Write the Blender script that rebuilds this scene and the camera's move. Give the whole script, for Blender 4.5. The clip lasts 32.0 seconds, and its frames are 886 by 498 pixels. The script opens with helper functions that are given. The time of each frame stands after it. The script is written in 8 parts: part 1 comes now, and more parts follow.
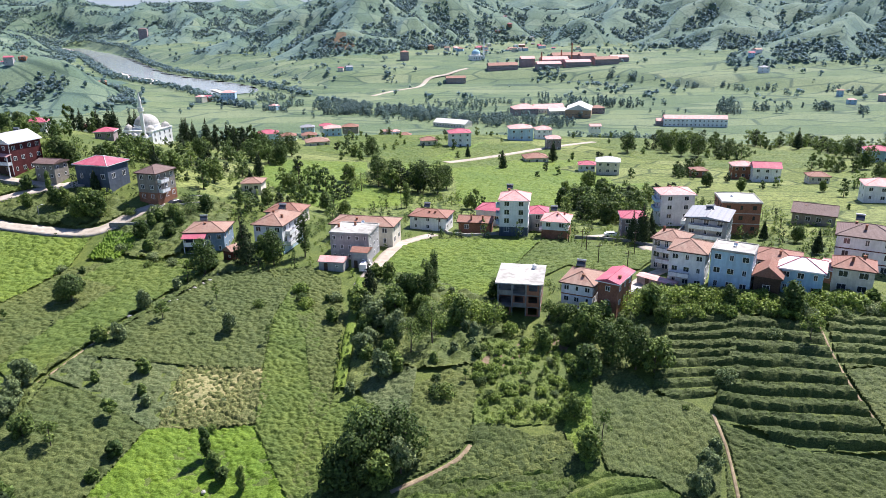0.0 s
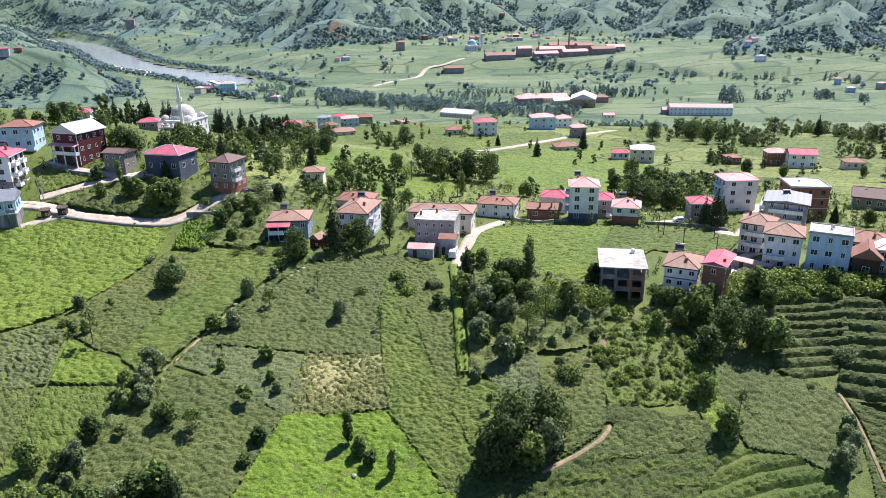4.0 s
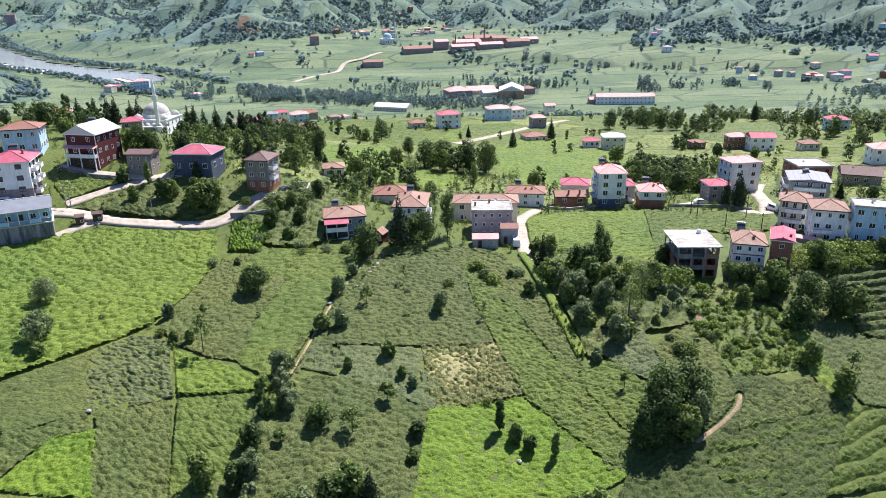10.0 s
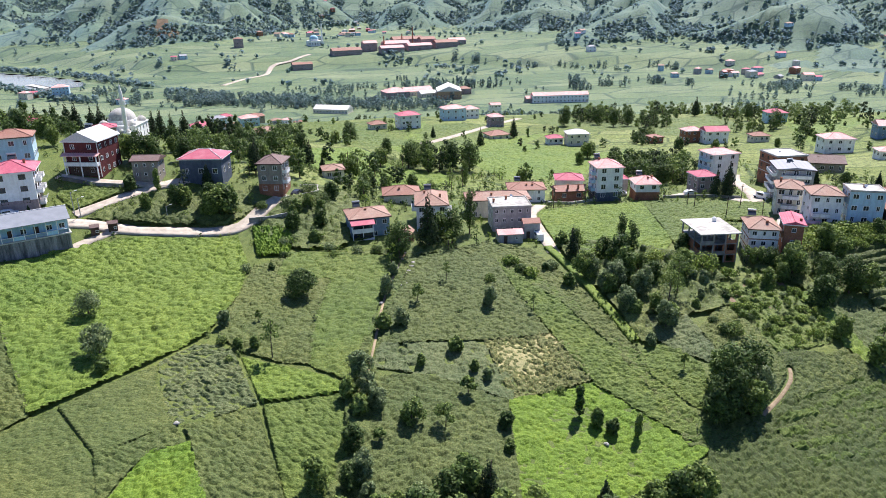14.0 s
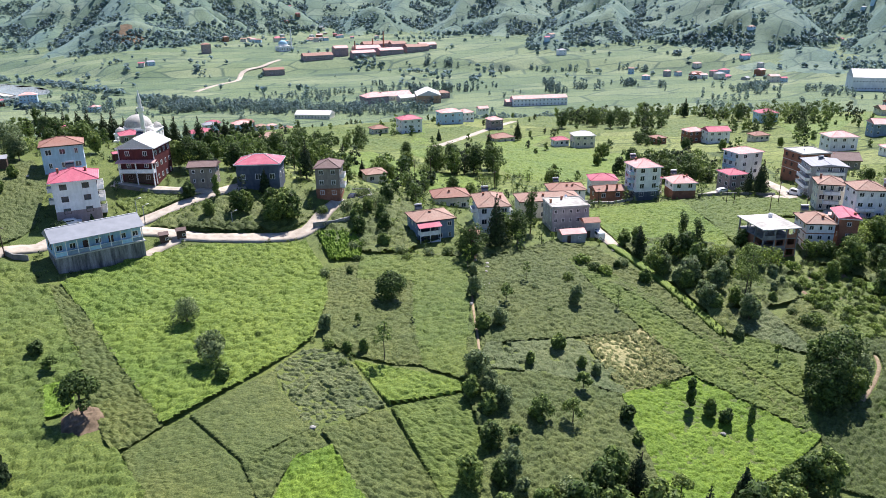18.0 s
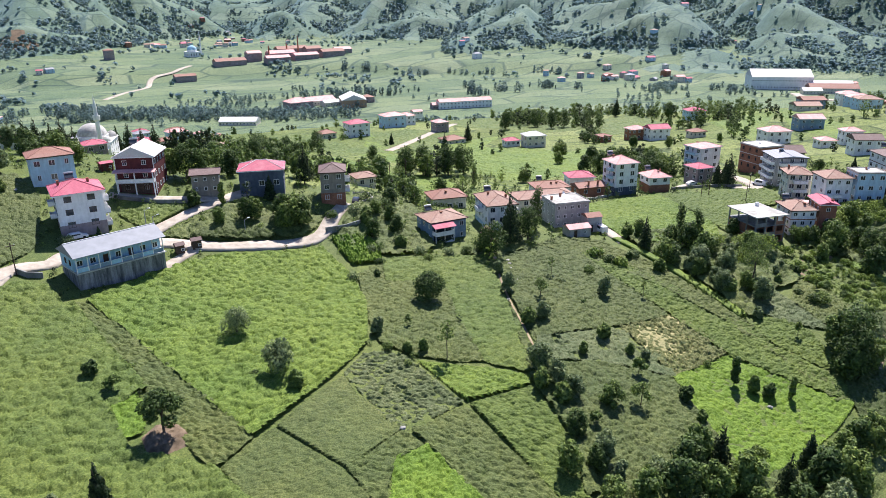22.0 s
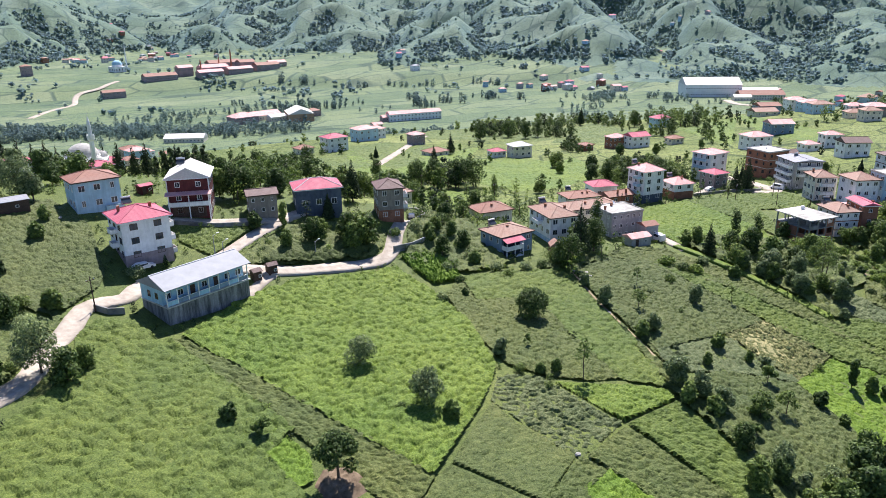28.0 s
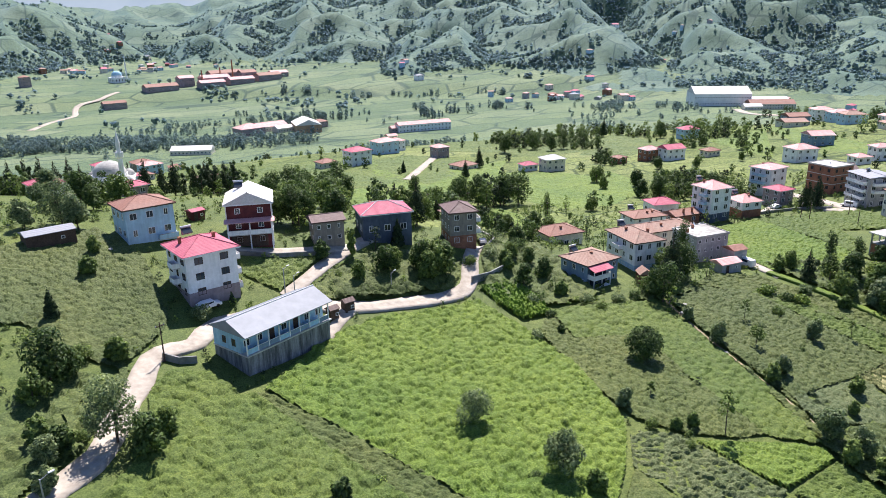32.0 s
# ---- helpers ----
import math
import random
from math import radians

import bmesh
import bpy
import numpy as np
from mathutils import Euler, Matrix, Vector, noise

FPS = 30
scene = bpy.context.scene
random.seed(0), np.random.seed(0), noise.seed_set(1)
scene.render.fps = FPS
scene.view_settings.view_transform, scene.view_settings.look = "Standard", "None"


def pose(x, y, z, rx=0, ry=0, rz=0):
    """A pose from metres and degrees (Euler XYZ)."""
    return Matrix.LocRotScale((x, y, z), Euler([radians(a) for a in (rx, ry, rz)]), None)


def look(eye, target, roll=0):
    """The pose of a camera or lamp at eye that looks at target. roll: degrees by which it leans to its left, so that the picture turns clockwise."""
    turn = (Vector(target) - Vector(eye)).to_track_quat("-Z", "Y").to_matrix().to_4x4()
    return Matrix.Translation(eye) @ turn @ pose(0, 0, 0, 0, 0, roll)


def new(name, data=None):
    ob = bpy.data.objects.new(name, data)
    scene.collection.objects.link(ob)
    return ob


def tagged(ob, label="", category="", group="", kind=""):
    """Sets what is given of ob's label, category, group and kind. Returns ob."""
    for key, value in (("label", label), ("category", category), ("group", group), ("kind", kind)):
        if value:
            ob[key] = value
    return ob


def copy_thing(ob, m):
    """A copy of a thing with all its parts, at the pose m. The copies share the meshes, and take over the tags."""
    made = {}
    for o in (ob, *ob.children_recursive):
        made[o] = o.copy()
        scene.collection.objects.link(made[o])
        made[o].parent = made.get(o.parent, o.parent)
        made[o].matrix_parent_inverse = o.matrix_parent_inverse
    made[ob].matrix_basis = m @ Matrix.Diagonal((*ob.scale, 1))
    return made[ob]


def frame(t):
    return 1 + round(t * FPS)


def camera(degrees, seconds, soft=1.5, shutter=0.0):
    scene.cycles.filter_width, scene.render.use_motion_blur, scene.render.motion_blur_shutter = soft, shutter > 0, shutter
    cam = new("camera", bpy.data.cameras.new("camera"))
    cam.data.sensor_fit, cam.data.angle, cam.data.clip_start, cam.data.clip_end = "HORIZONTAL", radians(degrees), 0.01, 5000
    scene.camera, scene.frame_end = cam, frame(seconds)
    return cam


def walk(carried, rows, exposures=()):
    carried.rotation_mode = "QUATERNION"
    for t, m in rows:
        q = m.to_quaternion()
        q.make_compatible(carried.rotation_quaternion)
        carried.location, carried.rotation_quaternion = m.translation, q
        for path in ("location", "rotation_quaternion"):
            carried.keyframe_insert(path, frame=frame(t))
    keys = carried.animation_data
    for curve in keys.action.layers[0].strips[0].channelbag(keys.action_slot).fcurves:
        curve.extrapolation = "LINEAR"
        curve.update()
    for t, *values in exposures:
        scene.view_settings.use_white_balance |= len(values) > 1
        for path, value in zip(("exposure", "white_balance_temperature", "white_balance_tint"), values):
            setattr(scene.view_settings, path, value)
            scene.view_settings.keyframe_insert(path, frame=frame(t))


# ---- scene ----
cam = camera(64.2, 32.0, soft=0.6)
METRES, EYE, TILT, LEAN, TURN = 205.0, 68.0, -19.0, 0.8, 0.0
ROWS = [
    (0.0, 0.0, 0.0, 0.0, 0.0, 0.0, -0.0),
    (0.5, -0.0156, -0.001, -0.0008, 0.02, -0.07, 0.01),
    (1.0, -0.0314, -0.0017, -0.0016, 0.03, -0.16, 0.01),
    (1.5, -0.047, -0.0024, -0.0023, 0.04, -0.25, 0.03),
    (2.0, -0.0627, -0.0026, -0.0031, 0.06, -0.35, 0.06),
    (2.5, -0.0783, -0.0026, -0.0039, 0.08, -0.44, 0.08),
    (4.5, -0.1392, -0.0028, -0.0054, -3.0, -0.85, 1.13),
    (5.0, -0.1566, -0.0024, -0.0054, -5.38, -0.99, 1.83),
    (5.5, -0.1724, -0.0024, -0.0054, -5.37, -1.02, 1.85),
    (6.0, -0.188, -0.0019, -0.0052, -5.36, -1.04, 1.89),
    (6.5, -0.2038, -0.0011, -0.005, -5.35, -1.08, 1.9),
    (7.0, -0.2196, -0.0003, -0.0047, -5.34, -1.12, 1.91),
    (7.5, -0.2353, 0.0004, -0.0043, -5.32, -1.15, 1.96),
    (8.0, -0.251, 0.0019, -0.0042, -5.3, -1.18, 1.97),
    (8.5, -0.2667, 0.0032, -0.004, -5.29, -1.21, 1.98),
    (9.0, -0.2825, 0.0042, -0.0037, -5.29, -1.22, 1.98),
    (9.5, -0.2973, 0.0053, -0.0035, -5.32, -1.24, 2.02),
    (10.0, -0.3131, 0.007, -0.0032, -8.96, -1.43, 3.1),
    (10.5, -0.3292, 0.0084, -0.0027, -8.98, -1.42, 3.14),
    (11.0, -0.3449, 0.01, -0.0023, -8.96, -1.42, 3.16),
    (11.5, -0.3606, 0.0117, -0.0017, -8.95, -1.41, 3.18),
    (12.0, -0.376, 0.0136, -0.0012, -9.52, -1.44, 3.37),
    (12.5, -0.3904, 0.0149, -0.0007, -10.39, -1.49, 3.68),
    (13.0, -0.4076, 0.0181, 0.0, -14.59, -1.79, 4.88),
    (13.5, -0.423, 0.0203, 0.0007, -14.63, -1.75, 4.94),
    (15.5, -0.4859, 0.0325, 0.0044, -18.55, -1.96, 6.21),
    (16.0, -0.5012, 0.0363, 0.0055, -18.54, -1.91, 6.26),
    (16.5, -0.5166, 0.0402, 0.0066, -18.53, -1.85, 6.28),
    (17.0, -0.532, 0.0442, 0.008, -18.52, -1.81, 6.3),
    (17.5, -0.5473, 0.0485, 0.0095, -18.52, -1.79, 6.32),
    (18.0, -0.5626, 0.0528, 0.0109, -18.51, -1.76, 6.34),
    (18.5, -0.5778, 0.0572, 0.0122, -18.48, -1.73, 6.36),
    (19.0, -0.593, 0.0619, 0.0136, -18.48, -1.71, 6.36),
    (19.5, -0.6079, 0.0663, 0.015, -18.58, -1.68, 6.4),
    (20.0, -0.6232, 0.0713, 0.0165, -20.12, -1.81, 6.86),
    (20.5, -0.638, 0.0757, 0.0178, -20.55, -1.81, 7.0),
    (21.0, -0.6526, 0.0807, 0.0193, -23.83, -2.18, 7.94),
    (21.5, -0.6686, 0.0867, 0.0209, -25.92, -2.43, 8.51),
    (22.0, -0.6835, 0.0921, 0.0226, -25.91, -2.39, 8.53),
    (22.5, -0.6973, 0.0967, 0.024, -26.73, -2.47, 8.77),
    (23.0, -0.7129, 0.1041, 0.0262, -31.44, -3.21, 10.03),
    (23.5, -0.7275, 0.1103, 0.028, -31.42, -3.15, 10.07),
    (24.0, -0.7418, 0.1169, 0.0301, -31.42, -3.11, 10.13),
    (24.5, -0.756, 0.1238, 0.0323, -31.43, -3.07, 10.16),
    (25.0, -0.7689, 0.1318, 0.0348, -31.46, -3.03, 10.19),
    (25.5, -0.7802, 0.141, 0.0378, -31.53, -2.97, 10.23),
    (27.5, -0.8138, 0.1855, 0.0516, -32.04, -2.61, 10.46),
    (28.0, -0.8202, 0.1981, 0.0557, -32.15, -2.5, 10.5),
    (28.5, -0.826, 0.211, 0.0599, -32.25, -2.39, 10.55),
    (29.0, -0.8313, 0.2241, 0.0643, -32.33, -2.28, 10.6),
    (29.5, -0.8362, 0.2377, 0.0688, -32.41, -2.19, 10.63),
    (30.0, -0.8409, 0.2515, 0.0732, -32.47, -2.1, 10.67),
    (30.5, -0.8452, 0.2655, 0.0779, -32.53, -2.0, 10.7),
    (31.0, -0.8494, 0.2797, 0.0827, -32.58, -1.92, 10.72),
    (31.5, -0.8533, 0.294, 0.0874, -32.63, -1.88, 10.74),
    (32.0, -0.8561, 0.3082, 0.0925, -32.67, -1.89, 10.77),
]
walk(cam, [(t, pose(0, 0, EYE, TILT, LEAN, TURN) @ pose(METRES * x, METRES * y, METRES * z, 90 + pitch, roll, yaw)) for t, x, y, z, yaw, pitch, roll in ROWS], [(0.0, 0.89, 6280, 17), (32.0, 0.89, 6280, 17)])

# ---- light: high sun from ahead and to the right, clear sky ----
SUN_HEIGHT, SUN_BEARING = 55.0, 42.0
sky_world = bpy.data.worlds.new("clear_sky")
scene.world = sky_world
sky_world.use_nodes = True
sky_nodes = sky_world.node_tree
sky = sky_nodes.nodes.new("ShaderNodeTexSky")
sky.sky_type, sky.sun_disc = "NISHITA", False
sky.sun_elevation, sky.sun_rotation = radians(SUN_HEIGHT), radians(SUN_BEARING)
sky.air_density, sky.dust_density, sky.ozone_density = 1.0, 0.1, 3.0
sky_nodes.nodes["Background"].inputs["Strength"].default_value = 0.068
tint = sky_nodes.nodes.new("ShaderNodeMix")
tint.data_type, tint.blend_type = "RGBA", "MULTIPLY"
tint.inputs[0].default_value = 1.0
tint.inputs[7].default_value = (0.86, 0.95, 1.12, 1)
sky_nodes.links.new(sky.outputs[0], tint.inputs[6])
sky_nodes.links.new(tint.outputs[2], sky_nodes.nodes["Background"].inputs["Color"])
sun_data = bpy.data.lights.new("sun", "SUN")
sun_data.energy, sun_data.angle, sun_data.color = 5.0, radians(0.55), (1.0, 0.95, 0.87)
sun = new("sun", sun_data)
SUN_WAY = Vector((math.sin(radians(SUN_BEARING)) * math.cos(radians(SUN_HEIGHT)), math.cos(radians(SUN_BEARING)) * math.cos(radians(SUN_HEIGHT)), math.sin(radians(SUN_HEIGHT))))
sun.matrix_world = look(SUN_WAY * 400, (0, 0, 0))

# ---- materials ----
def graph(name):
    m = bpy.data.materials.new(name)
    m.use_nodes = True
    return m, m.node_tree.nodes, m.node_tree.links


def grain(nodes, links, coord, scale, detail=4.0, rough=0.55):
    n = nodes.new("ShaderNodeTexNoise")
    n.inputs["Scale"].default_value, n.inputs["Detail"].default_value, n.inputs["Roughness"].default_value = scale, detail, rough
    links.new(coord, n.inputs["Vector"])
    return n.outputs["Fac"]


def ramp(nodes, links, fac, stops):
    r = nodes.new("ShaderNodeValToRGB")
    e = r.color_ramp.elements
    while len(e) < len(stops):
        e.new(0.5)
    for item, (pos, c) in zip(e, stops):
        item.position, item.color = pos, (*c, 1)
    links.new(fac, r.inputs["Fac"])
    return r.outputs["Color"]


def mixed(nodes, links, fac, a, b, mode="MIX"):
    n = nodes.new("ShaderNodeMix")
    n.data_type, n.blend_type = "RGBA", mode
    for value, socket in ((fac, n.inputs[0]), (a, n.inputs[6]), (b, n.inputs[7])):
        if isinstance(value, (int, float)):
            socket.default_value = value
        elif isinstance(value, tuple):
            socket.default_value = (*value, 1)
        else:
            links.new(value, socket)
    return n.outputs[2]


def surface(name, dark, light, scale=3.0, stain=0.25, rough=0.8, bump=0.3, metal=0.0, fine=18.0, vary=0.0, translucent=0.0, streak=0.0):
    """Grain between two colours, broad stains, bump; vary: tone change from object to object."""
    m, nodes, links = graph(name)
    bsdf = nodes["Principled BSDF"]
    coord = nodes.new("ShaderNodeTexCoord").outputs["Object"]
    a = grain(nodes, links, coord, scale)
    broad = grain(nodes, links, coord, scale * 0.13, 3)
    c = ramp(nodes, links, a, [(0.3, dark), (0.7, light)])
    tone = ramp(nodes, links, broad, [(0.3, (1 - stain,) * 3), (0.7, (1 + stain * 0.3,) * 3)])
    c = mixed(nodes, links, 1.0, c, tone, "MULTIPLY")
    if streak:
        run = nodes.new("ShaderNodeMapping")
        run.inputs["Scale"].default_value = (1.6, 1.6, 0.14)
        links.new(coord, run.inputs["Vector"])
        c = mixed(nodes, links, 1.0, c, ramp(nodes, links, grain(nodes, links, run.outputs[0], 1.0, 5, 0.65), [(0.36, (1 - streak, 1 - streak, 1 - streak * 0.9)), (0.56, (1.03, 1.03, 1.03))]), "MULTIPLY")
    if translucent:
        isle = nodes.new("ShaderNodeNewGeometry").outputs["Random Per Island"]
        c = mixed(nodes, links, 1.0, c, ramp(nodes, links, isle, [(0, (0.45, 0.5, 0.5)), (0.6, (1, 1, 1)), (1, (1.65, 1.5, 1.4))]), "MULTIPLY")
    if vary:
        info = nodes.new("ShaderNodeObjectInfo")
        c = mixed(nodes, links, 1.0, c, ramp(nodes, links, info.outputs["Random"], [(0, (1 - vary, 1 - vary * 0.8, 1 - vary)), (1, (1 + vary, 1 + vary * 0.7, 1 + vary * 0.5))]), "MULTIPLY")
    links.new(c, bsdf.inputs["Base Color"])
    bsdf.inputs["Roughness"].default_value, bsdf.inputs["Metallic"].default_value = rough, metal
    bsdf.inputs["Specular IOR Level"].default_value = 0.22 if translucent else 0.4
    if bump:
        b = nodes.new("ShaderNodeBump")
        b.inputs["Strength"].default_value, b.inputs["Distance"].default_value = bump, 0.1
        links.new(grain(nodes, links, coord, fine, 5), b.inputs["Height"])
        links.new(b.outputs[0], bsdf.inputs["Normal"])
    if translucent:
        t = nodes.new("ShaderNodeBsdfTranslucent")
        links.new(c, t.inputs["Color"])
        mix = nodes.new("ShaderNodeMixShader")
        mix.inputs[0].default_value = translucent
        links.new(bsdf.outputs[0], mix.inputs[1])
        links.new(t.outputs[0], mix.inputs[2])
        links.new(mix.outputs[0], nodes["Material Output"].inputs["Surface"])
    return m


def tiled(name, dark, light, pitch=0.3, fade=(1, 1, 1)):
    """Rows of roof tiles: courses down the slope, weathered patches."""
    m, nodes, links = graph(name)
    bsdf = nodes["Principled BSDF"]
    coord = nodes.new("ShaderNodeTexCoord").outputs["Object"]
    c = ramp(nodes, links, grain(nodes, links, coord, 2.2, 6, 0.7), [(0.3, dark), (0.68, light)])
    c = mixed(nodes, links, ramp(nodes, links, grain(nodes, links, coord, 0.35, 4), [(0.45, (0, 0, 0)), (0.75, (0.55, 0.55, 0.55))]), c, fade)
    wave = nodes.new("ShaderNodeTexWave")
    wave.bands_direction = "Z"
    wave.inputs["Scale"].default_value, wave.inputs["Distortion"].default_value = 0.5 / pitch * 1.6, 0.4
    links.new(coord, wave.inputs["Vector"])
    c = mixed(nodes, links, 1.0, c, ramp(nodes, links, wave.outputs["Fac"], [(0.0, (0.86, 0.86, 0.86)), (0.35, (1, 1, 1))]), "MULTIPLY")
    links.new(c, bsdf.inputs["Base Color"])
    bsdf.inputs["Roughness"].default_value = 0.75
    b = nodes.new("ShaderNodeBump")
    b.inputs["Strength"].default_value, b.inputs["Distance"].default_value = 0.4, 0.06
    links.new(wave.outputs["Fac"], b.inputs["Height"])
    links.new(b.outputs[0], bsdf.inputs["Normal"])
    return m


def haze_sheen(bsdf, weight):
    """Bluish sheen at low angles, standing in for haze over the far land."""
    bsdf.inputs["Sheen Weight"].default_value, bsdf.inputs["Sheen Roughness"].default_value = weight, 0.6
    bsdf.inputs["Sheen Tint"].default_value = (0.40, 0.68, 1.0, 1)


def field_mix(name, stops, cell=46.0, trees=None, sheen=0.0, long=0.62):
    """Small holdings: cells of differing green with dark boundaries, and a broad tone change."""
    m, nodes, links = graph(name)
    bsdf = nodes["Principled BSDF"]
    coord = nodes.new("ShaderNodeTexCoord").outputs["Object"]
    warp = nodes.new("ShaderNodeMapping")
    warp.inputs["Scale"].default_value = (1 / cell, 1 / (cell * long), 0.0)
    warp.inputs["Rotation"].default_value = (0, 0, 0.35)
    links.new(coord, warp.inputs["Vector"])
    v = nodes.new("ShaderNodeTexVoronoi")
    v.inputs["Scale"].default_value, v.inputs["Randomness"].default_value = 1.0, 0.75
    links.new(warp.outputs[0], v.inputs["Vector"])
    edge = nodes.new("ShaderNodeTexVoronoi")
    edge.feature = "DISTANCE_TO_EDGE"
    edge.inputs["Scale"].default_value, edge.inputs["Randomness"].default_value = 1.0, 0.75
    links.new(warp.outputs[0], edge.inputs["Vector"])
    sep = nodes.new("ShaderNodeSeparateColor")
    links.new(v.outputs["Color"], sep.inputs[0])
    c = ramp(nodes, links, sep.outputs[0], stops)
    c = mixed(nodes, links, ramp(nodes, links, edge.outputs["Distance"], [(0.012, (0.75, 0.75, 0.75)), (0.035, (0, 0, 0))]), c, (0.03, 0.06, 0.022))
    c = mixed(nodes, links, 1.0, c, ramp(nodes, links, grain(nodes, links, coord, 0.5, 6, 0.7), [(0.3, (0.62, 0.62, 0.62)), (0.7, (1.2, 1.2, 1.15))]), "MULTIPLY")
    scrub = ramp(nodes, links, grain(nodes, links, coord, 0.07, 5, 0.65), [(0.56, (0, 0, 0)), (0.66, (0.6, 0.6, 0.6))])
    if trees:
        c = mixed(nodes, links, scrub, c, (0.05, 0.08, 0.045))
        c = mixed(nodes, links, ramp(nodes, links, grain(nodes, links, coord, 0.16, 4, 0.7), [(0.56, (0, 0, 0)), (0.66, (0.7, 0.7, 0.7))]), c, (0.045, 0.075, 0.04))
    else:
        c = mixed(nodes, links, 1.0, c, ramp(nodes, links, grain(nodes, links, coord, 0.75, 3, 0.75), [(0.38, (0.5, 0.55, 0.5)), (0.5, (1.0, 1.0, 1.0)), (0.62, (1.3, 1.25, 1.2))]), "MULTIPLY")
    c = mixed(nodes, links, 1.0, c, ramp(nodes, links, grain(nodes, links, coord, 0.012, 3), [(0.35, (0.8, 0.85, 0.8)), (0.65, (1.15, 1.1, 1.1))]), "MULTIPLY")
    links.new(c, bsdf.inputs["Base Color"])
    bsdf.inputs["Roughness"].default_value = 0.85
    bsdf.inputs["Specular IOR Level"].default_value = 0.2
    haze_sheen(bsdf, sheen)
    b = nodes.new("ShaderNodeBump")
    b.inputs["Strength"].default_value, b.inputs["Distance"].default_value = 0.8, 0.9
    links.new(grain(nodes, links, coord, 0.7, 5, 0.65), b.inputs["Height"])
    links.new(b.outputs[0], bsdf.inputs["Normal"])
    return m


def tea(name, dark, mid, tip, stain=0.25):
    """Clipped tea canopy: leaf flecks, tufts, uneven growth."""
    m, nodes, links = graph(name)
    bsdf = nodes["Principled BSDF"]
    coord = nodes.new("ShaderNodeTexCoord").outputs["Object"]
    leaf = grain(nodes, links, coord, 4.0, 4, 0.8)
    tuft = grain(nodes, links, coord, 0.5, 4, 0.6)
    broad = grain(nodes, links, coord, 0.055, 4, 0.55)
    c = ramp(nodes, links, leaf, [(0.32, dark), (0.5, mid), (0.68, tip)])
    cell = nodes.new("ShaderNodeTexVoronoi")
    cell.inputs["Scale"].default_value = 0.95
    links.new(coord, cell.inputs["Vector"])
    tone = nodes.new("ShaderNodeSeparateColor")
    links.new(cell.outputs["Color"], tone.inputs[0])
    c = mixed(nodes, links, 1.0, c, ramp(nodes, links, tone.outputs[0], [(0.0, (0.84, 0.87, 0.84)), (1.0, (1.14, 1.1, 1.1))]), "MULTIPLY")
    c = mixed(nodes, links, 1.0, c, ramp(nodes, links, tuft, [(0.3, (1 - stain * 0.5,) * 3), (0.7, (1.08, 1.06, 1.03))]), "MULTIPLY")
    c = mixed(nodes, links, 1.0, c, ramp(nodes, links, broad, [(0.35, (1 - stain * 0.7, 1 - stain * 0.5, 1 - stain * 0.5)), (0.65, (1.1, 1.04, 0.97))]), "MULTIPLY")
    links.new(c, bsdf.inputs["Base Color"])
    bsdf.inputs["Roughness"].default_value = 0.6
    bsdf.inputs["Specular IOR Level"].default_value = 0.15
    b = nodes.new("ShaderNodeBump")
    b.inputs["Strength"].default_value, b.inputs["Distance"].default_value = 0.7, 0.25
    links.new(grain(nodes, links, coord, 2.6, 5, 0.7), b.inputs["Height"])
    links.new(b.outputs[0], bsdf.inputs["Normal"])
    t = nodes.new("ShaderNodeBsdfTranslucent")
    links.new(c, t.inputs["Color"])
    mix = nodes.new("ShaderNodeMixShader")
    mix.inputs[0].default_value = 0.1
    links.new(bsdf.outputs[0], mix.inputs[1])
    links.new(t.outputs[0], mix.inputs[2])
    links.new(mix.outputs[0], nodes["Material Output"].inputs["Surface"])
    return m


TEA_OLIVE = tea("tea_olive", (0.034, 0.056, 0.014), (0.104, 0.138, 0.038), (0.188, 0.216, 0.080))
TEA_DARK = tea("tea_dark", (0.029, 0.050, 0.014), (0.092, 0.126, 0.038), (0.168, 0.200, 0.080))
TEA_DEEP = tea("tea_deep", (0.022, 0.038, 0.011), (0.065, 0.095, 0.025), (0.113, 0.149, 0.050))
TEA_RANK = tea("tea_rank", (0.026, 0.050, 0.009), (0.080, 0.126, 0.024), (0.142, 0.192, 0.048))
TEA_MID = tea("tea_mid", (0.033, 0.061, 0.012), (0.109, 0.162, 0.033), (0.190, 0.247, 0.068))
TEA_BRIGHT = tea("tea_bright", (0.038, 0.081, 0.011), (0.133, 0.207, 0.031), (0.226, 0.308, 0.068))
TEA_LIME = tea("tea_lime", (0.050, 0.101, 0.010), (0.132, 0.225, 0.022), (0.221, 0.321, 0.056))
TEA_PALE = tea("tea_pale", (0.038, 0.061, 0.017), (0.131, 0.157, 0.052), (0.327, 0.313, 0.151))
TEA_GREY = tea("tea_grey", (0.034, 0.058, 0.021), (0.108, 0.145, 0.058), (0.207, 0.236, 0.128))
MEADOW = tea("meadow_grass", (0.044, 0.071, 0.015), (0.118, 0.164, 0.038), (0.186, 0.228, 0.073), 0.3)
UNDERGROWTH = tea("undergrowth", (0.034, 0.058, 0.018), (0.112, 0.151, 0.044), (0.222, 0.260, 0.090), 0.35)
# sheen of 0.15 lays a little haze on the valley floor
VALLEY = field_mix("valley_fields", [(0.0, (0.108, 0.158, 0.060)), (0.35, (0.138, 0.190, 0.072)), (0.7, (0.168, 0.216, 0.090)), (1.0, (0.192, 0.236, 0.114))], 105.0, None, 0.15, 0.36)
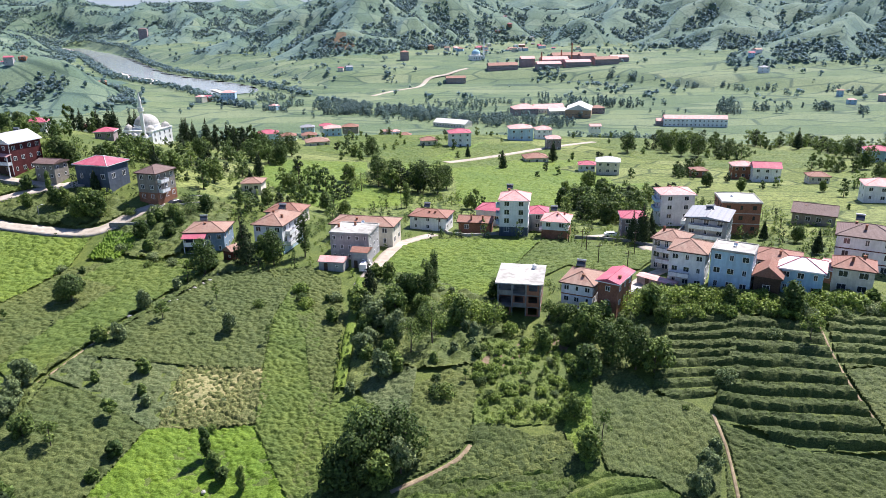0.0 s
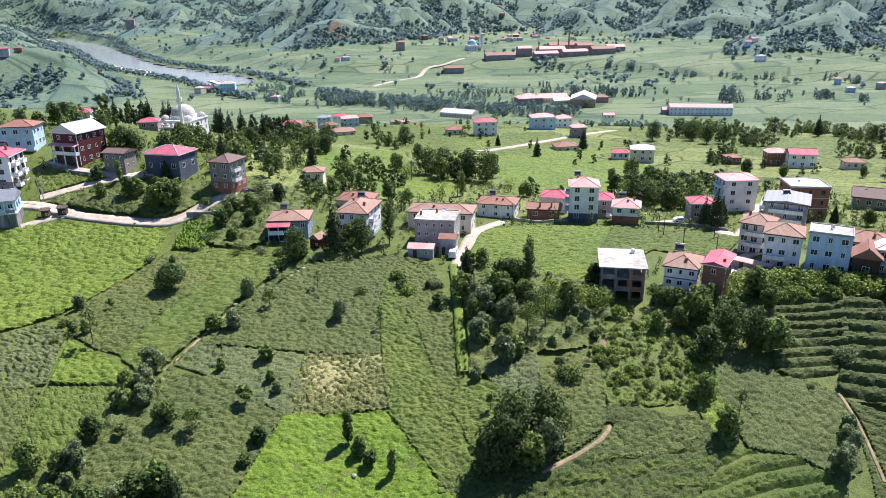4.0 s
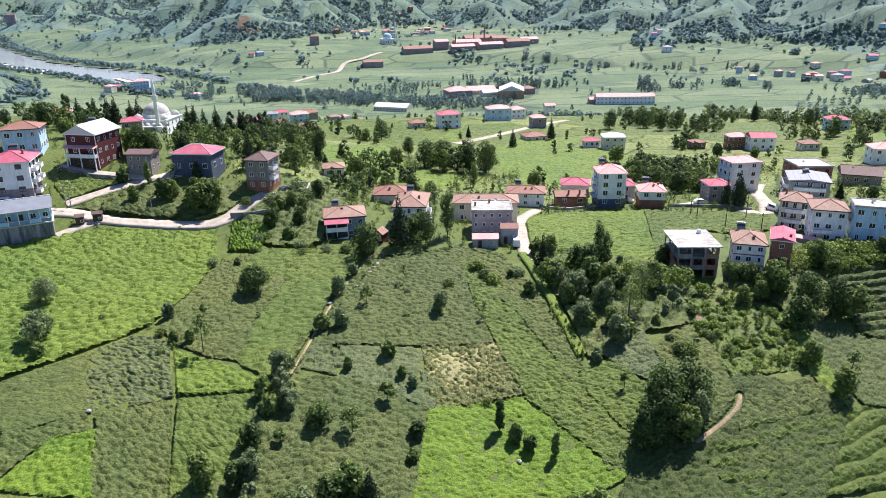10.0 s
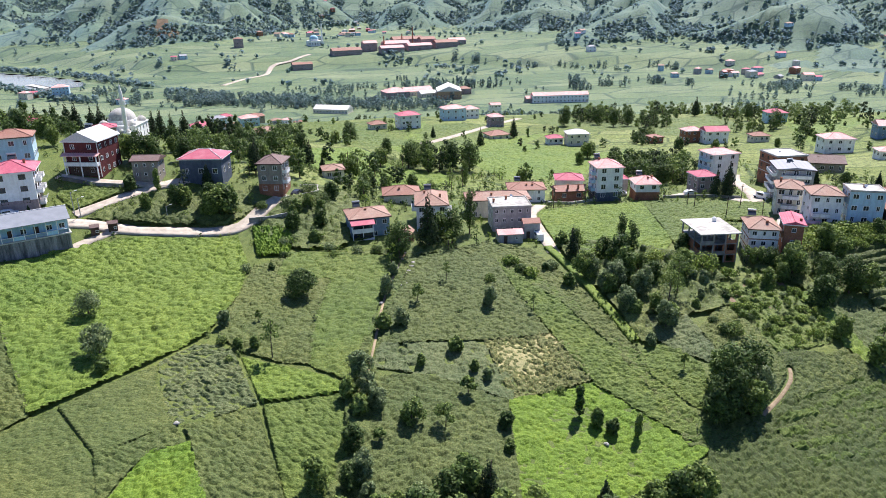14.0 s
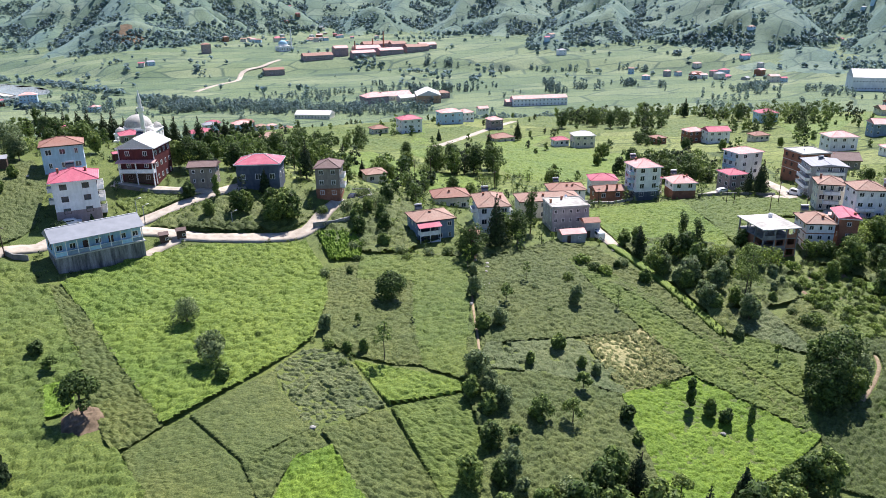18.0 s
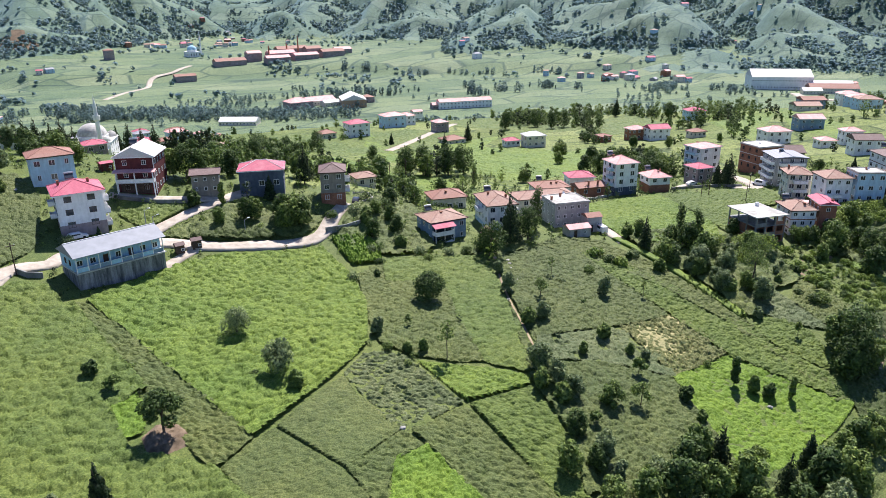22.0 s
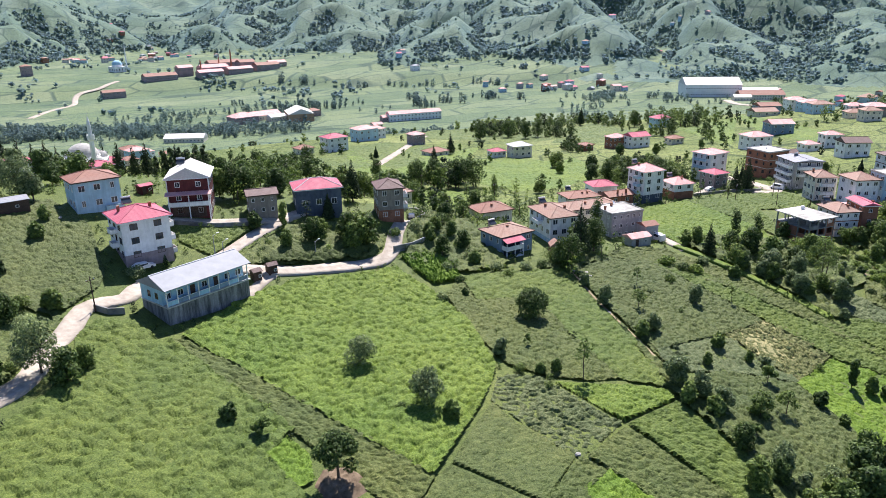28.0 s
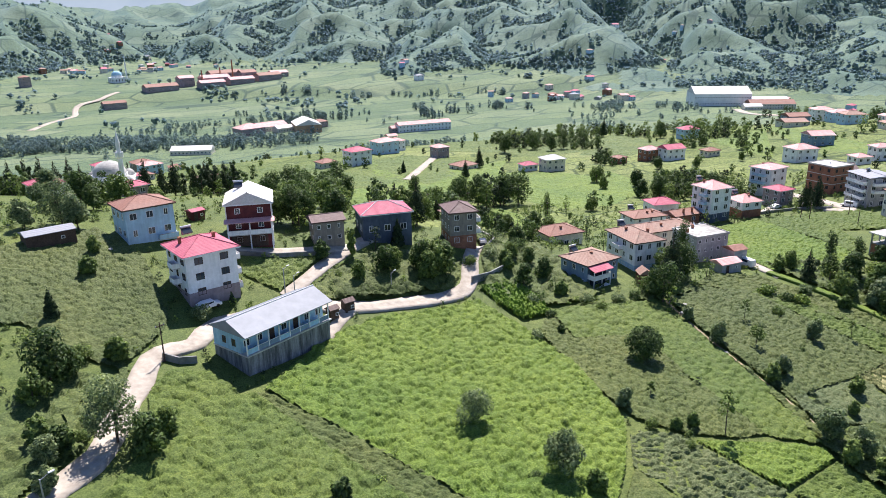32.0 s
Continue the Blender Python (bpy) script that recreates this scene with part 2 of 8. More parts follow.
PLATEAU = field_mix("plateau_tea", [(0.0, (0.128, 0.166, 0.052)), (0.35, (0.155, 0.198, 0.060)), (0.7, (0.182, 0.224, 0.074)), (1.0, (0.202, 0.240, 0.094))], 34.0)
DRY_GRASS = tea("dry_grass", (0.18, 0.175, 0.075), (0.32, 0.31, 0.145), (0.45, 0.43, 0.24))
# bluer greens and a sheen of 0.25 put haze into the hills
HILLSIDE = field_mix("hillside_fields", [(0.0, (0.095, 0.150, 0.075)), (0.4, (0.120, 0.176, 0.088)), (0.8, (0.142, 0.198, 0.104)), (1.0, (0.165, 0.218, 0.128))], 60.0, True, 0.25)
EARTH = surface("bare_earth", (0.12, 0.085, 0.05), (0.26, 0.19, 0.125), 1.2, 0.35, 0.95, 0.5)
PATH_EARTH = surface("trodden_earth", (0.24, 0.18, 0.11), (0.40, 0.32, 0.21), 1.2, 0.35, 0.95, 0.5)
CONCRETE_ROAD = surface("concrete_road", (0.36, 0.31, 0.25), (0.54, 0.48, 0.40), 0.8, 0.25, 0.9, 0.2)
CONCRETE = surface("weathered_concrete", (0.16, 0.165, 0.165), (0.34, 0.34, 0.33), 0.7, 0.5, 0.9, 0.3)
CONCRETE_PALE = surface("pale_concrete", (0.42, 0.41, 0.38), (0.62, 0.60, 0.56), 1.0, 0.3, 0.9, 0.2)
SLAB_WHITE = surface("whitened_slab", (0.317, 0.304, 0.273), (0.616, 0.598, 0.554), 0.7, 0.45, 0.9, 0.3)
LIMEWASH = surface("white_render", (0.766, 0.770, 0.757), (0.900, 0.900, 0.900), 1.5, 0.16, 0.85, 0.15, streak=0.1)
RENDER_BLUE = surface("pale_blue_render", (0.399, 0.567, 0.672), (0.494, 0.672, 0.784), 1.2, 0.15, 0.85, 0.15, streak=0.14)
RENDER_SKY = surface("sky_blue_render", (0.30, 0.52, 0.66), (0.40, 0.62, 0.75), 1.2, 0.15, 0.85, 0.15, streak=0.14)
RENDER_SLATE = surface("slate_blue_render", (0.17, 0.25, 0.34), (0.24, 0.33, 0.43), 1.2, 0.2, 0.85, 0.15, streak=0.14)
RENDER_NAVY = surface("navy_render", (0.065, 0.088, 0.125), (0.105, 0.132, 0.175), 1.2, 0.2, 0.85, 0.15, streak=0.14)
RENDER_CREAM = surface("cream_render", (0.650, 0.594, 0.493), (0.806, 0.750, 0.638), 1.2, 0.2, 0.85, 0.15, streak=0.14)
RENDER_GREY = surface("grey_render", (0.36, 0.36, 0.36), (0.50, 0.49, 0.48), 0.9, 0.3, 0.9, 0.2, streak=0.14)
RENDER_TAUPE = surface("taupe_render", (0.22, 0.20, 0.17), (0.31, 0.28, 0.24), 1.2, 0.2, 0.9, 0.2, streak=0.14)
RENDER_MAUVE = surface("mauve_render", (0.28, 0.22, 0.22), (0.38, 0.31, 0.31), 1.2, 0.2, 0.9, 0.2, streak=0.14)
RENDER_MAROON = surface("maroon_render", (0.085, 0.016, 0.018), (0.14, 0.03, 0.03), 1.2, 0.2, 0.8, 0.15, streak=0.14)
BRICK_RAW = surface("raw_hollow_brick", (0.24, 0.10, 0.06), (0.38, 0.18, 0.11), 3.5, 0.3, 0.95, 0.4)
TIMBER_DARK = surface("dark_timber", (0.05, 0.03, 0.022), (0.11, 0.07, 0.05), 4.0, 0.3, 0.8, 0.4)
TILE_ORANGE = tiled("clay_tiles", (0.215, 0.115, 0.082), (0.385, 0.228, 0.168), 0.3, (0.36, 0.28, 0.22))
TILE_BROWN = tiled("brown_tiles", (0.20, 0.085, 0.06), (0.34, 0.16, 0.11), 0.3, (0.30, 0.19, 0.15))
TILE_DARK = tiled("dark_brown_tiles", (0.10, 0.06, 0.055), (0.19, 0.12, 0.105), 0.3, (0.2, 0.15, 0.14))
SHEET_PINK = tiled("crimson_painted_sheet", (0.37, 0.060, 0.105), (0.50, 0.115, 0.165), 0.35, (0.52, 0.22, 0.25))
SHEET_SALMON = tiled("faded_salmon_sheet", (0.56, 0.25, 0.23), (0.72, 0.39, 0.36), 0.35, (0.8, 0.58, 0.55))
SHEET_WHITE = tiled("white_sheet", (0.52, 0.51, 0.50), (0.74, 0.72, 0.70), 0.4, (0.62, 0.56, 0.54))
SHEET_GREY = tiled("grey_sheet", (0.22, 0.235, 0.265), (0.32, 0.335, 0.37), 0.4, (0.33, 0.31, 0.30))
SHEET_SMOOTH = surface("smooth_grey_blue_sheet", (0.19, 0.212, 0.245), (0.25, 0.272, 0.31), 0.6, 0.14, 0.6, 0.05)
RENDER_OCHRE = surface("ochre_render", (0.40, 0.26, 0.16), (0.52, 0.35, 0.23), 1.2, 0.2, 0.9, 0.2, streak=0.14)
FRAME_WHITE = surface("white_window_frame", (0.72, 0.73, 0.74), (0.82, 0.82, 0.82), 3, 0.1, 0.4, 0.0)
METAL = surface("galvanised_metal", (0.42, 0.43, 0.44), (0.60, 0.61, 0.62), 3, 0.2, 0.35, 0.0, 0.9)
GREY_METAL = surface("painted_grey_steel", (0.30, 0.31, 0.32), (0.42, 0.42, 0.43), 3, 0.2, 0.5, 0.0, 0.3)
BARK = surface("bark", (0.06, 0.045, 0.035), (0.16, 0.125, 0.095), 6, 0.3, 0.95, 0.6)
LEAF_DEEP = surface("deep_green_leaves", (0.040, 0.080, 0.022), (0.120, 0.190, 0.052), 1.3, 0.25, 0.6, 0.0, 0, 18, 0.22, 0.3)
LEAF_MID = surface("mid_green_leaves", (0.088, 0.150, 0.033), (0.222, 0.308, 0.084), 1.3, 0.25, 0.6, 0.0, 0, 18, 0.22, 0.32)
LEAF_LIGHT = surface("light_green_leaves", (0.129, 0.199, 0.034), (0.276, 0.389, 0.086), 1.3, 0.2, 0.55, 0.0, 0, 18, 0.2, 0.3)
LEAF_SILVER = surface("silvery_leaves", (0.102, 0.156, 0.060), (0.275, 0.352, 0.165), 1.6, 0.2, 0.5, 0.0, 0, 18, 0.15, 0.32)
LEAF_CONIFER = surface("conifer_needles", (0.019, 0.038, 0.017), (0.059, 0.093, 0.038), 1.5, 0.2, 0.75, 0.0, 0, 18, 0.2, 0.12)
# pale blue-green leaf colour and strong sheen carry the haze of distance
LEAF_FAR = surface("hazed_woodland_leaves", (0.120, 0.180, 0.135), (0.225, 0.300, 0.235), 0.06, 0.3, 0.8, 0.0, 0, 18, 0.0, 0.5)
haze_sheen(LEAF_FAR.node_tree.nodes["Principled BSDF"], 0.9)
WATER = surface("river_water", (0.30, 0.34, 0.36), (0.38, 0.41, 0.42), 0.02, 0.1, 0.12, 0.1)
CAR_WHITE = surface("white_car_paint", (0.78, 0.78, 0.78), (0.82, 0.82, 0.82), 1, 0.0, 0.25, 0.0)
CAR_DARK = surface("dark_car_paint", (0.03, 0.035, 0.05), (0.05, 0.055, 0.07), 1, 0.0, 0.25, 0.0)
RUBBER = surface("black_rubber", (0.015, 0.015, 0.015), (0.03, 0.03, 0.03), 4, 0.1, 0.8, 0.0)


def streaked(name, dark, light):
    """Board-marked concrete with dark runs of damp down the wall."""
    m, nodes, links = graph(name)
    bsdf = nodes["Principled BSDF"]
    coord = nodes.new("ShaderNodeTexCoord").outputs["Object"]
    squash = nodes.new("ShaderNodeMapping")
    squash.inputs["Scale"].default_value = (1.3, 1.3, 0.16)
    links.new(coord, squash.inputs["Vector"])
    c = ramp(nodes, links, grain(nodes, links, squash.outputs[0], 1.0, 6, 0.65), [(0.36, dark), (0.62, light)])
    c = mixed(nodes, links, 1.0, c, ramp(nodes, links, grain(nodes, links, coord, 2.5, 5, 0.7), [(0.3, (0.75, 0.75, 0.75)), (0.7, (1.1, 1.1, 1.1))]), "MULTIPLY")
    links.new(c, bsdf.inputs["Base Color"])
    bsdf.inputs["Roughness"].default_value = 0.9
    return m


CONCRETE_STREAKED = streaked("streaked_concrete", (0.07, 0.075, 0.08), (0.30, 0.31, 0.32))


def glass_pane():
    m, nodes, links = graph("window_glass")
    b = nodes["Principled BSDF"]
    b.inputs["Base Color"].default_value = (0.035, 0.042, 0.05, 1)
    b.inputs["Roughness"].default_value = 0.06
    b.inputs["Specular IOR Level"].default_value = 0.6
    return m



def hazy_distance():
    """Plain blue distance behind the hills: it glows, with haze put into the colour."""
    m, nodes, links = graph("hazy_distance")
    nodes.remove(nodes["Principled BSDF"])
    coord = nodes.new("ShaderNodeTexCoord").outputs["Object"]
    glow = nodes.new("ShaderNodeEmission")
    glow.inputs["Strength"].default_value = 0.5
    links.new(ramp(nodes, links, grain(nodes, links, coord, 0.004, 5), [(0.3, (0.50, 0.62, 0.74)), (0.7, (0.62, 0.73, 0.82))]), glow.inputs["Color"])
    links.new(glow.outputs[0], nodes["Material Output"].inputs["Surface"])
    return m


HAZE = hazy_distance()
GLASS = glass_pane()

# ---- lie of the land: spot heights near by, valley floor, hills ----
SPOTS = [
    (0, 93, 0), (6, 86, -3.5), (10, 110, 3), (32, 116, 3), (32, 102, 0.5), (60, 170, 7), (38, 198, 3.5), (-4, 194, 4.8),
    (-20, 151, 7), (-22, 112, 1.4), (34, 92, -3.6), (-91, 106, 5), (-101, 129, 8.3), (-118, 121, 9.4), (-136, 114, 8),
    (-53, 113, 3.6), (-37, 126, 4.6), (-58, 160, 8.7), (-126, 178, 15), (-68, 126, 6.8), (-151, 206, 25), (-143, 183, 17), (-166, 158, 17),
    (-146, 134, 11), (-92, 182, 11.5), (-127, 203, 22.5), (-87, 191, 16.8), (-112, 200, 21.5), (-66, 92, 1.5), (-41, 96, -2), (-20, 60, -9), (-120, 70, 2),
]
SPOTS_FAR = [
    (14, 425, -13), (43, 350, -11), (90, 351, -12), (42, 461, -16), (-15, 560, -27), (146, 328, -11), (214, 540, -30), (172, 260, -3), (221, 429, -19),
    (114, 200, 4), (-134, 318, 11), (-60, 300, 4), (-200, 240, 33), (-260, 330, 26), (-140, 420, -8), (-300, 480, -20), (-40, 240, 3),
    (60, 20, -16), (-60, 0, -22), (-260, 60, 15), (200, 80, -2), (300, 250, 2), (420, 380, -14), (60, 140, 10), (88, 122, 8), (150, 150, 9),
    (0, 800, -58), (400, 800, -58), (-400, 850, -56), (800, 600, -50), (-700, 600, -20), (600, 200, 5),
]
# ridges: crest from x, y, z to x, y, z with a half width, grouped by hill
RIDGES = [
    (469, 1604, -1, 500, 1650, -6, 105), (640, 1298, 21, 518, 1231, -12, 150), (518, 1231, -12, 430, 1180, -52, 110), (640, 1298, 21, 829, 1437, 52, 220),
    (829, 1437, 47, 1141, 1952, 130, 340), (640, 1298, 21, 650, 1120, -46, 130), (645, 1650, 40, 500, 1420, -40, 150), (645, 1650, 40, 690, 1859, 78, 240),
    (690, 1859, 78, 691, 2196, 122, 340), (916, 1304, 69, 745, 1053, -15, 150), (745, 1053, -15, 690, 990, -52, 100), (916, 1304, 69, 1141, 1952, 130, 340),
]
RIDGES += [
    (890, 1122, 35, 780, 980, -36, 140), (890, 1122, 35, 1100, 1400, 100, 250), (840, 930, -14, 800, 870, -44, 110), (1000, 900, -4, 1100, 860, -8, 210),
    (1267, 1142, 72, 1164, 941, 15, 200), (1164, 941, 15, 1117, 826, 0, 170), (1500, 900, 110, 1185, 697, 22, 240), (1185, 697, 22, 1073, 640, -12, 170),
    (691, 2196, 122, 1141, 1952, 160, 500), (1141, 1952, 160, 1626, 1496, 200, 560), (1626, 1496, 200, 1750, 800, 200, 600), (1750, 800, 200, 1900, 200, 190, 600),
]
RIDGES += [
    (691, 2196, 122, 520, 1990, 60, 240), (520, 1990, 60, 350, 1840, 18, 190), (350, 1840, 18, 250, 1720, -32, 130), (-180, 2000, 132, -485, 1900, 30, 260),
    (-485, 1900, 30, -640, 1850, -45, 170), (-180, 2000, 132, -216, 1590, 16, 230), (-216, 1590, 16, -215, 1470, -36, 150), (-180, 2000, 132, -112, 1780, 40, 230),
    (-112, 1780, 40, 20, 1620, -36, 150), (-180, 2000, 132, 66, 2100, 80, 300), (-350, 1850, 40, -400, 1640, -36, 150),
]
RIDGES += [
    (-1060, 2320, 8, -930, 2300, 16, 240), (-930, 2300, 16, -760, 2320, 18, 230), (-640, 1000, 4, -564, 1000, -6, 170), (-564, 1000, -6, -460, 960, -46, 130),
    (-690, 1300, -15, -570, 1290, -29, 110), (-1100, 1480, 50, -904, 1500, 14, 240), (-904, 1500, 14, -770, 1560, -48, 150), (-1700, 2000, 150, -1150, 1950, 10, 420),
    (-1700, 3000, 140, -1210, 2900, 80, 600), (-1210, 2900, 80, -300, 3500, 110, 650), (-300, 3500, 110, 143, 3652, 100, 700), (143, 3652, 100, 751, 3751, 140, 700),
]
RIDGES += [
    (751, 3751, 140, 1300, 3600, 175, 700), (125, 2560, 92, 20, 2300, 40, 320), (315, 2520, 60, 240, 2260, 10, 240), (-180, 2000, 132, 125, 2560, 110, 380), (315, 2520, 60, 691, 2500, 120, 380),
]


def value_noise(x, y, seed=0):
    """Smooth noise from -1 to 1 on arrays."""
    xi, yi = np.floor(x).astype(np.int64), np.floor(y).astype(np.int64)
    fx, fy = x - xi, y - yi
    fx, fy = fx * fx * (3 - 2 * fx), fy * fy * (3 - 2 * fy)

    def at(i, j):
        n = (i * 374761393 + j * 668265263 + seed * 974711) & 0x7FFFFFFF
        n = ((n ^ (n >> 13)) * 1274126177) & 0x7FFFFFFF
        return ((n ^ (n >> 16)) & 0xFFFF) / 32767.5 - 1
    top = at(xi, yi) * (1 - fx) + at(xi + 1, yi) * fx
    low = at(xi, yi + 1) * (1 - fx) + at(xi + 1, yi + 1) * fx
    return top * (1 - fy) + low * fy


def octaves(x, y, n=4, seed=0):
    total, amp = 0, 1
    for k in range(n):
        total = total + amp * value_noise(x * 2 ** k + 17 * k, y * 2 ** k - 9 * k, seed + k)
        amp *= 0.5
    return total


def spot_weights():
    p = np.array(SPOTS + SPOTS_FAR, float)
    d = np.sqrt(((p[:, None, :2] - p[None, :, :2]) ** 2).sum(2) + 400.0)
    n = len(p)
    a = np.zeros((n + 1, n + 1))
    a[:n, :n] = d - 1.5 * np.eye(n)
    a[:n, n] = a[n, :n] = 1
    return p, np.linalg.solve(a, np.append(p[:, 2], 0))


SPOT, WEIGHT = spot_weights()


RIVER = [(-1330, 2640), (-1180, 2420), (-1070, 2280), (-870, 1930), (-740, 1700), (-640, 1530), (-540, 1400), (-460, 1320), (-385, 1237), (-320, 1140), (-250, 1040), (-150, 950), (-45, 870), (42, 815), (110, 795)]


def line_distance(line, x, y):
    d = np.full(x.shape, 1e9)
    for (ax, ay), (bx, by) in zip(line, line[1:]):
        dx, dy = bx - ax, by - ay
        u = np.clip(((x - ax) * dx + (y - ay) * dy) / (dx * dx + dy * dy), 0, 1)
        d = np.minimum(d, np.hypot(x - ax - u * dx, y - ay - u * dy))
    return d


def valley_floor(x, y):
    """The flat valley, with a terrace bank and a gentle rise on its far side."""
    u = y + 0.55 * np.maximum(0, x - 150) - 1.2 * np.maximum(0, -200 - x)
    bank = np.clip((u - 1230) / 75, 0, 1)
    return -58 + 0.7 * octaves(x / 160, y / 160, 2, 5) + 17 * bank * bank * (3 - 2 * bank) + 12 * np.clip((u - 1300) / 180, 0, 1)


def land(x, y):
    """Height of the bare ground at x, y (arrays or numbers)."""
    x, y = np.asarray(x, float), np.asarray(y, float)
    near = np.full(x.shape, WEIGHT[-1])
    for (px, py, _), w in zip(SPOT, WEIGHT):
        near = near + w * np.sqrt((x - px) ** 2 + (y - py) ** 2 + 400.0)
    r = np.hypot(x, y - 150)
    floor = valley_floor(x, y)
    s = np.clip((r - 370) / 250, 0, 1)
    s = s * s * (3 - 2 * s)
    h = near * (1 - s) + floor * s
    wob = octaves(x / 190, y / 190, 4, 11)
    crest = np.full(x.shape, -60.0)
    for x0, y0, z0, x1, y1, z1, w in RIDGES:
        dx, dy = x1 - x0, y1 - y0
        u = np.clip(((x - x0) * dx + (y - y0) * dy) / (dx * dx + dy * dy), 0, 1)
        d = np.hypot(x - x0 - u * dx, y - y0 - u * dy) * (1 + 0.16 * wob)
        z = z0 + (z1 - z0) * u
        k = np.clip(1 - d / w, 0, 1)
        crest = np.maximum(crest, -60 + (z + 60) * (0.55 * k + 0.45 * k * k * (3 - 2 * k)))
    gully = 54 * (0.30 - np.abs(octaves(x / 210, y / 210, 2, 31))) + 24 * (0.28 - np.abs(value_noise(x / 120, y / 120, 44))) + 5 * (0.28 - np.abs(value_noise(x / 48, y / 48, 45)))
    far = np.clip((r - 560) / 260, 0, 1)
    crest = h + (crest - h) * np.where(crest > h, np.clip((line_distance(RIVER, x, y) - 70) / 170, 0, 1), 1)
    lift = np.clip((crest - h - 2) / 40, 0, 1) * far
    hills = crest + gully * lift
    return np.where(far > 0, np.maximum(h, hills * far + h * (1 - far)), h)

# ---- ground sheet ----
def mesh_from(name, verts, faces, mats, index=None, smooth=True):
    me = bpy.data.meshes.new(name)
    verts, faces = np.asarray(verts, np.float32), np.asarray(faces, np.int32)
    n = faces.shape[1]
    me.vertices.add(len(verts))
    me.vertices.foreach_set("co", verts.ravel())
    me.loops.add(faces.size)
    me.loops.foreach_set("vertex_index", faces.ravel())
    me.polygons.add(len(faces))
    me.polygons.foreach_set("loop_start", np.arange(len(faces), dtype=np.int32) * n)
    if index is not None:
        me.polygons.foreach_set("material_index", np.asarray(index, np.int32))
    me.polygons.foreach_set("use_smooth", np.full(len(faces), smooth))
    for m in mats if isinstance(mats, (list, tuple)) else [mats]:
        me.materials.append(m)
    me.update(calc_edges=True)
    me.validate()
    return me


def axis(lo, hi, fine_lo, fine_hi, step, grow=1.07, hill=(-1300, 1500)):
    mid = list(np.arange(fine_lo, fine_hi + 0.01, step))
    up, s = [mid[-1]], step
    while up[-1] < hi:
        s = min(s * grow, 12 if up[-1] < hill[1] else 45)
        up.append(up[-1] + s)
    down, s = [mid[0]], step
    while down[-1] > lo:
        s = min(s * grow, 12 if down[-1] > hill[0] else 45)
        down.append(down[-1] - s)
    return np.array(down[:0:-1] + mid + up[1:])


def inside(poly, x, y):
    """Which points lie in the polygon."""
    hit = np.zeros(x.shape, bool)
    for (ax, ay), (bx, by) in zip(poly, poly[1:] + poly[:1]):
        cross = (ay > y) != (by > y)
        hit ^= cross & (x < (bx - ax) * (y - ay) / (by - ay + 1e-9) + ax)
    return hit


def edge_distance(poly, x, y):
    d = np.full(x.shape, 1e9)
    for (ax, ay), (bx, by) in zip(poly, poly[1:] + poly[:1]):
        dx, dy = bx - ax, by - ay
        u = np.clip(((x - ax) * dx + (y - ay) * dy) / (dx * dx + dy * dy + 1e-9), 0, 1)
        d = np.minimum(d, np.hypot(x - ax - u * dx, y - ay - u * dy))
    return d


def build_ground():
    xs, ys = axis(-3600, 3800, -215, 110, 1.6), axis(-420, 4600, 40, 240, 1.6, 1.07, (-300, 2100))
    x, y = np.meshgrid(xs, ys)
    z = land(x, y)
    river = line_distance(RIVER, x, y)
    bed = np.clip(1 - (river - 32) / 34, 0, 1) * np.clip((-290 - x) / 40, 0, 1)
    z = z * (1 - bed) + np.minimum(z, -60.4) * bed
    nx, ny = len(xs), len(ys)
    i, j = np.meshgrid(np.arange(nx - 1), np.arange(ny - 1))
    a = (j * nx + i).ravel()
    faces = np.stack([a, a + 1, a + nx + 1, a + nx], 1)
    cx, cy = (x[:-1, :-1] + x[1:, 1:]) / 2, (y[:-1, :-1] + y[1:, 1:]) / 2
    cz = (z[:-1, :-1] + z[1:, 1:]) / 2
    r = np.hypot(cx, cy - 150)
    kind = np.where(r < 520, np.where(((cy > 208) | (cx > 95)) & ((cx > -92) | (cy > 300)), 4, 0), np.where(cz > valley_floor(cx, cy) + 5, 2, 1))
    kind[(np.hypot((cx + 214) * 0.8, cy - 1525) < 24)] = 3
    me = mesh_from("ground", np.stack([x.ravel(), y.ravel(), z.ravel()], 1), faces, [MEADOW, VALLEY, HILLSIDE, EARTH, PLATEAU], kind.ravel())
    tagged(new("ground", me), "green valley floor and tea-covered hills with small fields", "ground", kind="structure")


build_ground()


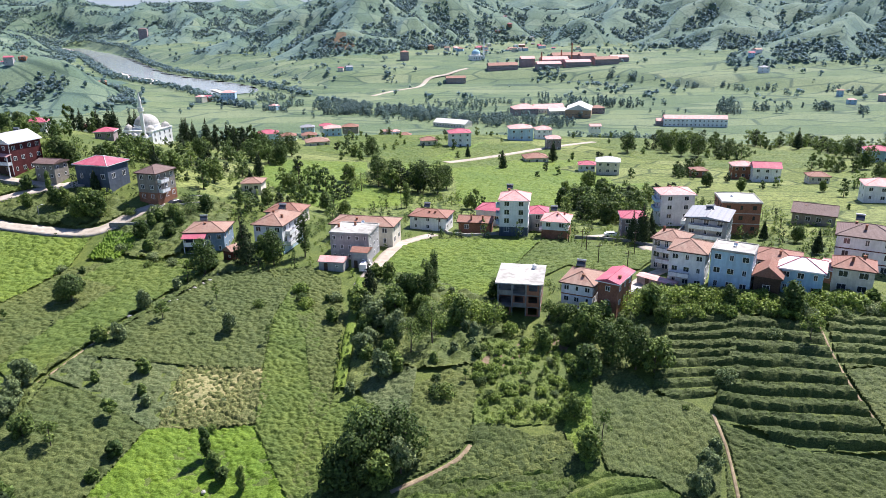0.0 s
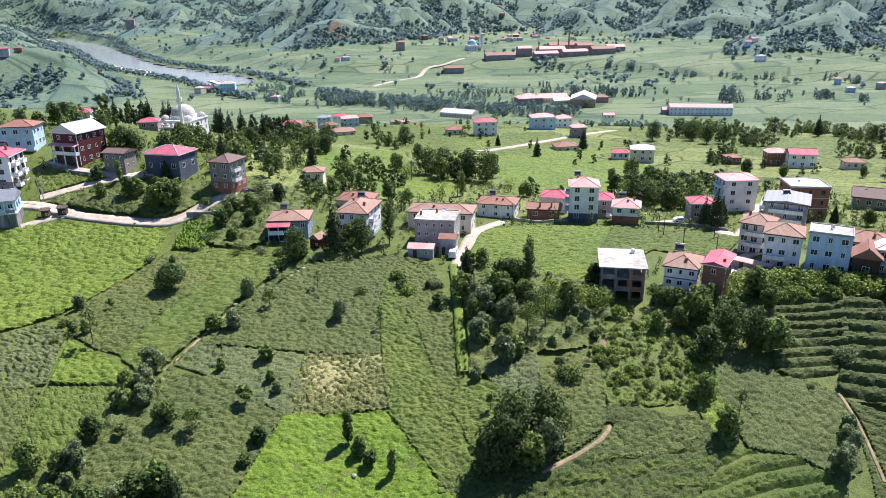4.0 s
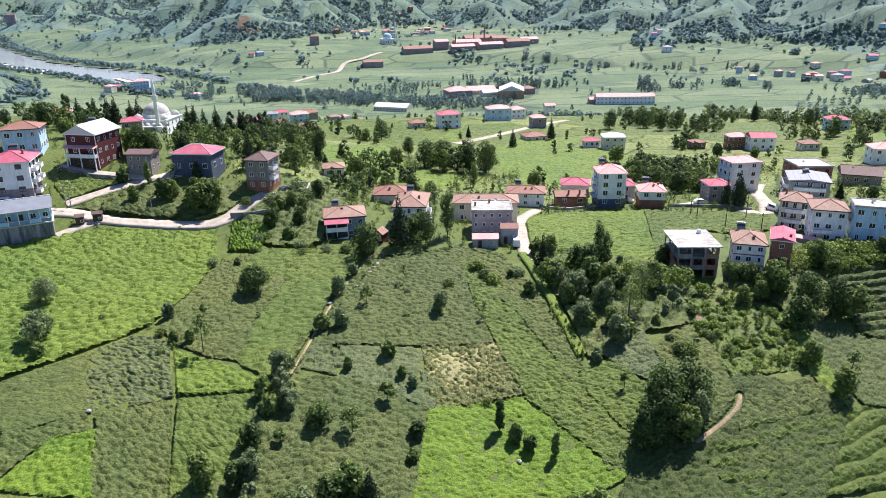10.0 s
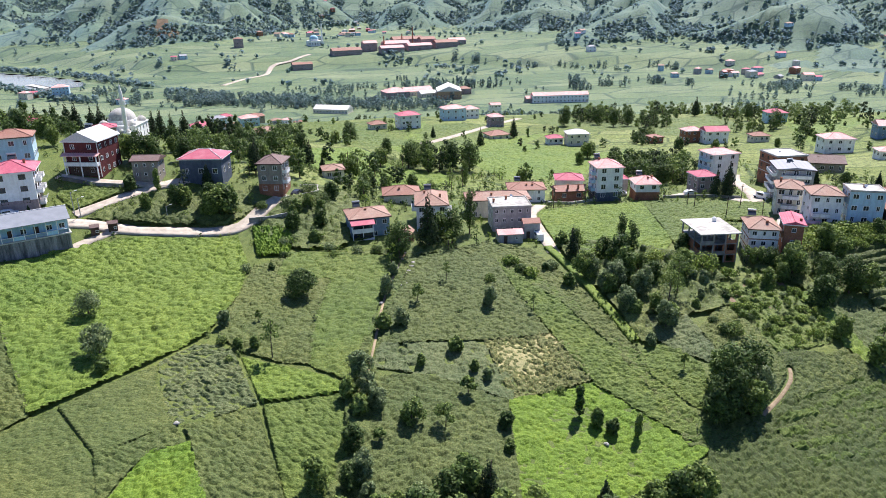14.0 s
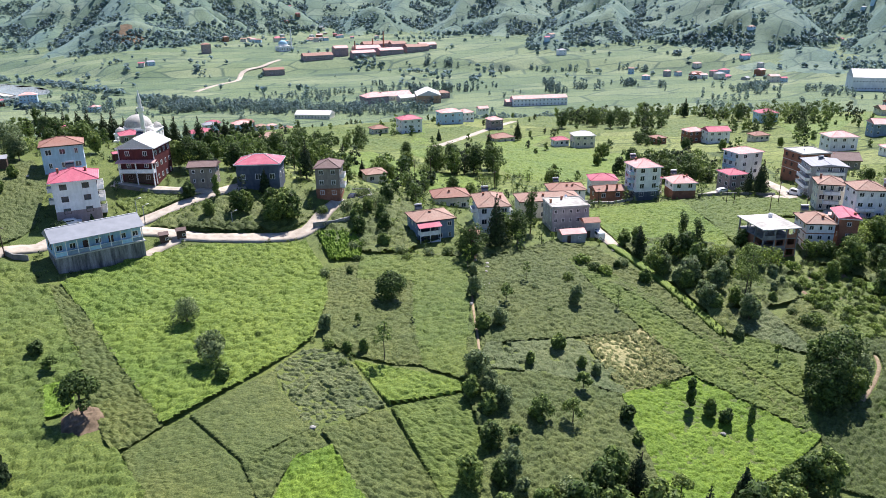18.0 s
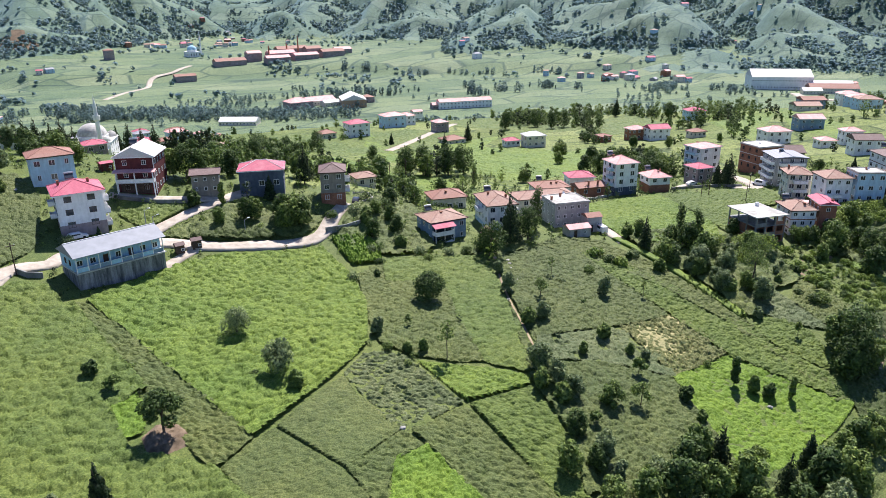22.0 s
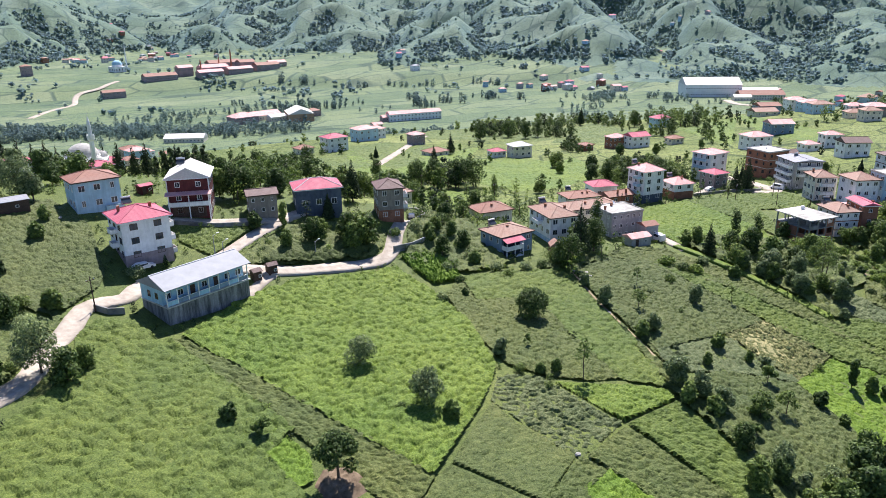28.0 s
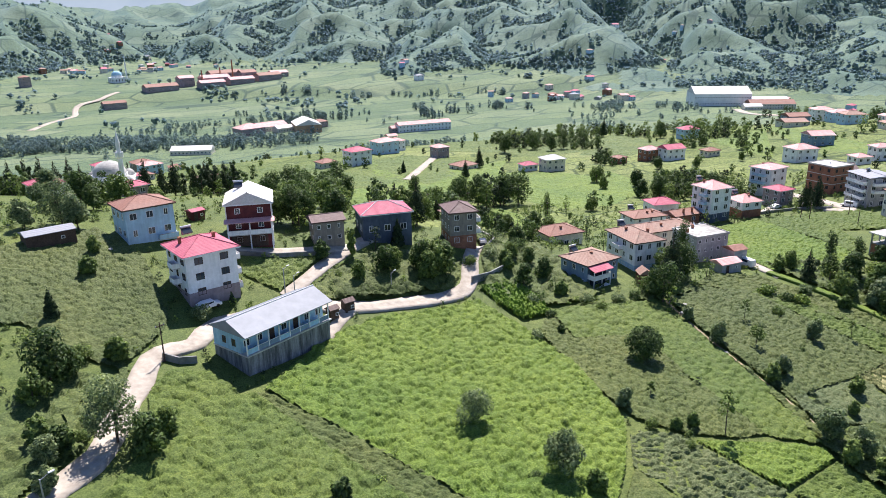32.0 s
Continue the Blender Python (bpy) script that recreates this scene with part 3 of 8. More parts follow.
def ribbon(line, width, lift=0.06, step=3.0):
    """A strip laid on the ground along a line of x, y points, with skirted edges."""
    pts = [Vector((*p, 0)) for p in line]
    fine = []
    for k in range(len(pts) - 1):
        p0, p1, p2, p3 = pts[max(k - 1, 0)], pts[k], pts[k + 1], pts[min(k + 2, len(pts) - 1)]
        n = max(2, int((p2 - p1).length / step))
        for s in range(n):
            t = s / n
            fine.append(0.5 * ((2 * p1) + (p2 - p0) * t + (2 * p0 - 5 * p1 + 4 * p2 - p3) * t * t + (3 * p1 - p0 - 3 * p2 + p3) * t ** 3))
    fine.append(pts[-1])
    verts, faces = [], []
    for k, p in enumerate(fine):
        d = (fine[min(k + 1, len(fine) - 1)] - fine[max(k - 1, 0)]).normalized()
        side = Vector((-d.y, d.x, 0)) * width / 2 * (1 + 0.08 * math.sin(k * 1.7))
        mid = float(land(p.x, p.y))
        for s, down in ((-1.0, 0.6), (-1.0, 0), (-0.34, 0), (0.34, 0), (1.0, 0), (1.0, 0.6)):
            q = p + side * s
            verts.append((q.x, q.y, max(float(land(q.x, q.y)), mid - 0.15) + lift - down))
        if k:
            b = 6 * (k - 1)
            faces += [(b + c, b + c + 1, b + c + 7, b + c + 6) for c in range(5)]
    return verts, faces


LANES = []


def road(name, label, line, width, material, lift=0.22):
    LANES.append((line, width))
    v, f = ribbon(line, width, lift)
    return tagged(new(name, mesh_from(name, v, f, material)), label, "road", kind="structure")


def build_river():
    v, f = ribbon(RIVER[:10], 106, 0, 12)
    v = [(a, b, -59.0) for a, b, _ in v]
    tagged(new("river", mesh_from("river", v, f, WATER)), "pale shallow river winding through the valley", "water", kind="structure")
    bars = [((-655, 1480), 34), ((-545, 1350), 30), ((-360, 1160), 16), ((-1190, 2330), 70), ((-1290, 2480), 90)]
    for k, ((bx, by), w) in enumerate(bars):
        v, f = ribbon([(bx - w * 1.4, by + w * 2), (bx, by), (bx + w * 0.8, by - w * 1.6)], w * 0.8, 0, 10)
        v = [(a, b, -57.6) for a, b, _ in v]
        tagged(new("gravel_bar", mesh_from("gravel_bar", v, f, CONCRETE_PALE)), "pale gravel bar beside the river", "gravel", kind="structure")


build_river()


# ---- tea fields ----
def worley(x, y, seed):
    xi, yi = np.floor(x).astype(np.int64), np.floor(y).astype(np.int64)
    best = np.full(x.shape, 9.0)
    for dx in (-1, 0, 1):
        for dy in (-1, 0, 1):
            cx, cy = xi + dx, yi + dy
            n = (cx * 374761393 + cy * 668265263 + seed * 69069) & 0x7FFFFFFF
            n = ((n ^ (n >> 13)) * 1274126177) & 0x7FFFFFFF
            jx, jy = (n & 0x3FF) / 1023.0, ((n >> 10) & 0x3FF) / 1023.0
            best = np.minimum(best, (cx + jx - x) ** 2 + (cy + jy - y) ** 2)
    return np.sqrt(best)


FIELD_COUNT = [0]
PLOTS = []


def field(label, material, poly, turn=0.0, step=0.29, high=0.85, tuft=(1.15, 0.9), gap=0.25, rows=0.0, bare=0.0, name="tea_field", rough=0.26, depth=0.56, grow=0.62, trench=0.8):
    """A clipped tea plot: bushes as lumps, sunk at its edges. turn: bearing of its rows; rows: spacing of gaps between them."""
    FIELD_COUNT[0] += 1
    seed = FIELD_COUNT[0]
    if name == "tea_field":
        PLOTS.append(poly)
    c, s = math.cos(radians(turn)), math.sin(radians(turn))
    loc = [(x * c + y * s, -x * s + y * c) for x, y in poly]
    us, vs = [p[0] for p in loc], [p[1] for p in loc]
    u, v = np.meshgrid(np.arange(min(us) - 1, max(us) + 1, step), np.arange(min(vs) - 1, max(vs) + 1, step))
    wob = 0.35
    u, v = u + wob * value_noise(u / 3, v / 3, seed), v + wob * value_noise(u / 3, v / 3, seed + 50)
    edge = np.where(inside(loc, u, v), 1, -1) * edge_distance(loc, u, v) + grow
    ux, vy = u * c - v * s, u * s + v * c
    for line, wide in LANES:
        if min(p[0] for p in poly) < max(p[0] for p in line) + 5 and max(p[0] for p in poly) > min(p[0] for p in line) - 5:
            edge = np.minimum(edge, line_distance(line, ux, vy) - wide / 2 - 0.1)
    keep = edge > 0
    far_in = worley(u / tuft[0], v / tuft[1], seed)
    lump = 0.4 * np.clip(1.1 - 1.3 * far_in, 0, 1) + 0.6 * np.sqrt(np.clip(1 - (far_in / 0.64) ** 2, 0, 1))
    lump = lump * (0.8 + 0.25 * value_noise(u / 1.1, v / 1.1, seed + 21))
    h = high * (1 - depth + depth * lump) + 0.07 * value_noise(u / 0.28, v / 0.28, seed + 30) + rough * 0.5 * octaves(u / 2.2, v / 2.2, 3, seed) + 0.25 * value_noise(u / 9, v / 9, seed + 3)
    if rows:
        wave = np.abs(((v + 1.5 * value_noise(u / 15, v / 30, seed + 9) + 0.5 * value_noise(u / 4, v / 9, seed + 19)) / rows) % 1 - 0.5) * 2
        h = h * np.clip((1 - wave) * (3.2 if rows < 2.5 else 2.2) - (0 if rows < 2.5 else 0.25), 0.0, 1)
    if bare:
        h = h * np.clip((octaves(u / 2.5, v / 2.5, 3, seed + 7) + 1 - 2 * bare) * 3, 0, 1)
    h = h * np.clip(trench + (1 - trench) * edge / gap, 0, 1) - 0.12
    x, y = u * c - v * s, u * s + v * c
    z = land(x, y) + h
    ny, nx = u.shape
    used = keep[:-1, :-1] & keep[1:, :-1] & keep[:-1, 1:] & keep[1:, 1:]
    j, i = np.nonzero(used)
    a = j * nx + i
    quads = np.stack([a, a + 1, a + nx + 1, a + nx], 1)
    ids = np.unique(quads)
    remap = np.full(nx * ny, -1)
    remap[ids] = np.arange(len(ids))
    verts = np.stack([x.ravel()[ids], y.ravel()[ids], z.ravel()[ids]], 1)
    return tagged(new(name, mesh_from(name, verts, remap[quads], material, smooth=False)), label, "tea field", kind="stuff")

# ---- roads and footpaths ----
road("road_1", "pale concrete village road with broken edges", [(-180.3, 141.6), (-175.9, 146.7), (-172.5, 149.3), (-169.0, 152.7), (-166.7, 157.0), (-163.5, 163.2), (-161.2, 166.9), (-158.1, 173.6), (-153.9, 175.7), (-150.4, 176.7), (-144.6, 181.8), (-129.9, 182.5), (-123.9, 180.6), (-116.6, 178.6), (-107.9, 178.2), (-98.9, 178.4), (-94.2, 179.5), (-90.4, 182.3), (-85.2, 189.0), (-79.9, 194.3)], 3.6, CONCRETE_ROAD)
road("road_2", "sandy track joining the village road", [(-129.3, 172.2), (-124.9, 176.0), (-120.5, 178.9)], 2.2, CONCRETE_ROAD)
road("road_3", "pale concrete lane climbing the knoll", [(-130.7, 186.1), (-126.6, 188.7), (-120.3, 192.6), (-114.4, 195.8), (-108.2, 199.2), (-103.9, 201.2)], 3.0, CONCRETE_ROAD)
road("road_4", "concrete terrace in front of the chalet", [(-137.0, 204.6), (-127.0, 200.7), (-119.0, 198.7), (-110.9, 198.1), (-108.2, 199.2)], 2.6, CONCRETE_ROAD)
road("road_5", "concrete lane beside the grey block", [(-3.5, 197.4), (-8.3, 191.0), (-13.1, 182.7), (-17.2, 165.0), (-20.0, 151.7)], 3.2, CONCRETE_ROAD)
road("road_6", "concrete yard road between the houses", [(53.8, 181.3), (55.7, 173.9), (65.2, 187.9), (74.4, 207.1), (83.7, 219.5)], 4.0, CONCRETE_ROAD)
road("road_7", "concrete yard beside the pink-roofed house", [(41.2, 145.1), (46.4, 151.7), (53.3, 156.6)], 3.2, CONCRETE_ROAD)
road("road_8", "pale road running to the far houses", [(0.5, 358.0), (21.9, 383.1), (47.3, 410.8), (76.7, 443.6), (100.1, 470.8)], 4.5, CONCRETE_ROAD)
road("road_9", "pale road crossing the valley to the brick mills", [(-108, 1068), (-79, 1132), (-44, 1184), (-29, 1256), (9, 1279), (42, 1317)], 8, CONCRETE_ROAD, 0.5)
road("road_10", "dusty yard and road before the factory", [(690, 640), (665, 600), (690, 560), (740, 520)], 12, CONCRETE_ROAD, 0.5)
road("path_1", "bright grassy footpath between the tea fields", [(-20.1, 155.4), (-19.9, 139.8), (-19.8, 124.3), (-19.9, 113.5)], 2.0, TEA_BRIGHT, 0.6)
road("path_2", "bare earth footpath along the slope", [(-9.0, 89.4), (-3.1, 92.2), (1.6, 95.3), (3.5, 98.0)], 0.7, PATH_EARTH, 0.1)
road("path_3", "reddish earth footpath under the hedge", [(-55.7, 158.4), (-62.1, 144.4), (-66.0, 134.3), (-69.1, 124.5), (-72.4, 114.6), (-73.6, 111.5)], 0.45, PATH_EARTH, 0.1)
road("path_4", "bare earth gully between the terraces", [(45.3, 105.0), (45.3, 98.6), (44.5, 92.4), (43.7, 87.7)], 0.5, PATH_EARTH, 0.1)
road("path_5", "earth path between the terraces", [(72.4, 125.2), (71.0, 117.7), (70.2, 107.8), (70.6, 99.3)], 0.35, PATH_EARTH, 0.1)
road("path_6", "pale yard beside the bungalow", [(39.9, 194.1), (47.7, 196.3), (56.3, 199.8)], 3.5, CONCRETE_ROAD)

# ---- tea plots ----
field("bright green tea field below the lane", TEA_BRIGHT, [(-144.4, 160.4), (-128.5, 172.0), (-114.8, 174.6), (-93.7, 174.7), (-92.0, 160.4), (-94.3, 145.3), (-100.3, 129.5), (-101.6, 127.8), (-110.1, 120.4), (-117.0, 115.8), (-125.4, 110.5), (-128.3, 118.8), (-134.2, 134.3), (-138.7, 147.7)], 20, high=1.2, tuft=(1.7, 1.15), rough=0.4)
field("narrow olive strip of clipped tea beside the big field", TEA_OLIVE, [(-146.9, 160.1), (-144.7, 160.0), (-138.7, 146.6), (-134.2, 133.4), (-128.4, 118.1), (-125.8, 110.0), (-131.2, 106.5), (-132.7, 108.2), (-134.7, 115.3), (-137.8, 128.3), (-141.5, 141.9)], -60)
field("wide unclipped light green tea field beside the road", TEA_MID, [(-159.9, 166.1), (-155.7, 169.1), (-151.3, 167.6), (-149.3, 160.5), (-147.1, 159.2), (-142.1, 141.7), (-138.1, 128.1), (-143.7, 124.9), (-141.9, 113.6), (-132.3, 106.8), (-128.0, 96.3), (-132.4, 86.7), (-175.2, 126.7), (-176.4, 135.5), (-171.1, 143.2), (-166.0, 148.1), (-162.5, 153.5)], 30, high=1.1, tuft=(1.7, 1.3), rough=0.5)
field("small yellow-green patch of young tea", TEA_LIME, [(-143.6, 124.8), (-140.2, 128.6), (-138.5, 122.2), (-139.8, 117.6), (-142.1, 116.9)], 10)
field("smooth olive-green clipped tea plot", TEA_OLIVE, [(-121.5, 111.1), (-108.0, 119.8), (-108.0, 114.3), (-106.7, 112.2), (-104.4, 104.5), (-114.9, 99.5)], -35, rough=0.12, high=0.6, depth=0.35, grow=0.35, trench=0.15)
field("olive clipped tea plot at the bottom of the slope", TEA_OLIVE, [(-125.3, 109.7), (-122.0, 110.8), (-115.6, 98.9), (-113.2, 90.2), (-126.3, 90.1), (-130.9, 105.6)], -30, rough=0.15, high=0.6, depth=0.4, grow=0.35, trench=0.15)
field("grey-green tea plot in separate tufted rows", TEA_GREY, [(-107.4, 120.2), (-101.2, 126.3), (-96.0, 122.5), (-92.5, 107.4), (-103.5, 104.3), (-105.1, 106.3), (-106.2, 112.2)], -32, tuft=(1.15, 0.85), high=0.75, depth=0.98)
field("olive tea plot beside the white post", TEA_OLIVE, [(-114.7, 99.0), (-104.7, 103.2), (-103.3, 99.9), (-108.3, 98.7), (-111.7, 93.8), (-113.1, 90.6)], -30, rough=0.2)
field("vivid lime-green young tea patch", TEA_LIME, [(-107.9, 98.6), (-102.4, 99.4), (-101.6, 94.6), (-100.0, 86.8), (-112.4, 89.5), (-109.9, 94.4)], 0, rough=0.35)
field("mid-green clipped tea plot with faint rows", TEA_OLIVE, [(-103.1, 103.4), (-92.3, 106.0), (-89.2, 82.1), (-100.3, 84.9), (-101.5, 96.2), (-102.0, 100.0)], -60, grow=0.35, trench=0.15)
field("bright tea plot between two footpaths", TEA_MID, [(-91.2, 106.2), (-79.0, 107.0), (-78.3, 99.8), (-79.7, 93.7), (-84.0, 83.7), (-88.8, 80.6)], -60, grow=0.35, trench=0.15)
field("light green wedge of tea above the footpath", TEA_BRIGHT, [(-94.0, 120.2), (-82.4, 113.6), (-77.6, 109.5), (-78.8, 107.7), (-91.4, 107.4)], -10, grow=0.35, trench=0.15)
field("olive tea plot round the lone round tree", TEA_OLIVE, [(-90.1, 159.2), (-82.8, 164.8), (-86.2, 153.6), (-74.6, 148.6), (-79.9, 132.6), (-83.0, 116.7), (-88.0, 118.3), (-93.7, 122.5), (-97.6, 128.4), (-96.2, 137.5)], 10, rough=0.2)
field("light green tea plot with uneven lumps", TEA_MID, [(-81.8, 165.4), (-58.9, 157.4), (-66.6, 136.1), (-71.2, 121.1), (-77.0, 110.9), (-81.6, 114.9), (-82.6, 116.6), (-79.5, 132.4), (-74.0, 149.0), (-85.4, 154.3)], 10, tuft=(1.7, 1.2), high=0.85)
field("dark green tea slope dotted with small trees", TEA_DARK, [(-55.5, 155.3), (-43.8, 158.2), (-35.8, 150.4), (-37.2, 136.3), (-35.8, 120.0), (-49.3, 119.2), (-68.8, 119.9), (-65.5, 131.8)], 0)
field("dark grey-green tea band with worn soil", TEA_GREY, [(-69.1, 119.3), (-49.6, 118.7), (-48.0, 108.2), (-50.1, 102.6), (-62.9, 110.0), (-72.6, 113.9)], 5, bare=0.12, high=0.6)
field("pale straw-tinted tea plot with dry gaps", TEA_PALE, [(-49.1, 118.8), (-35.9, 119.7), (-32.7, 113.9), (-33.6, 105.9), (-40.6, 104.5), (-49.4, 103.1)], -5, depth=1.0, high=0.75, tuft=(0.95, 0.9), rough=0.2)
field("long mid-green tea strip along the hedge", TEA_MID, [(-35.3, 149.6), (-30.3, 143.2), (-26.4, 129.7), (-22.9, 113.6), (-21.4, 108.9), (-21.2, 99.2), (-19.2, 86.2), (-21.5, 84.3), (-26.3, 93.0), (-32.8, 104.8), (-34.7, 120.0), (-36.0, 134.2)], -35)
field("vivid lime-green grass field with a row of saplings", TEA_LIME, [(-50.2, 102.0), (-40.8, 103.9), (-33.6, 104.5), (-27.0, 92.3), (-22.7, 85.4), (-31.1, 82.6), (-43.7, 79.9), (-54.4, 76.1), (-57.5, 76.7), (-54.1, 90.0)], -20, high=0.6, rough=0.45)
field("dark tea field with scattered fruit trees", TEA_DARK, [(-74.7, 111.0), (-63.4, 109.2), (-51.2, 102.4), (-54.7, 89.6), (-58.2, 76.8), (-83.6, 82.2), (-78.5, 94.6), (-71.7, 103.9)], 0)
field("mid-green tea plot beside the tall tree group", TEA_MID, [(-20.2, 110.2), (-14.3, 110.9), (-12.3, 103.2), (-16.2, 91.5), (-18.9, 95.1), (-21.8, 103.4)], -35)
field("light green tea field behind the concrete lane", TEA_BRIGHT, [(-16.2, 170.2), (-6.7, 189.9), (10.9, 190.6), (26.3, 189.5), (17.4, 167.1), (12.0, 151.1), (3.8, 143.0), (-8.4, 145.3), (-13.2, 150.5), (-18.5, 155.2)], 5, tuft=(2.2, 0.9))
field("darker tea field below the garden walls", TEA_MID, [(27.6, 189.9), (44.0, 181.9), (55.5, 171.7), (45.8, 157.4), (39.5, 155.2), (30.2, 164.7), (10.6, 142.4), (12.8, 151.7)], 5, tuft=(2.0, 0.9))
field("dark tea plot among the fruit trees", TEA_GREY, [(-14.8, 120.2), (-6.3, 117.5), (-6.6, 111.3), (-7.6, 101.4), (-13.1, 107.3), (-15.6, 112.4)], 0)
field("olive tea plot beside the vegetable garden", TEA_OLIVE, [(-5.7, 112.4), (3.6, 118.5), (4.5, 108.9), (2.2, 97.5), (-4.7, 93.2), (-7.1, 97.6)], 0)
field("rounded tea plot on the spur", TEA_DARK, [(27.0, 118.8), (34.0, 115.3), (36.6, 109.5), (41.5, 107.6), (44.5, 104.5), (43.8, 97.2), (41.1, 90.2), (38.0, 88.5), (32.5, 93.6), (25.5, 94.5), (24.9, 99.5), (23.9, 104.2)], 20, rough=0.2, high=0.65)
field("dark tea hump below the vegetable garden", TEA_OLIVE, [(0.5, 92.7), (5.1, 97.1), (19.3, 100.7), (20.0, 98.2), (13.8, 93.5), (-0.4, 90.7)], 10, high=0.9)
field("rank green slope at the field's foot", TEA_RANK, [(-5.1, 88.0), (0.4, 90.3), (13.7, 92.7), (25.3, 93.4), (32.1, 92.2), (35.8, 88.5), (34.4, 79.6), (-7.5, 77.6), (-8.8, 86.2)], 10, high=1.0, rough=0.5, rows=3.2, depth=0.5)
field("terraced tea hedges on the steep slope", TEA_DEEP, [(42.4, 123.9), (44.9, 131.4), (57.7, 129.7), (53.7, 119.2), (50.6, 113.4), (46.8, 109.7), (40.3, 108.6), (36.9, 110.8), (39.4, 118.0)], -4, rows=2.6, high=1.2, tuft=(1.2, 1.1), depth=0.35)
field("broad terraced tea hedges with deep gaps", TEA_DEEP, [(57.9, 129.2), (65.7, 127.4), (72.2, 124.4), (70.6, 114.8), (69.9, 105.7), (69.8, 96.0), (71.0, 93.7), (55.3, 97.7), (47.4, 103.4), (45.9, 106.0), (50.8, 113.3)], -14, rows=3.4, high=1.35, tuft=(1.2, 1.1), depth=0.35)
field("terraced tea plot beyond the earth path", TEA_OLIVE, [(75.0, 127.9), (86.9, 127.6), (91.7, 122.8), (85.0, 111.8), (78.5, 112.7), (70.7, 112.6)], -8, rows=2.8, high=1.2, depth=0.35)
field("smooth tea plot beyond the earth path", TEA_DARK, [(70.7, 111.5), (78.0, 111.7), (85.4, 110.8), (75.5, 89.7), (71.1, 98.5)], -30, rough=0.15, depth=0.4)
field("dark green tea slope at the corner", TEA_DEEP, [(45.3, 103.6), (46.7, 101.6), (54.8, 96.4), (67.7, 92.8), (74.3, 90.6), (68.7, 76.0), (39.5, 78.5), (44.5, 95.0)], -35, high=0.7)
field("steep dark tea slope beside the road", TEA_DARK, [(-179.2, 208.7), (-170.6, 215.9), (-156.9, 220.1), (-151.7, 204.1), (-152.7, 185.2), (-155.2, 180.8), (-163.1, 171.7), (-169.2, 179.0), (-173.2, 187.0), (-180.1, 187.4)], 40, high=0.8)
field("tea terrace below the maroon chalet", TEA_MID, [(-134.2, 199.6), (-120.7, 194.1), (-115.5, 194.2), (-112.4, 194.6), (-125.8, 187.1), (-130.3, 187.5), (-135.5, 195.0)], 0)
field("tea patch on the knoll between the lanes", TEA_DARK, [(-122.0, 183.4), (-112.6, 188.6), (-107.9, 184.1), (-98.4, 180.6), (-101.0, 177.9), (-111.3, 178.5), (-122.7, 179.7)], 0)
field("dark rank growth at the foot of the slope", UNDERGROWTH, [(-94.8, 81.4), (-82.6, 81.9), (-67.2, 80.2), (-35.4, 75.0), (-20.4, 69.3), (-49.4, 53.1), (-101.9, 74.6)], 10, high=1.2, tuft=(1.8, 1.6), rough=0.8, step=0.42, name='undergrowth')
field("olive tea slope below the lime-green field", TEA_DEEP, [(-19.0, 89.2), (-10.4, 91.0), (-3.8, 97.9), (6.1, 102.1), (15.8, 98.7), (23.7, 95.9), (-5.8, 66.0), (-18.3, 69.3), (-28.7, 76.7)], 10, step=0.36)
field("dry straw showing between the pale tea tufts", DRY_GRASS, [(-49.1, 118.8), (-35.9, 119.7), (-32.7, 113.9), (-33.6, 105.9), (-40.6, 104.5), (-49.4, 103.1)], -5, high=0.16, rough=0.05, depth=0.1, step=0.6, name='dry_grass')
field("olive tea strip beside the grassy footpath", TEA_OLIVE, [(-42.1, 158.8), (-33.8, 161.5), (-25.3, 155.0), (-22.3, 136.6), (-21.4, 121.0), (-21.0, 110.0), (-21.6, 98.1), (-21.1, 87.0), (-24.6, 87.3), (-23.7, 99.6), (-24.5, 113.2), (-28.0, 128.3), (-34.4, 143.6)], -35)
field("rank light green growth beside the vegetable garden", TEA_BRIGHT, [(23.2, 118.8), (26.9, 118.8), (23.8, 103.6), (24.5, 98.4), (21.9, 94.1), (19.3, 101.0), (22.8, 109.5)], 10, high=0.9, tuft=(1.5, 1.2), rough=0.7, step=0.4, name='undergrowth')
field("brown soil of the vegetable garden", EARTH, [(7.1, 126.5), (23.4, 127.1), (23.3, 112.4), (20.2, 103.8), (4.5, 101.8), (4.5, 110.4)], 12, high=0.14, rough=0.1, depth=0.3, step=0.6, name='garden_soil')
field("rank undergrowth of brambles and ferns under the trees", UNDERGROWTH, [(-13.7, 159.9), (-1.4, 153.0), (8.6, 143.4), (11.1, 135.4), (11.2, 128.5), (6.5, 126.6), (5.1, 118.8), (0.8, 117.2), (-5.5, 117.8), (-14.3, 120.5), (-15.6, 112.4), (-18.5, 112.7), (-18.8, 124.4), (-18.4, 140.1), (-17.8, 152.7)], 0, high=1.3, tuft=(2.6, 2.1), rough=0.9, step=0.5, name='undergrowth')
field("scrub and thicket along the houses above the terraces", UNDERGROWTH, [(20.6, 131.5), (30.3, 133.9), (40.5, 144.9), (50.7, 143.7), (63.2, 138.2), (71.8, 136.2), (90.7, 136.3), (85.9, 127.9), (73.9, 126.2), (56.5, 129.5), (44.2, 130.3), (40.5, 117.9), (32.3, 117.0), (26.3, 118.8), (24.4, 126.1)], 0, high=1.5, tuft=(2.6, 2.1), rough=0.9, step=0.5, name='undergrowth')
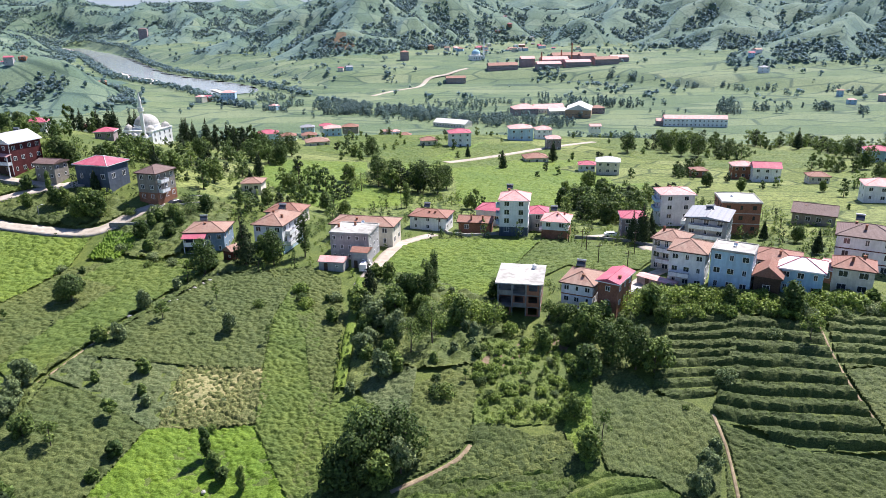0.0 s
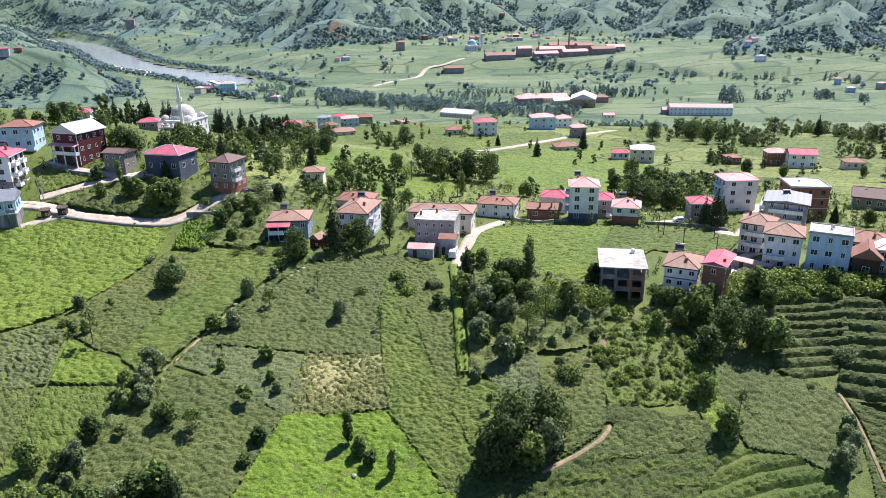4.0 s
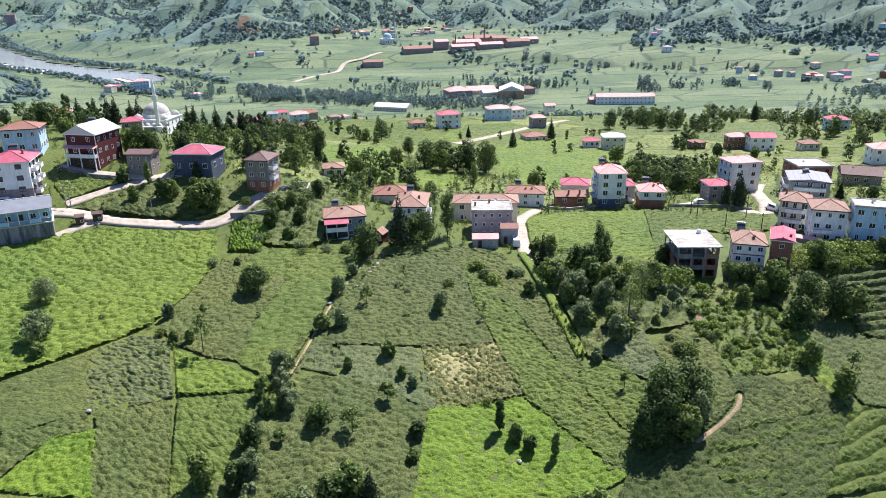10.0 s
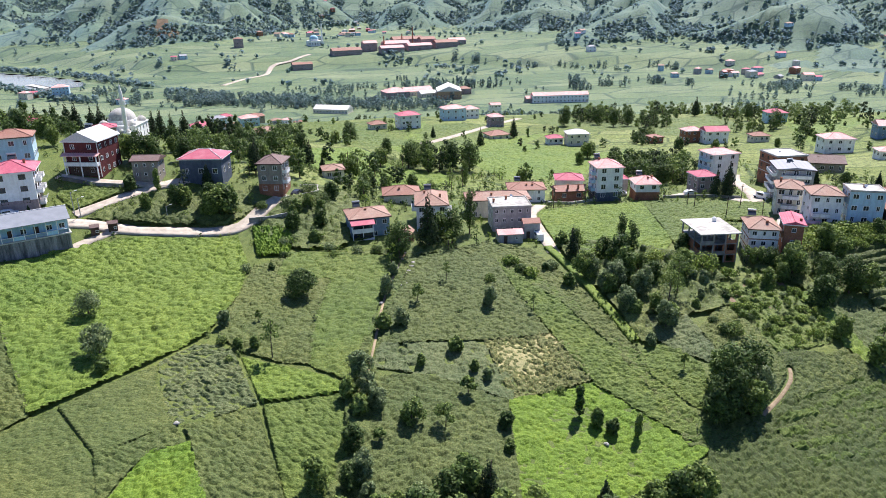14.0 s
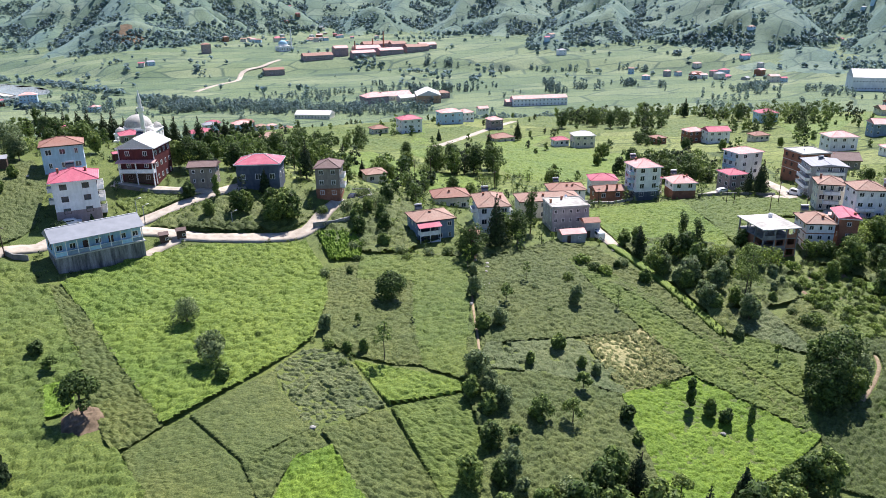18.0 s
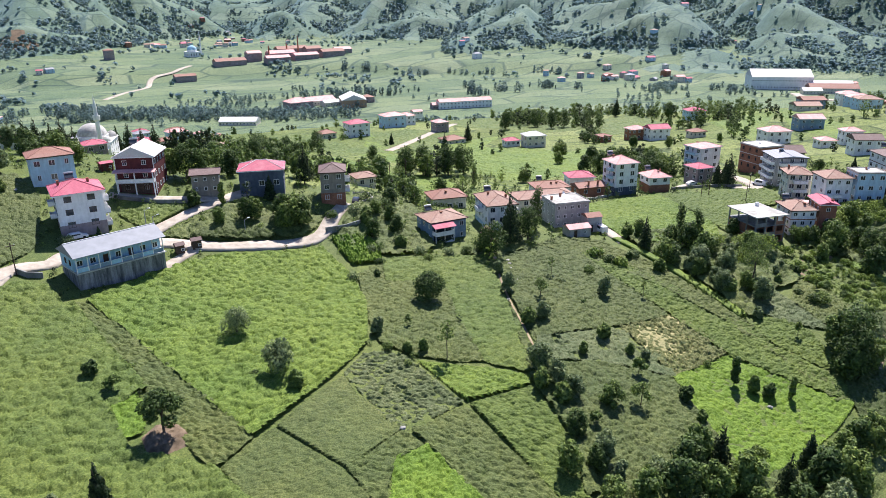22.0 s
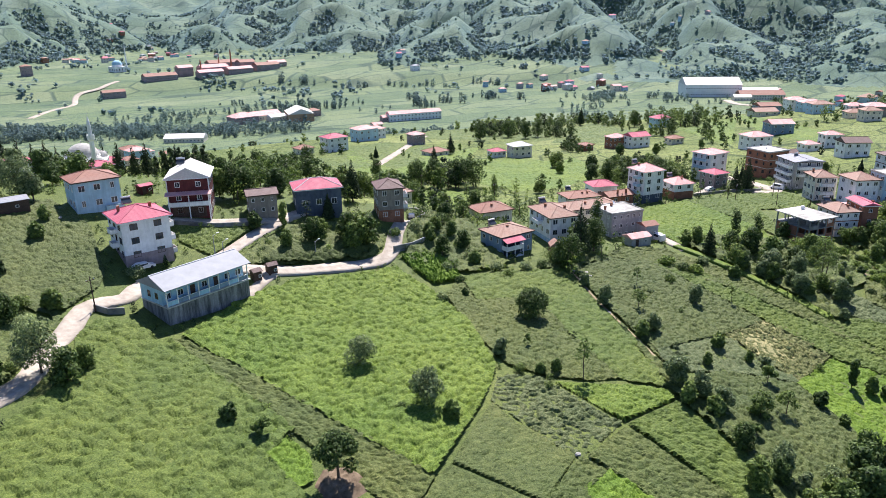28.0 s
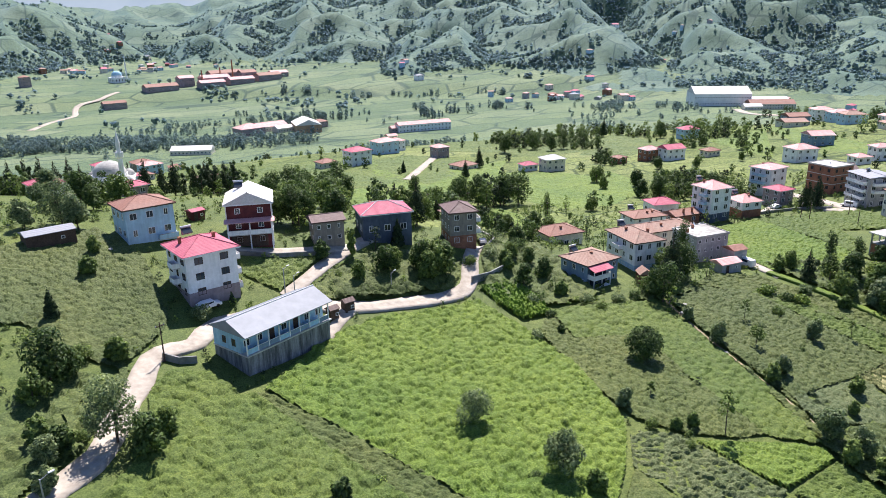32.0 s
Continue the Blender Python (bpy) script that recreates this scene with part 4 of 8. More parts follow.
field("rank growth and weeds of the vegetable garden", TEA_MID, [(7.1, 126.5), (23.4, 127.1), (23.3, 112.4), (20.2, 103.8), (4.5, 101.8), (4.5, 110.4)], 12, high=0.7, tuft=(0.9, 0.8), rough=0.5, bare=0.3, name='vegetable_garden')
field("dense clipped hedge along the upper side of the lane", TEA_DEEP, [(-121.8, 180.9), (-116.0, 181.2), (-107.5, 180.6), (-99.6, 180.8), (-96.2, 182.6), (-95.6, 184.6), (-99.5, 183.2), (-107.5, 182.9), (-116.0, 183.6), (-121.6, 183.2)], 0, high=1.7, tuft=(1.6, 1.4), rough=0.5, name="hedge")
field("leafy maize patch beside the lane", TEA_LIME, [(-89.4, 179.2), (-80.9, 176.8), (-80.8, 170.9), (-82.7, 164.8), (-89.0, 165.6), (-89.3, 172.4)], 20, high=1.6, tuft=(0.7, 0.7), rough=0.5, depth=0.75, trench=0.4, name='maize_patch')
field("rank growth under the hedge trees", UNDERGROWTH, [(-55.9, 157.2), (-54.2, 156.7), (-66.4, 128.4), (-72.3, 113.8), (-72.1, 103.3), (-78.4, 93.3), (-83.2, 83.5), (-84.8, 83.9), (-79.7, 93.7), (-78.5, 101.2), (-77.4, 108.4), (-71.9, 121.3)], -60, high=1.1, tuft=(1.8, 1.6), rough=0.8, name='undergrowth')
field("scrub on the bank above the road", UNDERGROWTH, [(-170.9, 166.8), (-166.6, 164.1), (-162.5, 171.1), (-159.2, 170.6), (-167.5, 155.8), (-172.2, 149.5)], 0, high=1.0, tuft=(2, 1.8), rough=0.8, step=0.5, name='undergrowth')
field("scrub on the bank beyond the road", UNDERGROWTH, [(-180.6, 160.2), (-174.9, 167.4), (-170.2, 171.3), (-165.2, 168.6), (-163.5, 164.8), (-167.7, 156.5), (-172.5, 151.1), (-176.5, 147.6), (-181.3, 142.8)], 0, high=1.2, tuft=(2, 1.8), rough=0.8, step=0.5, name='undergrowth')
field("scrubby bank behind the lane houses", UNDERGROWTH, [(-89.8, 176.6), (-84.4, 184.4), (-71.9, 205.4), (-60.2, 199.3), (-62.1, 184.8), (-68.5, 165.0), (-79.1, 166.7), (-83.8, 171.2)], 0, high=1.2, tuft=(2.2, 2), rough=0.9, step=0.55, name='undergrowth')
field("overgrown bank below the houses", UNDERGROWTH, [(-69.2, 161.9), (-58.0, 162.1), (-51.5, 164.2), (-41.2, 159.8), (-48.3, 156.7), (-56.6, 157.5), (-63.0, 159.3)], 0, high=1.2, tuft=(2.2, 2), rough=0.9, step=0.55, name='undergrowth')
field("green knoll slope under dark trees", UNDERGROWTH, [(-128.7, 184.1), (-118.9, 190.5), (-106.9, 194.8), (-91.5, 194.9), (-87.9, 189.6), (-93.2, 181.9), (-98.8, 179.4), (-117.7, 180.6)], 0, high=0.9, tuft=(2, 1.8), rough=0.7, step=0.55, name='undergrowth')
field("broad light green meadow of tea behind the houses", TEA_BRIGHT, [(-73.5, 263.4), (-72.2, 309.9), (-37.3, 334.1), (-31.3, 276.0), (-15.0, 267.4), (-17.0, 244.8), (-42.8, 225.8), (-64.2, 246.3)], 15, step=1.2, high=0.8, tuft=(3.0, 2.2), gap=3.5, rough=0.5, grow=1.0, trench=0.0)
field("light green tea field beyond the tall house", TEA_BRIGHT, [(3.3, 329.3), (50.8, 362.8), (78.0, 327.0), (75.0, 303.0), (46.5, 266.6), (15.3, 259.8), (4.7, 263.1)], 15, step=1.2, high=0.8, tuft=(3.0, 2.2), gap=3.5, rough=0.5, grow=1.0, trench=0.0)
field("sunlit tea fields on the plateau", TEA_MID, [(-96.2, 528.7), (-38.2, 548.1), (-2.6, 435.7), (54.9, 446.2), (71.5, 396.8), (52.0, 371.6), (3.4, 337.7), (-38.5, 344.7), (-68.6, 373.4)], 15, step=1.2, high=0.8, tuft=(3.0, 2.2), gap=3.5, rough=0.5, grow=1.0, trench=0.0)
field("gentle tea slope beside the far cottages", TEA_BRIGHT, [(22.2, 303.3), (70.7, 305.3), (94.2, 312.3), (69.6, 269.1), (46.5, 254.0), (20.9, 244.2), (3.2, 252.4)], 15, step=1.2, high=0.8, tuft=(3.0, 2.2), gap=3.5, rough=0.5, grow=1.0, trench=0.0)
field("green knoll of tea bushes", TEA_MID, [(132.8, 373.3), (184.3, 412.9), (239.2, 442.6), (194.0, 352.5), (146.1, 347.0)], 15, step=1.2, high=0.8, tuft=(3.0, 2.2), gap=3.5, rough=0.5, grow=1.0, trench=0.0)
field("tea slope behind the right-hand houses", TEA_BRIGHT, [(231.8, 366.5), (316.6, 409.2), (273.0, 336.3), (209.8, 279.2), (187.1, 237.9), (174.4, 207.3), (213.9, 237.2), (308.4, 363.7), (165.6, 267.7)], 15, step=1.2, high=0.8, tuft=(3.0, 2.2), gap=3.5, rough=0.5, grow=1.0, trench=0.0)
field("tea meadow between the far houses", TEA_MID, [(84.2, 448.8), (149.9, 545.4), (189.9, 459.8), (215.2, 421.3), (159.2, 383.1), (107.1, 385.7), (106.0, 419.6)], 15, step=1.2, high=0.8, tuft=(3.0, 2.2), gap=3.5, rough=0.5, grow=1.0, trench=0.0)
field("tea field above the far houses", TEA_BRIGHT, [(29.4, 464.5), (-3.2, 333.0), (36.1, 376.1), (89.2, 389.3), (19.9, 318.6), (-18.5, 306.2), (-22.6, 342.3)], 15, step=1.2, high=0.8, tuft=(3.0, 2.2), gap=3.5, rough=0.5, grow=1.0, trench=0.0)

field("bare brown soil under the spreading tree", EARTH, [(-139.5, 113.0), (-137.0, 111.6), (-134.2, 112.4), (-133.2, 115.2), (-134.6, 118.0), (-137.6, 118.6), (-139.8, 116.4)], 20, high=1.12, rough=0.7, depth=0.2, step=0.3, name="bare_soil", grow=0.3, gap=1.6, trench=0.0)

# ---- kit of parts ----
def part(name, bm, material, parent, label=""):
    """Links a bmesh (or a mesh) as one mesh object under a thing or a part."""
    if isinstance(bm, bmesh.types.BMesh):
        me = bpy.data.meshes.new(name)
        bm.to_mesh(me)
        bm.free()
    else:
        me = bm
    if material and not me.materials:
        me.materials.append(material)
    ob = new(name, me)
    ob.parent = parent
    if label:
        ob["label"] = label
    return ob


def box(bm, x0, y0, z0, x1, y1, z1):
    v = [bm.verts.new(p) for p in ((x0, y0, z0), (x1, y0, z0), (x1, y1, z0), (x0, y1, z0), (x0, y0, z1), (x1, y0, z1), (x1, y1, z1), (x0, y1, z1))]
    for f in ((3, 2, 1, 0), (4, 5, 6, 7), (0, 1, 5, 4), (1, 2, 6, 5), (2, 3, 7, 6), (3, 0, 4, 7)):
        bm.faces.new([v[i] for i in f])
    return bm


def rim(w, d, z0, z1, t=0.03):
    """A board that runs round the eaves as one piece."""
    bm = bmesh.new()
    loops = [[bm.verts.new((x, y, z)) for x, y in ((-o, -o), (w + o, -o), (w + o, d + o), (-o, d + o))] for o, z in ((t, z0), (t, z1), (0, z1), (0, z0))]
    for a, b in zip(loops, loops[1:] + loops[:1]):
        for k in range(4):
            bm.faces.new((a[k], a[(k + 1) % 4], b[(k + 1) % 4], b[k]))
    return bm


def boxes(*dims):
    bm = bmesh.new()
    for d in dims:
        box(bm, *d)
    return bm


def tube(bm, p0, p1, r0, r1, n=8):
    p0, p1 = Vector(p0), Vector(p1)
    d = (p1 - p0).normalized()
    a = d.orthogonal().normalized()
    b = d.cross(a)
    ring = [[bm.verts.new(p + (a * math.cos(k * math.tau / n) + b * math.sin(k * math.tau / n)) * r) for k in range(n)] for p, r in ((p0, r0), (p1, r1))]
    for k in range(n):
        bm.faces.new((ring[0][k], ring[0][(k + 1) % n], ring[1][(k + 1) % n], ring[1][k]))
    bm.faces.new(ring[0][::-1])
    bm.faces.new(ring[1])
    return bm


def spun(bm, profile, n=20, centre=(0, 0)):
    """A turned shape from (radius, height) pairs."""
    rings = [[bm.verts.new((centre[0] + r * math.cos(k * math.tau / n), centre[1] + r * math.sin(k * math.tau / n), z)) for k in range(n)] for r, z in profile]
    for a, b in zip(rings, rings[1:]):
        for k in range(n):
            bm.faces.new((a[k], a[(k + 1) % n], b[(k + 1) % n], b[k]))
    bm.faces.new(rings[0][::-1])
    bm.faces.new(rings[-1])
    return bm


SHARED = {}


def shared(key, make, material):
    """One mesh for all alike pieces."""
    if key not in SHARED:
        bm = make()
        me = bpy.data.meshes.new(key[0])
        bm.to_mesh(me)
        bm.free()
        me.materials.append(material)
        SHARED[key] = me
    return SHARED[key]


def window_frame(w, h):
    """One piece: ring and middle bar cut from a plate."""
    f = 0.09
    xs = [-w / 2, -w / 2 + f, w / 2 - f, w / 2] if w <= 0.8 else [-w / 2, -w / 2 + f, -0.035, 0.035, w / 2 - f, w / 2]
    zs = [0, f, h - f, h]
    open_cols = (1,) if w <= 0.8 else (1, 3)
    bm = bmesh.new()
    v = [[bm.verts.new((x, 0.02, z)) for x in xs] for z in zs]
    for j in range(3):
        for i in range(len(xs) - 1):
            if j != 1 or i not in open_cols:
                bm.faces.new((v[j][i], v[j][i + 1], v[j + 1][i + 1], v[j + 1][i]))
    made = bmesh.ops.extrude_face_region(bm, geom=bm.faces[:])
    bmesh.ops.translate(bm, vec=(0, -0.08, 0), verts=[e for e in made["geom"] if isinstance(e, bmesh.types.BMVert)])
    bmesh.ops.recalc_face_normals(bm, faces=bm.faces[:])
    return bm


def window(parent, at, w, h, frame_mat=None, kind="window"):
    """A window part (frame and sill) with its pane, at the pose at: x along the wall, -y outwards."""
    frame_mat = frame_mat or FRAME_WHITE
    ob = part(kind, shared(("window_frame", w, h, frame_mat.name), lambda: window_frame(w, h), frame_mat), None, parent)
    ob.matrix_local = at
    part("pane", shared(("pane", w, h), lambda: boxes((-w / 2 + 0.05, -0.015, 0.05, w / 2 - 0.05, 0.01, h - 0.05)), GLASS), None, ob, "dark glass pane")
    return ob


def door(parent, at, w=1.0, h=2.05, material=None):
    ob = part("door", shared(("door", w, h, (material or TIMBER_DARK).name), lambda: boxes((-w / 2, -0.06, 0, w / 2, 0.02, h), (-w / 2 + 0.12, -0.08, 0.15, w / 2 - 0.12, -0.05, h * 0.45), (-w / 2 + 0.12, -0.08, h * 0.5, w / 2 - 0.12, -0.05, h - 0.15)), material or TIMBER_DARK), None, parent)
    ob.matrix_local = at
    return ob


def pitched(kind, w, d, z, rise, over=0.0, thick=0.16, axis=None):
    """Hip, gable or shed roof over a w x d plan, with a slab's thickness at the eaves."""
    bm = bmesh.new()
    x0, x1, y0, y1 = -over, w + over, -over, d + over
    along_x = (w >= d) if axis is None else axis == "x"
    eave = [(x0, y0), (x1, y0), (x1, y1), (x0, y1)]
    if kind == "hip":
        run = min(w, d) / 2 + over
        ridge = [(x0 + run, (y0 + y1) / 2), (x1 - run, (y0 + y1) / 2)] if along_x else [((x0 + x1) / 2, y0 + run), ((x0 + x1) / 2, y1 - run)]
        if along_x and x1 - x0 <= 2 * run or not along_x and y1 - y0 <= 2 * run:
            ridge = [((x0 + x1) / 2, (y0 + y1) / 2)] * 2
            e = 0.3
            ridge = [(ridge[0][0] - e, ridge[0][1]), (ridge[0][0] + e, ridge[0][1])] if along_x else [(ridge[0][0], ridge[0][1] - e), (ridge[0][0], ridge[0][1] + e)]
    else:
        ridge = [(x0, (y0 + y1) / 2), (x1, (y0 + y1) / 2)] if along_x else [((x0 + x1) / 2, y0), ((x0 + x1) / 2, y1)]
    low = [bm.verts.new((*p, z)) for p in eave]
    top = [bm.verts.new((*p, z + thick)) for p in eave]
    r = [bm.verts.new((*p, z + thick + rise)) for p in ridge]
    bm.faces.new(low[::-1])
    for k in range(4):
        bm.faces.new((low[k], low[(k + 1) % 4], top[(k + 1) % 4], top[k]))
    if along_x:
        bm.faces.new((top[0], top[1], r[1], r[0]))
        bm.faces.new((top[2], top[3], r[0], r[1]))
        bm.faces.new((top[1], top[2], r[1]))
        bm.faces.new((top[3], top[0], r[0]))
    else:
        bm.faces.new((top[1], top[2], r[1], r[0]))
        bm.faces.new((top[3], top[0], r[0], r[1]))
        bm.faces.new((top[0], top[1], r[0]))
        bm.faces.new((top[2], top[3], r[1]))
    return bm


def ridge_caps(kind, w, d, z, rise, over=0.0, thick=0.16):
    bm = bmesh.new()
    x0, x1, y0, y1 = -over, w + over, -over, d + over
    run = min(w, d) / 2 + over
    zz = z + thick + rise + 0.02
    if w >= d:
        a, b = ((x0 + run, (y0 + y1) / 2), (x1 - run, (y0 + y1) / 2)) if kind == "hip" else ((x0, (y0 + y1) / 2), (x1, (y0 + y1) / 2))
        ends = [(a, (x0, y0)), (a, (x0, y1)), (b, (x1, y0)), (b, (x1, y1))]
    else:
        a, b = (((x0 + x1) / 2, y0 + run), ((x0 + x1) / 2, y1 - run)) if kind == "hip" else (((x0 + x1) / 2, y0), ((x0 + x1) / 2, y1))
        ends = [(a, (x0, y0)), (a, (x1, y0)), (b, (x0, y1)), (b, (x1, y1))]
    if (Vector(a) - Vector(b)).length > 0.1:
        tube(bm, (*a, zz), (*b, zz), 0.11, 0.11, 6)
    if kind == "hip":
        for p, q in ends:
            tube(bm, (*p, zz), (*q, z + thick + 0.03), 0.1, 0.1, 6)
    return bm


def solar_heater(parent, x, y, z, turn=0):
    """Roof-top water heater: slanted collector and a lying tank on a stand."""
    ob = part("water_heater", boxes((-0.9, 1.1, -0.4, 0.9, 1.2, 1.0)), GREY_METAL, parent, "roof-top solar water heater")
    ob.matrix_local = pose(x, y, z, 0, 0, turn)
    bm = bmesh.new()
    v = [bm.verts.new(p) for p in ((-0.9, 0, 0.1), (0.9, 0, 0.1), (0.9, 1.15, 0.85), (-0.9, 1.15, 0.85), (-0.9, 0, 0.02), (0.9, 0, 0.02), (0.9, 1.15, 0.77), (-0.9, 1.15, 0.77))]
    for f in ((0, 1, 2, 3), (7, 6, 5, 4), (0, 4, 5, 1), (1, 5, 6, 2), (2, 6, 7, 3), (3, 7, 4, 0)):
        bm.faces.new([v[i] for i in f])
    part("collector", bm, GLASS, ob, "dark glass collector")
    part("tank", tube(bmesh.new(), (-1.0, 1.2, 1.05), (1.0, 1.2, 1.05), 0.26, 0.26, 10), METAL, ob, "bright metal tank")


def dish(parent, x, y, z):
    bm = spun(bmesh.new(), [(0.05, 0), (0.3, 0.05), (0.45, 0.16), (0.43, 0.18), (0.28, 0.08), (0.03, 0.03)], 12)
    ob = part("satellite_dish", bm, FRAME_WHITE, parent, "white satellite dish")
    ob.matrix_local = pose(x, y, z + 0.5, 55, 0, 20)
    part("mast", tube(bmesh.new(), (0, 0.3, -0.45), (0, 0, 0), 0.03, 0.03, 6), GREY_METAL, ob)


def chimney(parent, x, y, z, h=1.0, material=None, w=0.5):
    ob = part("chimney", boxes((x - w / 2, y - w / 2, z - 1.2, x + w / 2, y + w / 2, z + h), (x - w / 2 - 0.06, y - w / 2 - 0.06, z + h, x + w / 2 + 0.06, y + w / 2 + 0.06, z + h + 0.12)), material or BRICK_RAW, parent)
    return ob


WALLS = {"front": 0, "right": 90, "back": 180, "left": 270}


def house(label, fl, fr, depth, base, eave, roof="hip", roof_mat=None, wall=None, rise=1.7, over=0.5, floors=2, cols=(3, 2), win=(1.4, 1.4), sides=("front", "right", "left"),
          bands=None, plinth=None, chimneys=(), heater=None, dishes=(), balconies=(), doors=(), name="house", skip=(), caps=None, low=2.5, group="village houses", frames=None, top_wall=None, plinth_floors=1):
    """A rendered house. fl, fr: the front eave corners on plan; low: how far its foundation goes down.
    balconies: (side, from, to, storey, material); doors: (side, place); bands: material of floor bands; plinth: ground-floor material."""
    w = math.dist(fl, fr)
    root = new(name)
    root.matrix_world = pose(fl[0], fl[1], base, 0, 0, math.degrees(math.atan2(fr[1] - fl[1], fr[0] - fl[0])))
    tagged(root, label, "house", group)
    height = eave - base
    x0, x1, y0, y1 = over, w - over, over, depth - over
    storey = height / floors
    if plinth:
        part("plinth", boxes((x0 - 0.03, y0 - 0.03, -low, x1 + 0.03, y1 + 0.03, storey * plinth_floors)), plinth, root, "darker ground floor")
        part("wall", boxes((x0, y0, storey * plinth_floors, x1, y1, height)), wall, root)
    elif top_wall:
        part("wall", boxes((x0, y0, -low, x1, y1, height - storey)), wall, root)
        part("top_wall", boxes((x0, y0, height - storey, x1, y1, height)), top_wall, root)
    else:
        part("wall", boxes((x0, y0, -low, x1, y1, height)), wall, root)
    if bands:
        for k in range(1, floors):
            part("floor_band", boxes((x0 - 0.05, y0 - 0.05, k * storey - 0.14, x1 + 0.05, y1 + 0.05, k * storey + 0.1)), bands, root)
    if roof == "flat":
        part("roof", boxes((0, 0, height - 0.05, w, depth, height + 0.22), (0.1, 0.1, height + 0.22, w - 0.1, 0.3, height + 0.42), (0.1, depth - 0.3, height + 0.22, w - 0.1, depth - 0.1, height + 0.42), (0.1, 0.3, height + 0.22, 0.3, depth - 0.3, height + 0.42), (w - 0.3, 0.3, height + 0.22, w - 0.1, depth - 0.3, height + 0.42)), roof_mat or SLAB_WHITE, root)
    else:
        part("roof", pitched(roof, w, depth, height, rise), roof_mat or TILE_ORANGE, root)
        if caps is not False:
            part("ridge_cap", ridge_caps(roof, w, depth, height, rise), caps or roof_mat or TILE_ORANGE, root)
        part("eaves_board", rim(w, depth, height - 0.1, height + 0.1), FRAME_WHITE if roof_mat in (SHEET_WHITE, SHEET_SALMON, SHEET_PINK) else TIMBER_DARK, root)
        if roof == "gable":
            along = w >= depth
            bm = bmesh.new()
            for a in ((x0, x1) if along else (y0, y1)):
                lo, hi, mid = (y0, y1, depth / 2) if along else (x0, x1, w / 2)
                top = rise * 0.88
                tri = [(a, lo, height - 0.05), (a, hi, height - 0.05), (a, mid, height + top)] if along else [(lo, a, height - 0.05), (hi, a, height - 0.05), (mid, a, height + top)]
                back = [(p[0] + (0.2 if a < w / 2 else -0.2), p[1], p[2]) if along else (p[0], p[1] + (0.2 if a < depth / 2 else -0.2), p[2]) for p in tri]
                va, vb = [bm.verts.new(p) for p in tri], [bm.verts.new(p) for p in back]
                bm.faces.new(va)
                bm.faces.new(vb[::-1])
                for k in range(3):
                    bm.faces.new((va[k], vb[k], vb[(k + 1) % 3], va[(k + 1) % 3]))
            bmesh.ops.recalc_face_normals(bm, faces=bm.faces[:])
            part("gable", bm, wall, root)
    spans = {"front": (x0, x1, y0), "back": (x0, x1, y1), "left": (y0, y1, x0), "right": (y0, y1, x1)}

    def on(side, u, z):
        a, b, c = spans[side]
        if side == "front":
            return pose(a + (b - a) * u, c, z)
        if side == "back":
            return pose(b - (b - a) * u, c, z, 0, 0, 180)
        if side == "right":
            return pose(c, a + (b - a) * u, z, 0, 0, 90)
        return pose(c, b - (b - a) * u, z, 0, 0, -90)
    for side in sides:
        n = cols[0] if side in ("front", "back") else cols[1]
        for k in range(floors):
            for i in range(n):
                if (side, k, i) in skip or (side, k) in skip:
                    continue
                ww = win[0] if (i + k) % 3 or n < 3 else win[0] * 0.62
                window(root, on(side, (i + 0.5) / n, k * storey + storey * 0.36), round(ww, 2), win[1], frames)
    for side, u in doors:
        door(root, on(side, u, 0.05))
    for side, u0, u1, k, m in balconies:
        a, b, _ = spans[side]
        length = (b - a) * (u1 - u0)
        z = k * storey
        ob = part("balcony", boxes((-length / 2, -1.3, -0.12, length / 2, 0, 0.06)), CONCRETE_PALE, root)
        ob.matrix_local = on(side, (u0 + u1) / 2, z)
        part("parapet", boxes((-length / 2, -1.3, 0.06, length / 2, -1.2, 0.95), (-length / 2, -1.2, 0.06, -length / 2 + 0.1, 0, 0.95), (length / 2 - 0.1, -1.2, 0.06, length / 2, 0, 0.95)), m, ob)
        part("handrail", boxes((-length / 2 - 0.02, -1.34, 0.98, length / 2 + 0.02, -1.18, 1.04)), GREY_METAL, ob)
    for x, y, h in chimneys:
        chimney(root, w * x, depth * y, height + rise * 0.55 if roof != "flat" else height + 0.2, h)
    if heater:
        solar_heater(root, w * heater[0], depth * heater[1], height + (rise * 0.8 if roof != "flat" else 0.25), heater[2])
    for x, y in dishes:
        dish(root, w * x, depth * y, height + (rise * 0.5 if roof != "flat" else 0.25))
    return root

# ---- houses along the lane ----
house("slate-blue two-storey house under a faded clay-tiled hip roof", (-66.8, 170.2), (-56, 170.3), 9.4, 8.7, 14.5, "hip", TILE_ORANGE, RENDER_SLATE, 1.5, cols=(4, 3), win=(1.1, 1.2), floors=2, plinth=None, chimneys=((0.45, 0.4, 0.7),), heater=(0.3, 0.75, 0), skip=(("front", 0, 0), ("front", 1, 0), ("front", 0, 1), ("front", 1, 1)))
house("white three-storey house with a clay-tiled hip roof and side balconies", (-49.7, 171.8), (-41.1, 169.7), 13, 7.6, 16, "hip", TILE_ORANGE, LIMEWASH, 1.8, floors=3, cols=(3, 4), chimneys=((0.3, 0.6, 0.8), (0.75, 0.35, 0.8)), heater=(0.4, 0.8, 0), balconies=(("right", 0.15, 0.5, 1, LIMEWASH), ("right", 0.15, 0.5, 2, LIMEWASH), ("left", 0.3, 0.6, 2, LIMEWASH)), plinth=RENDER_BLUE)
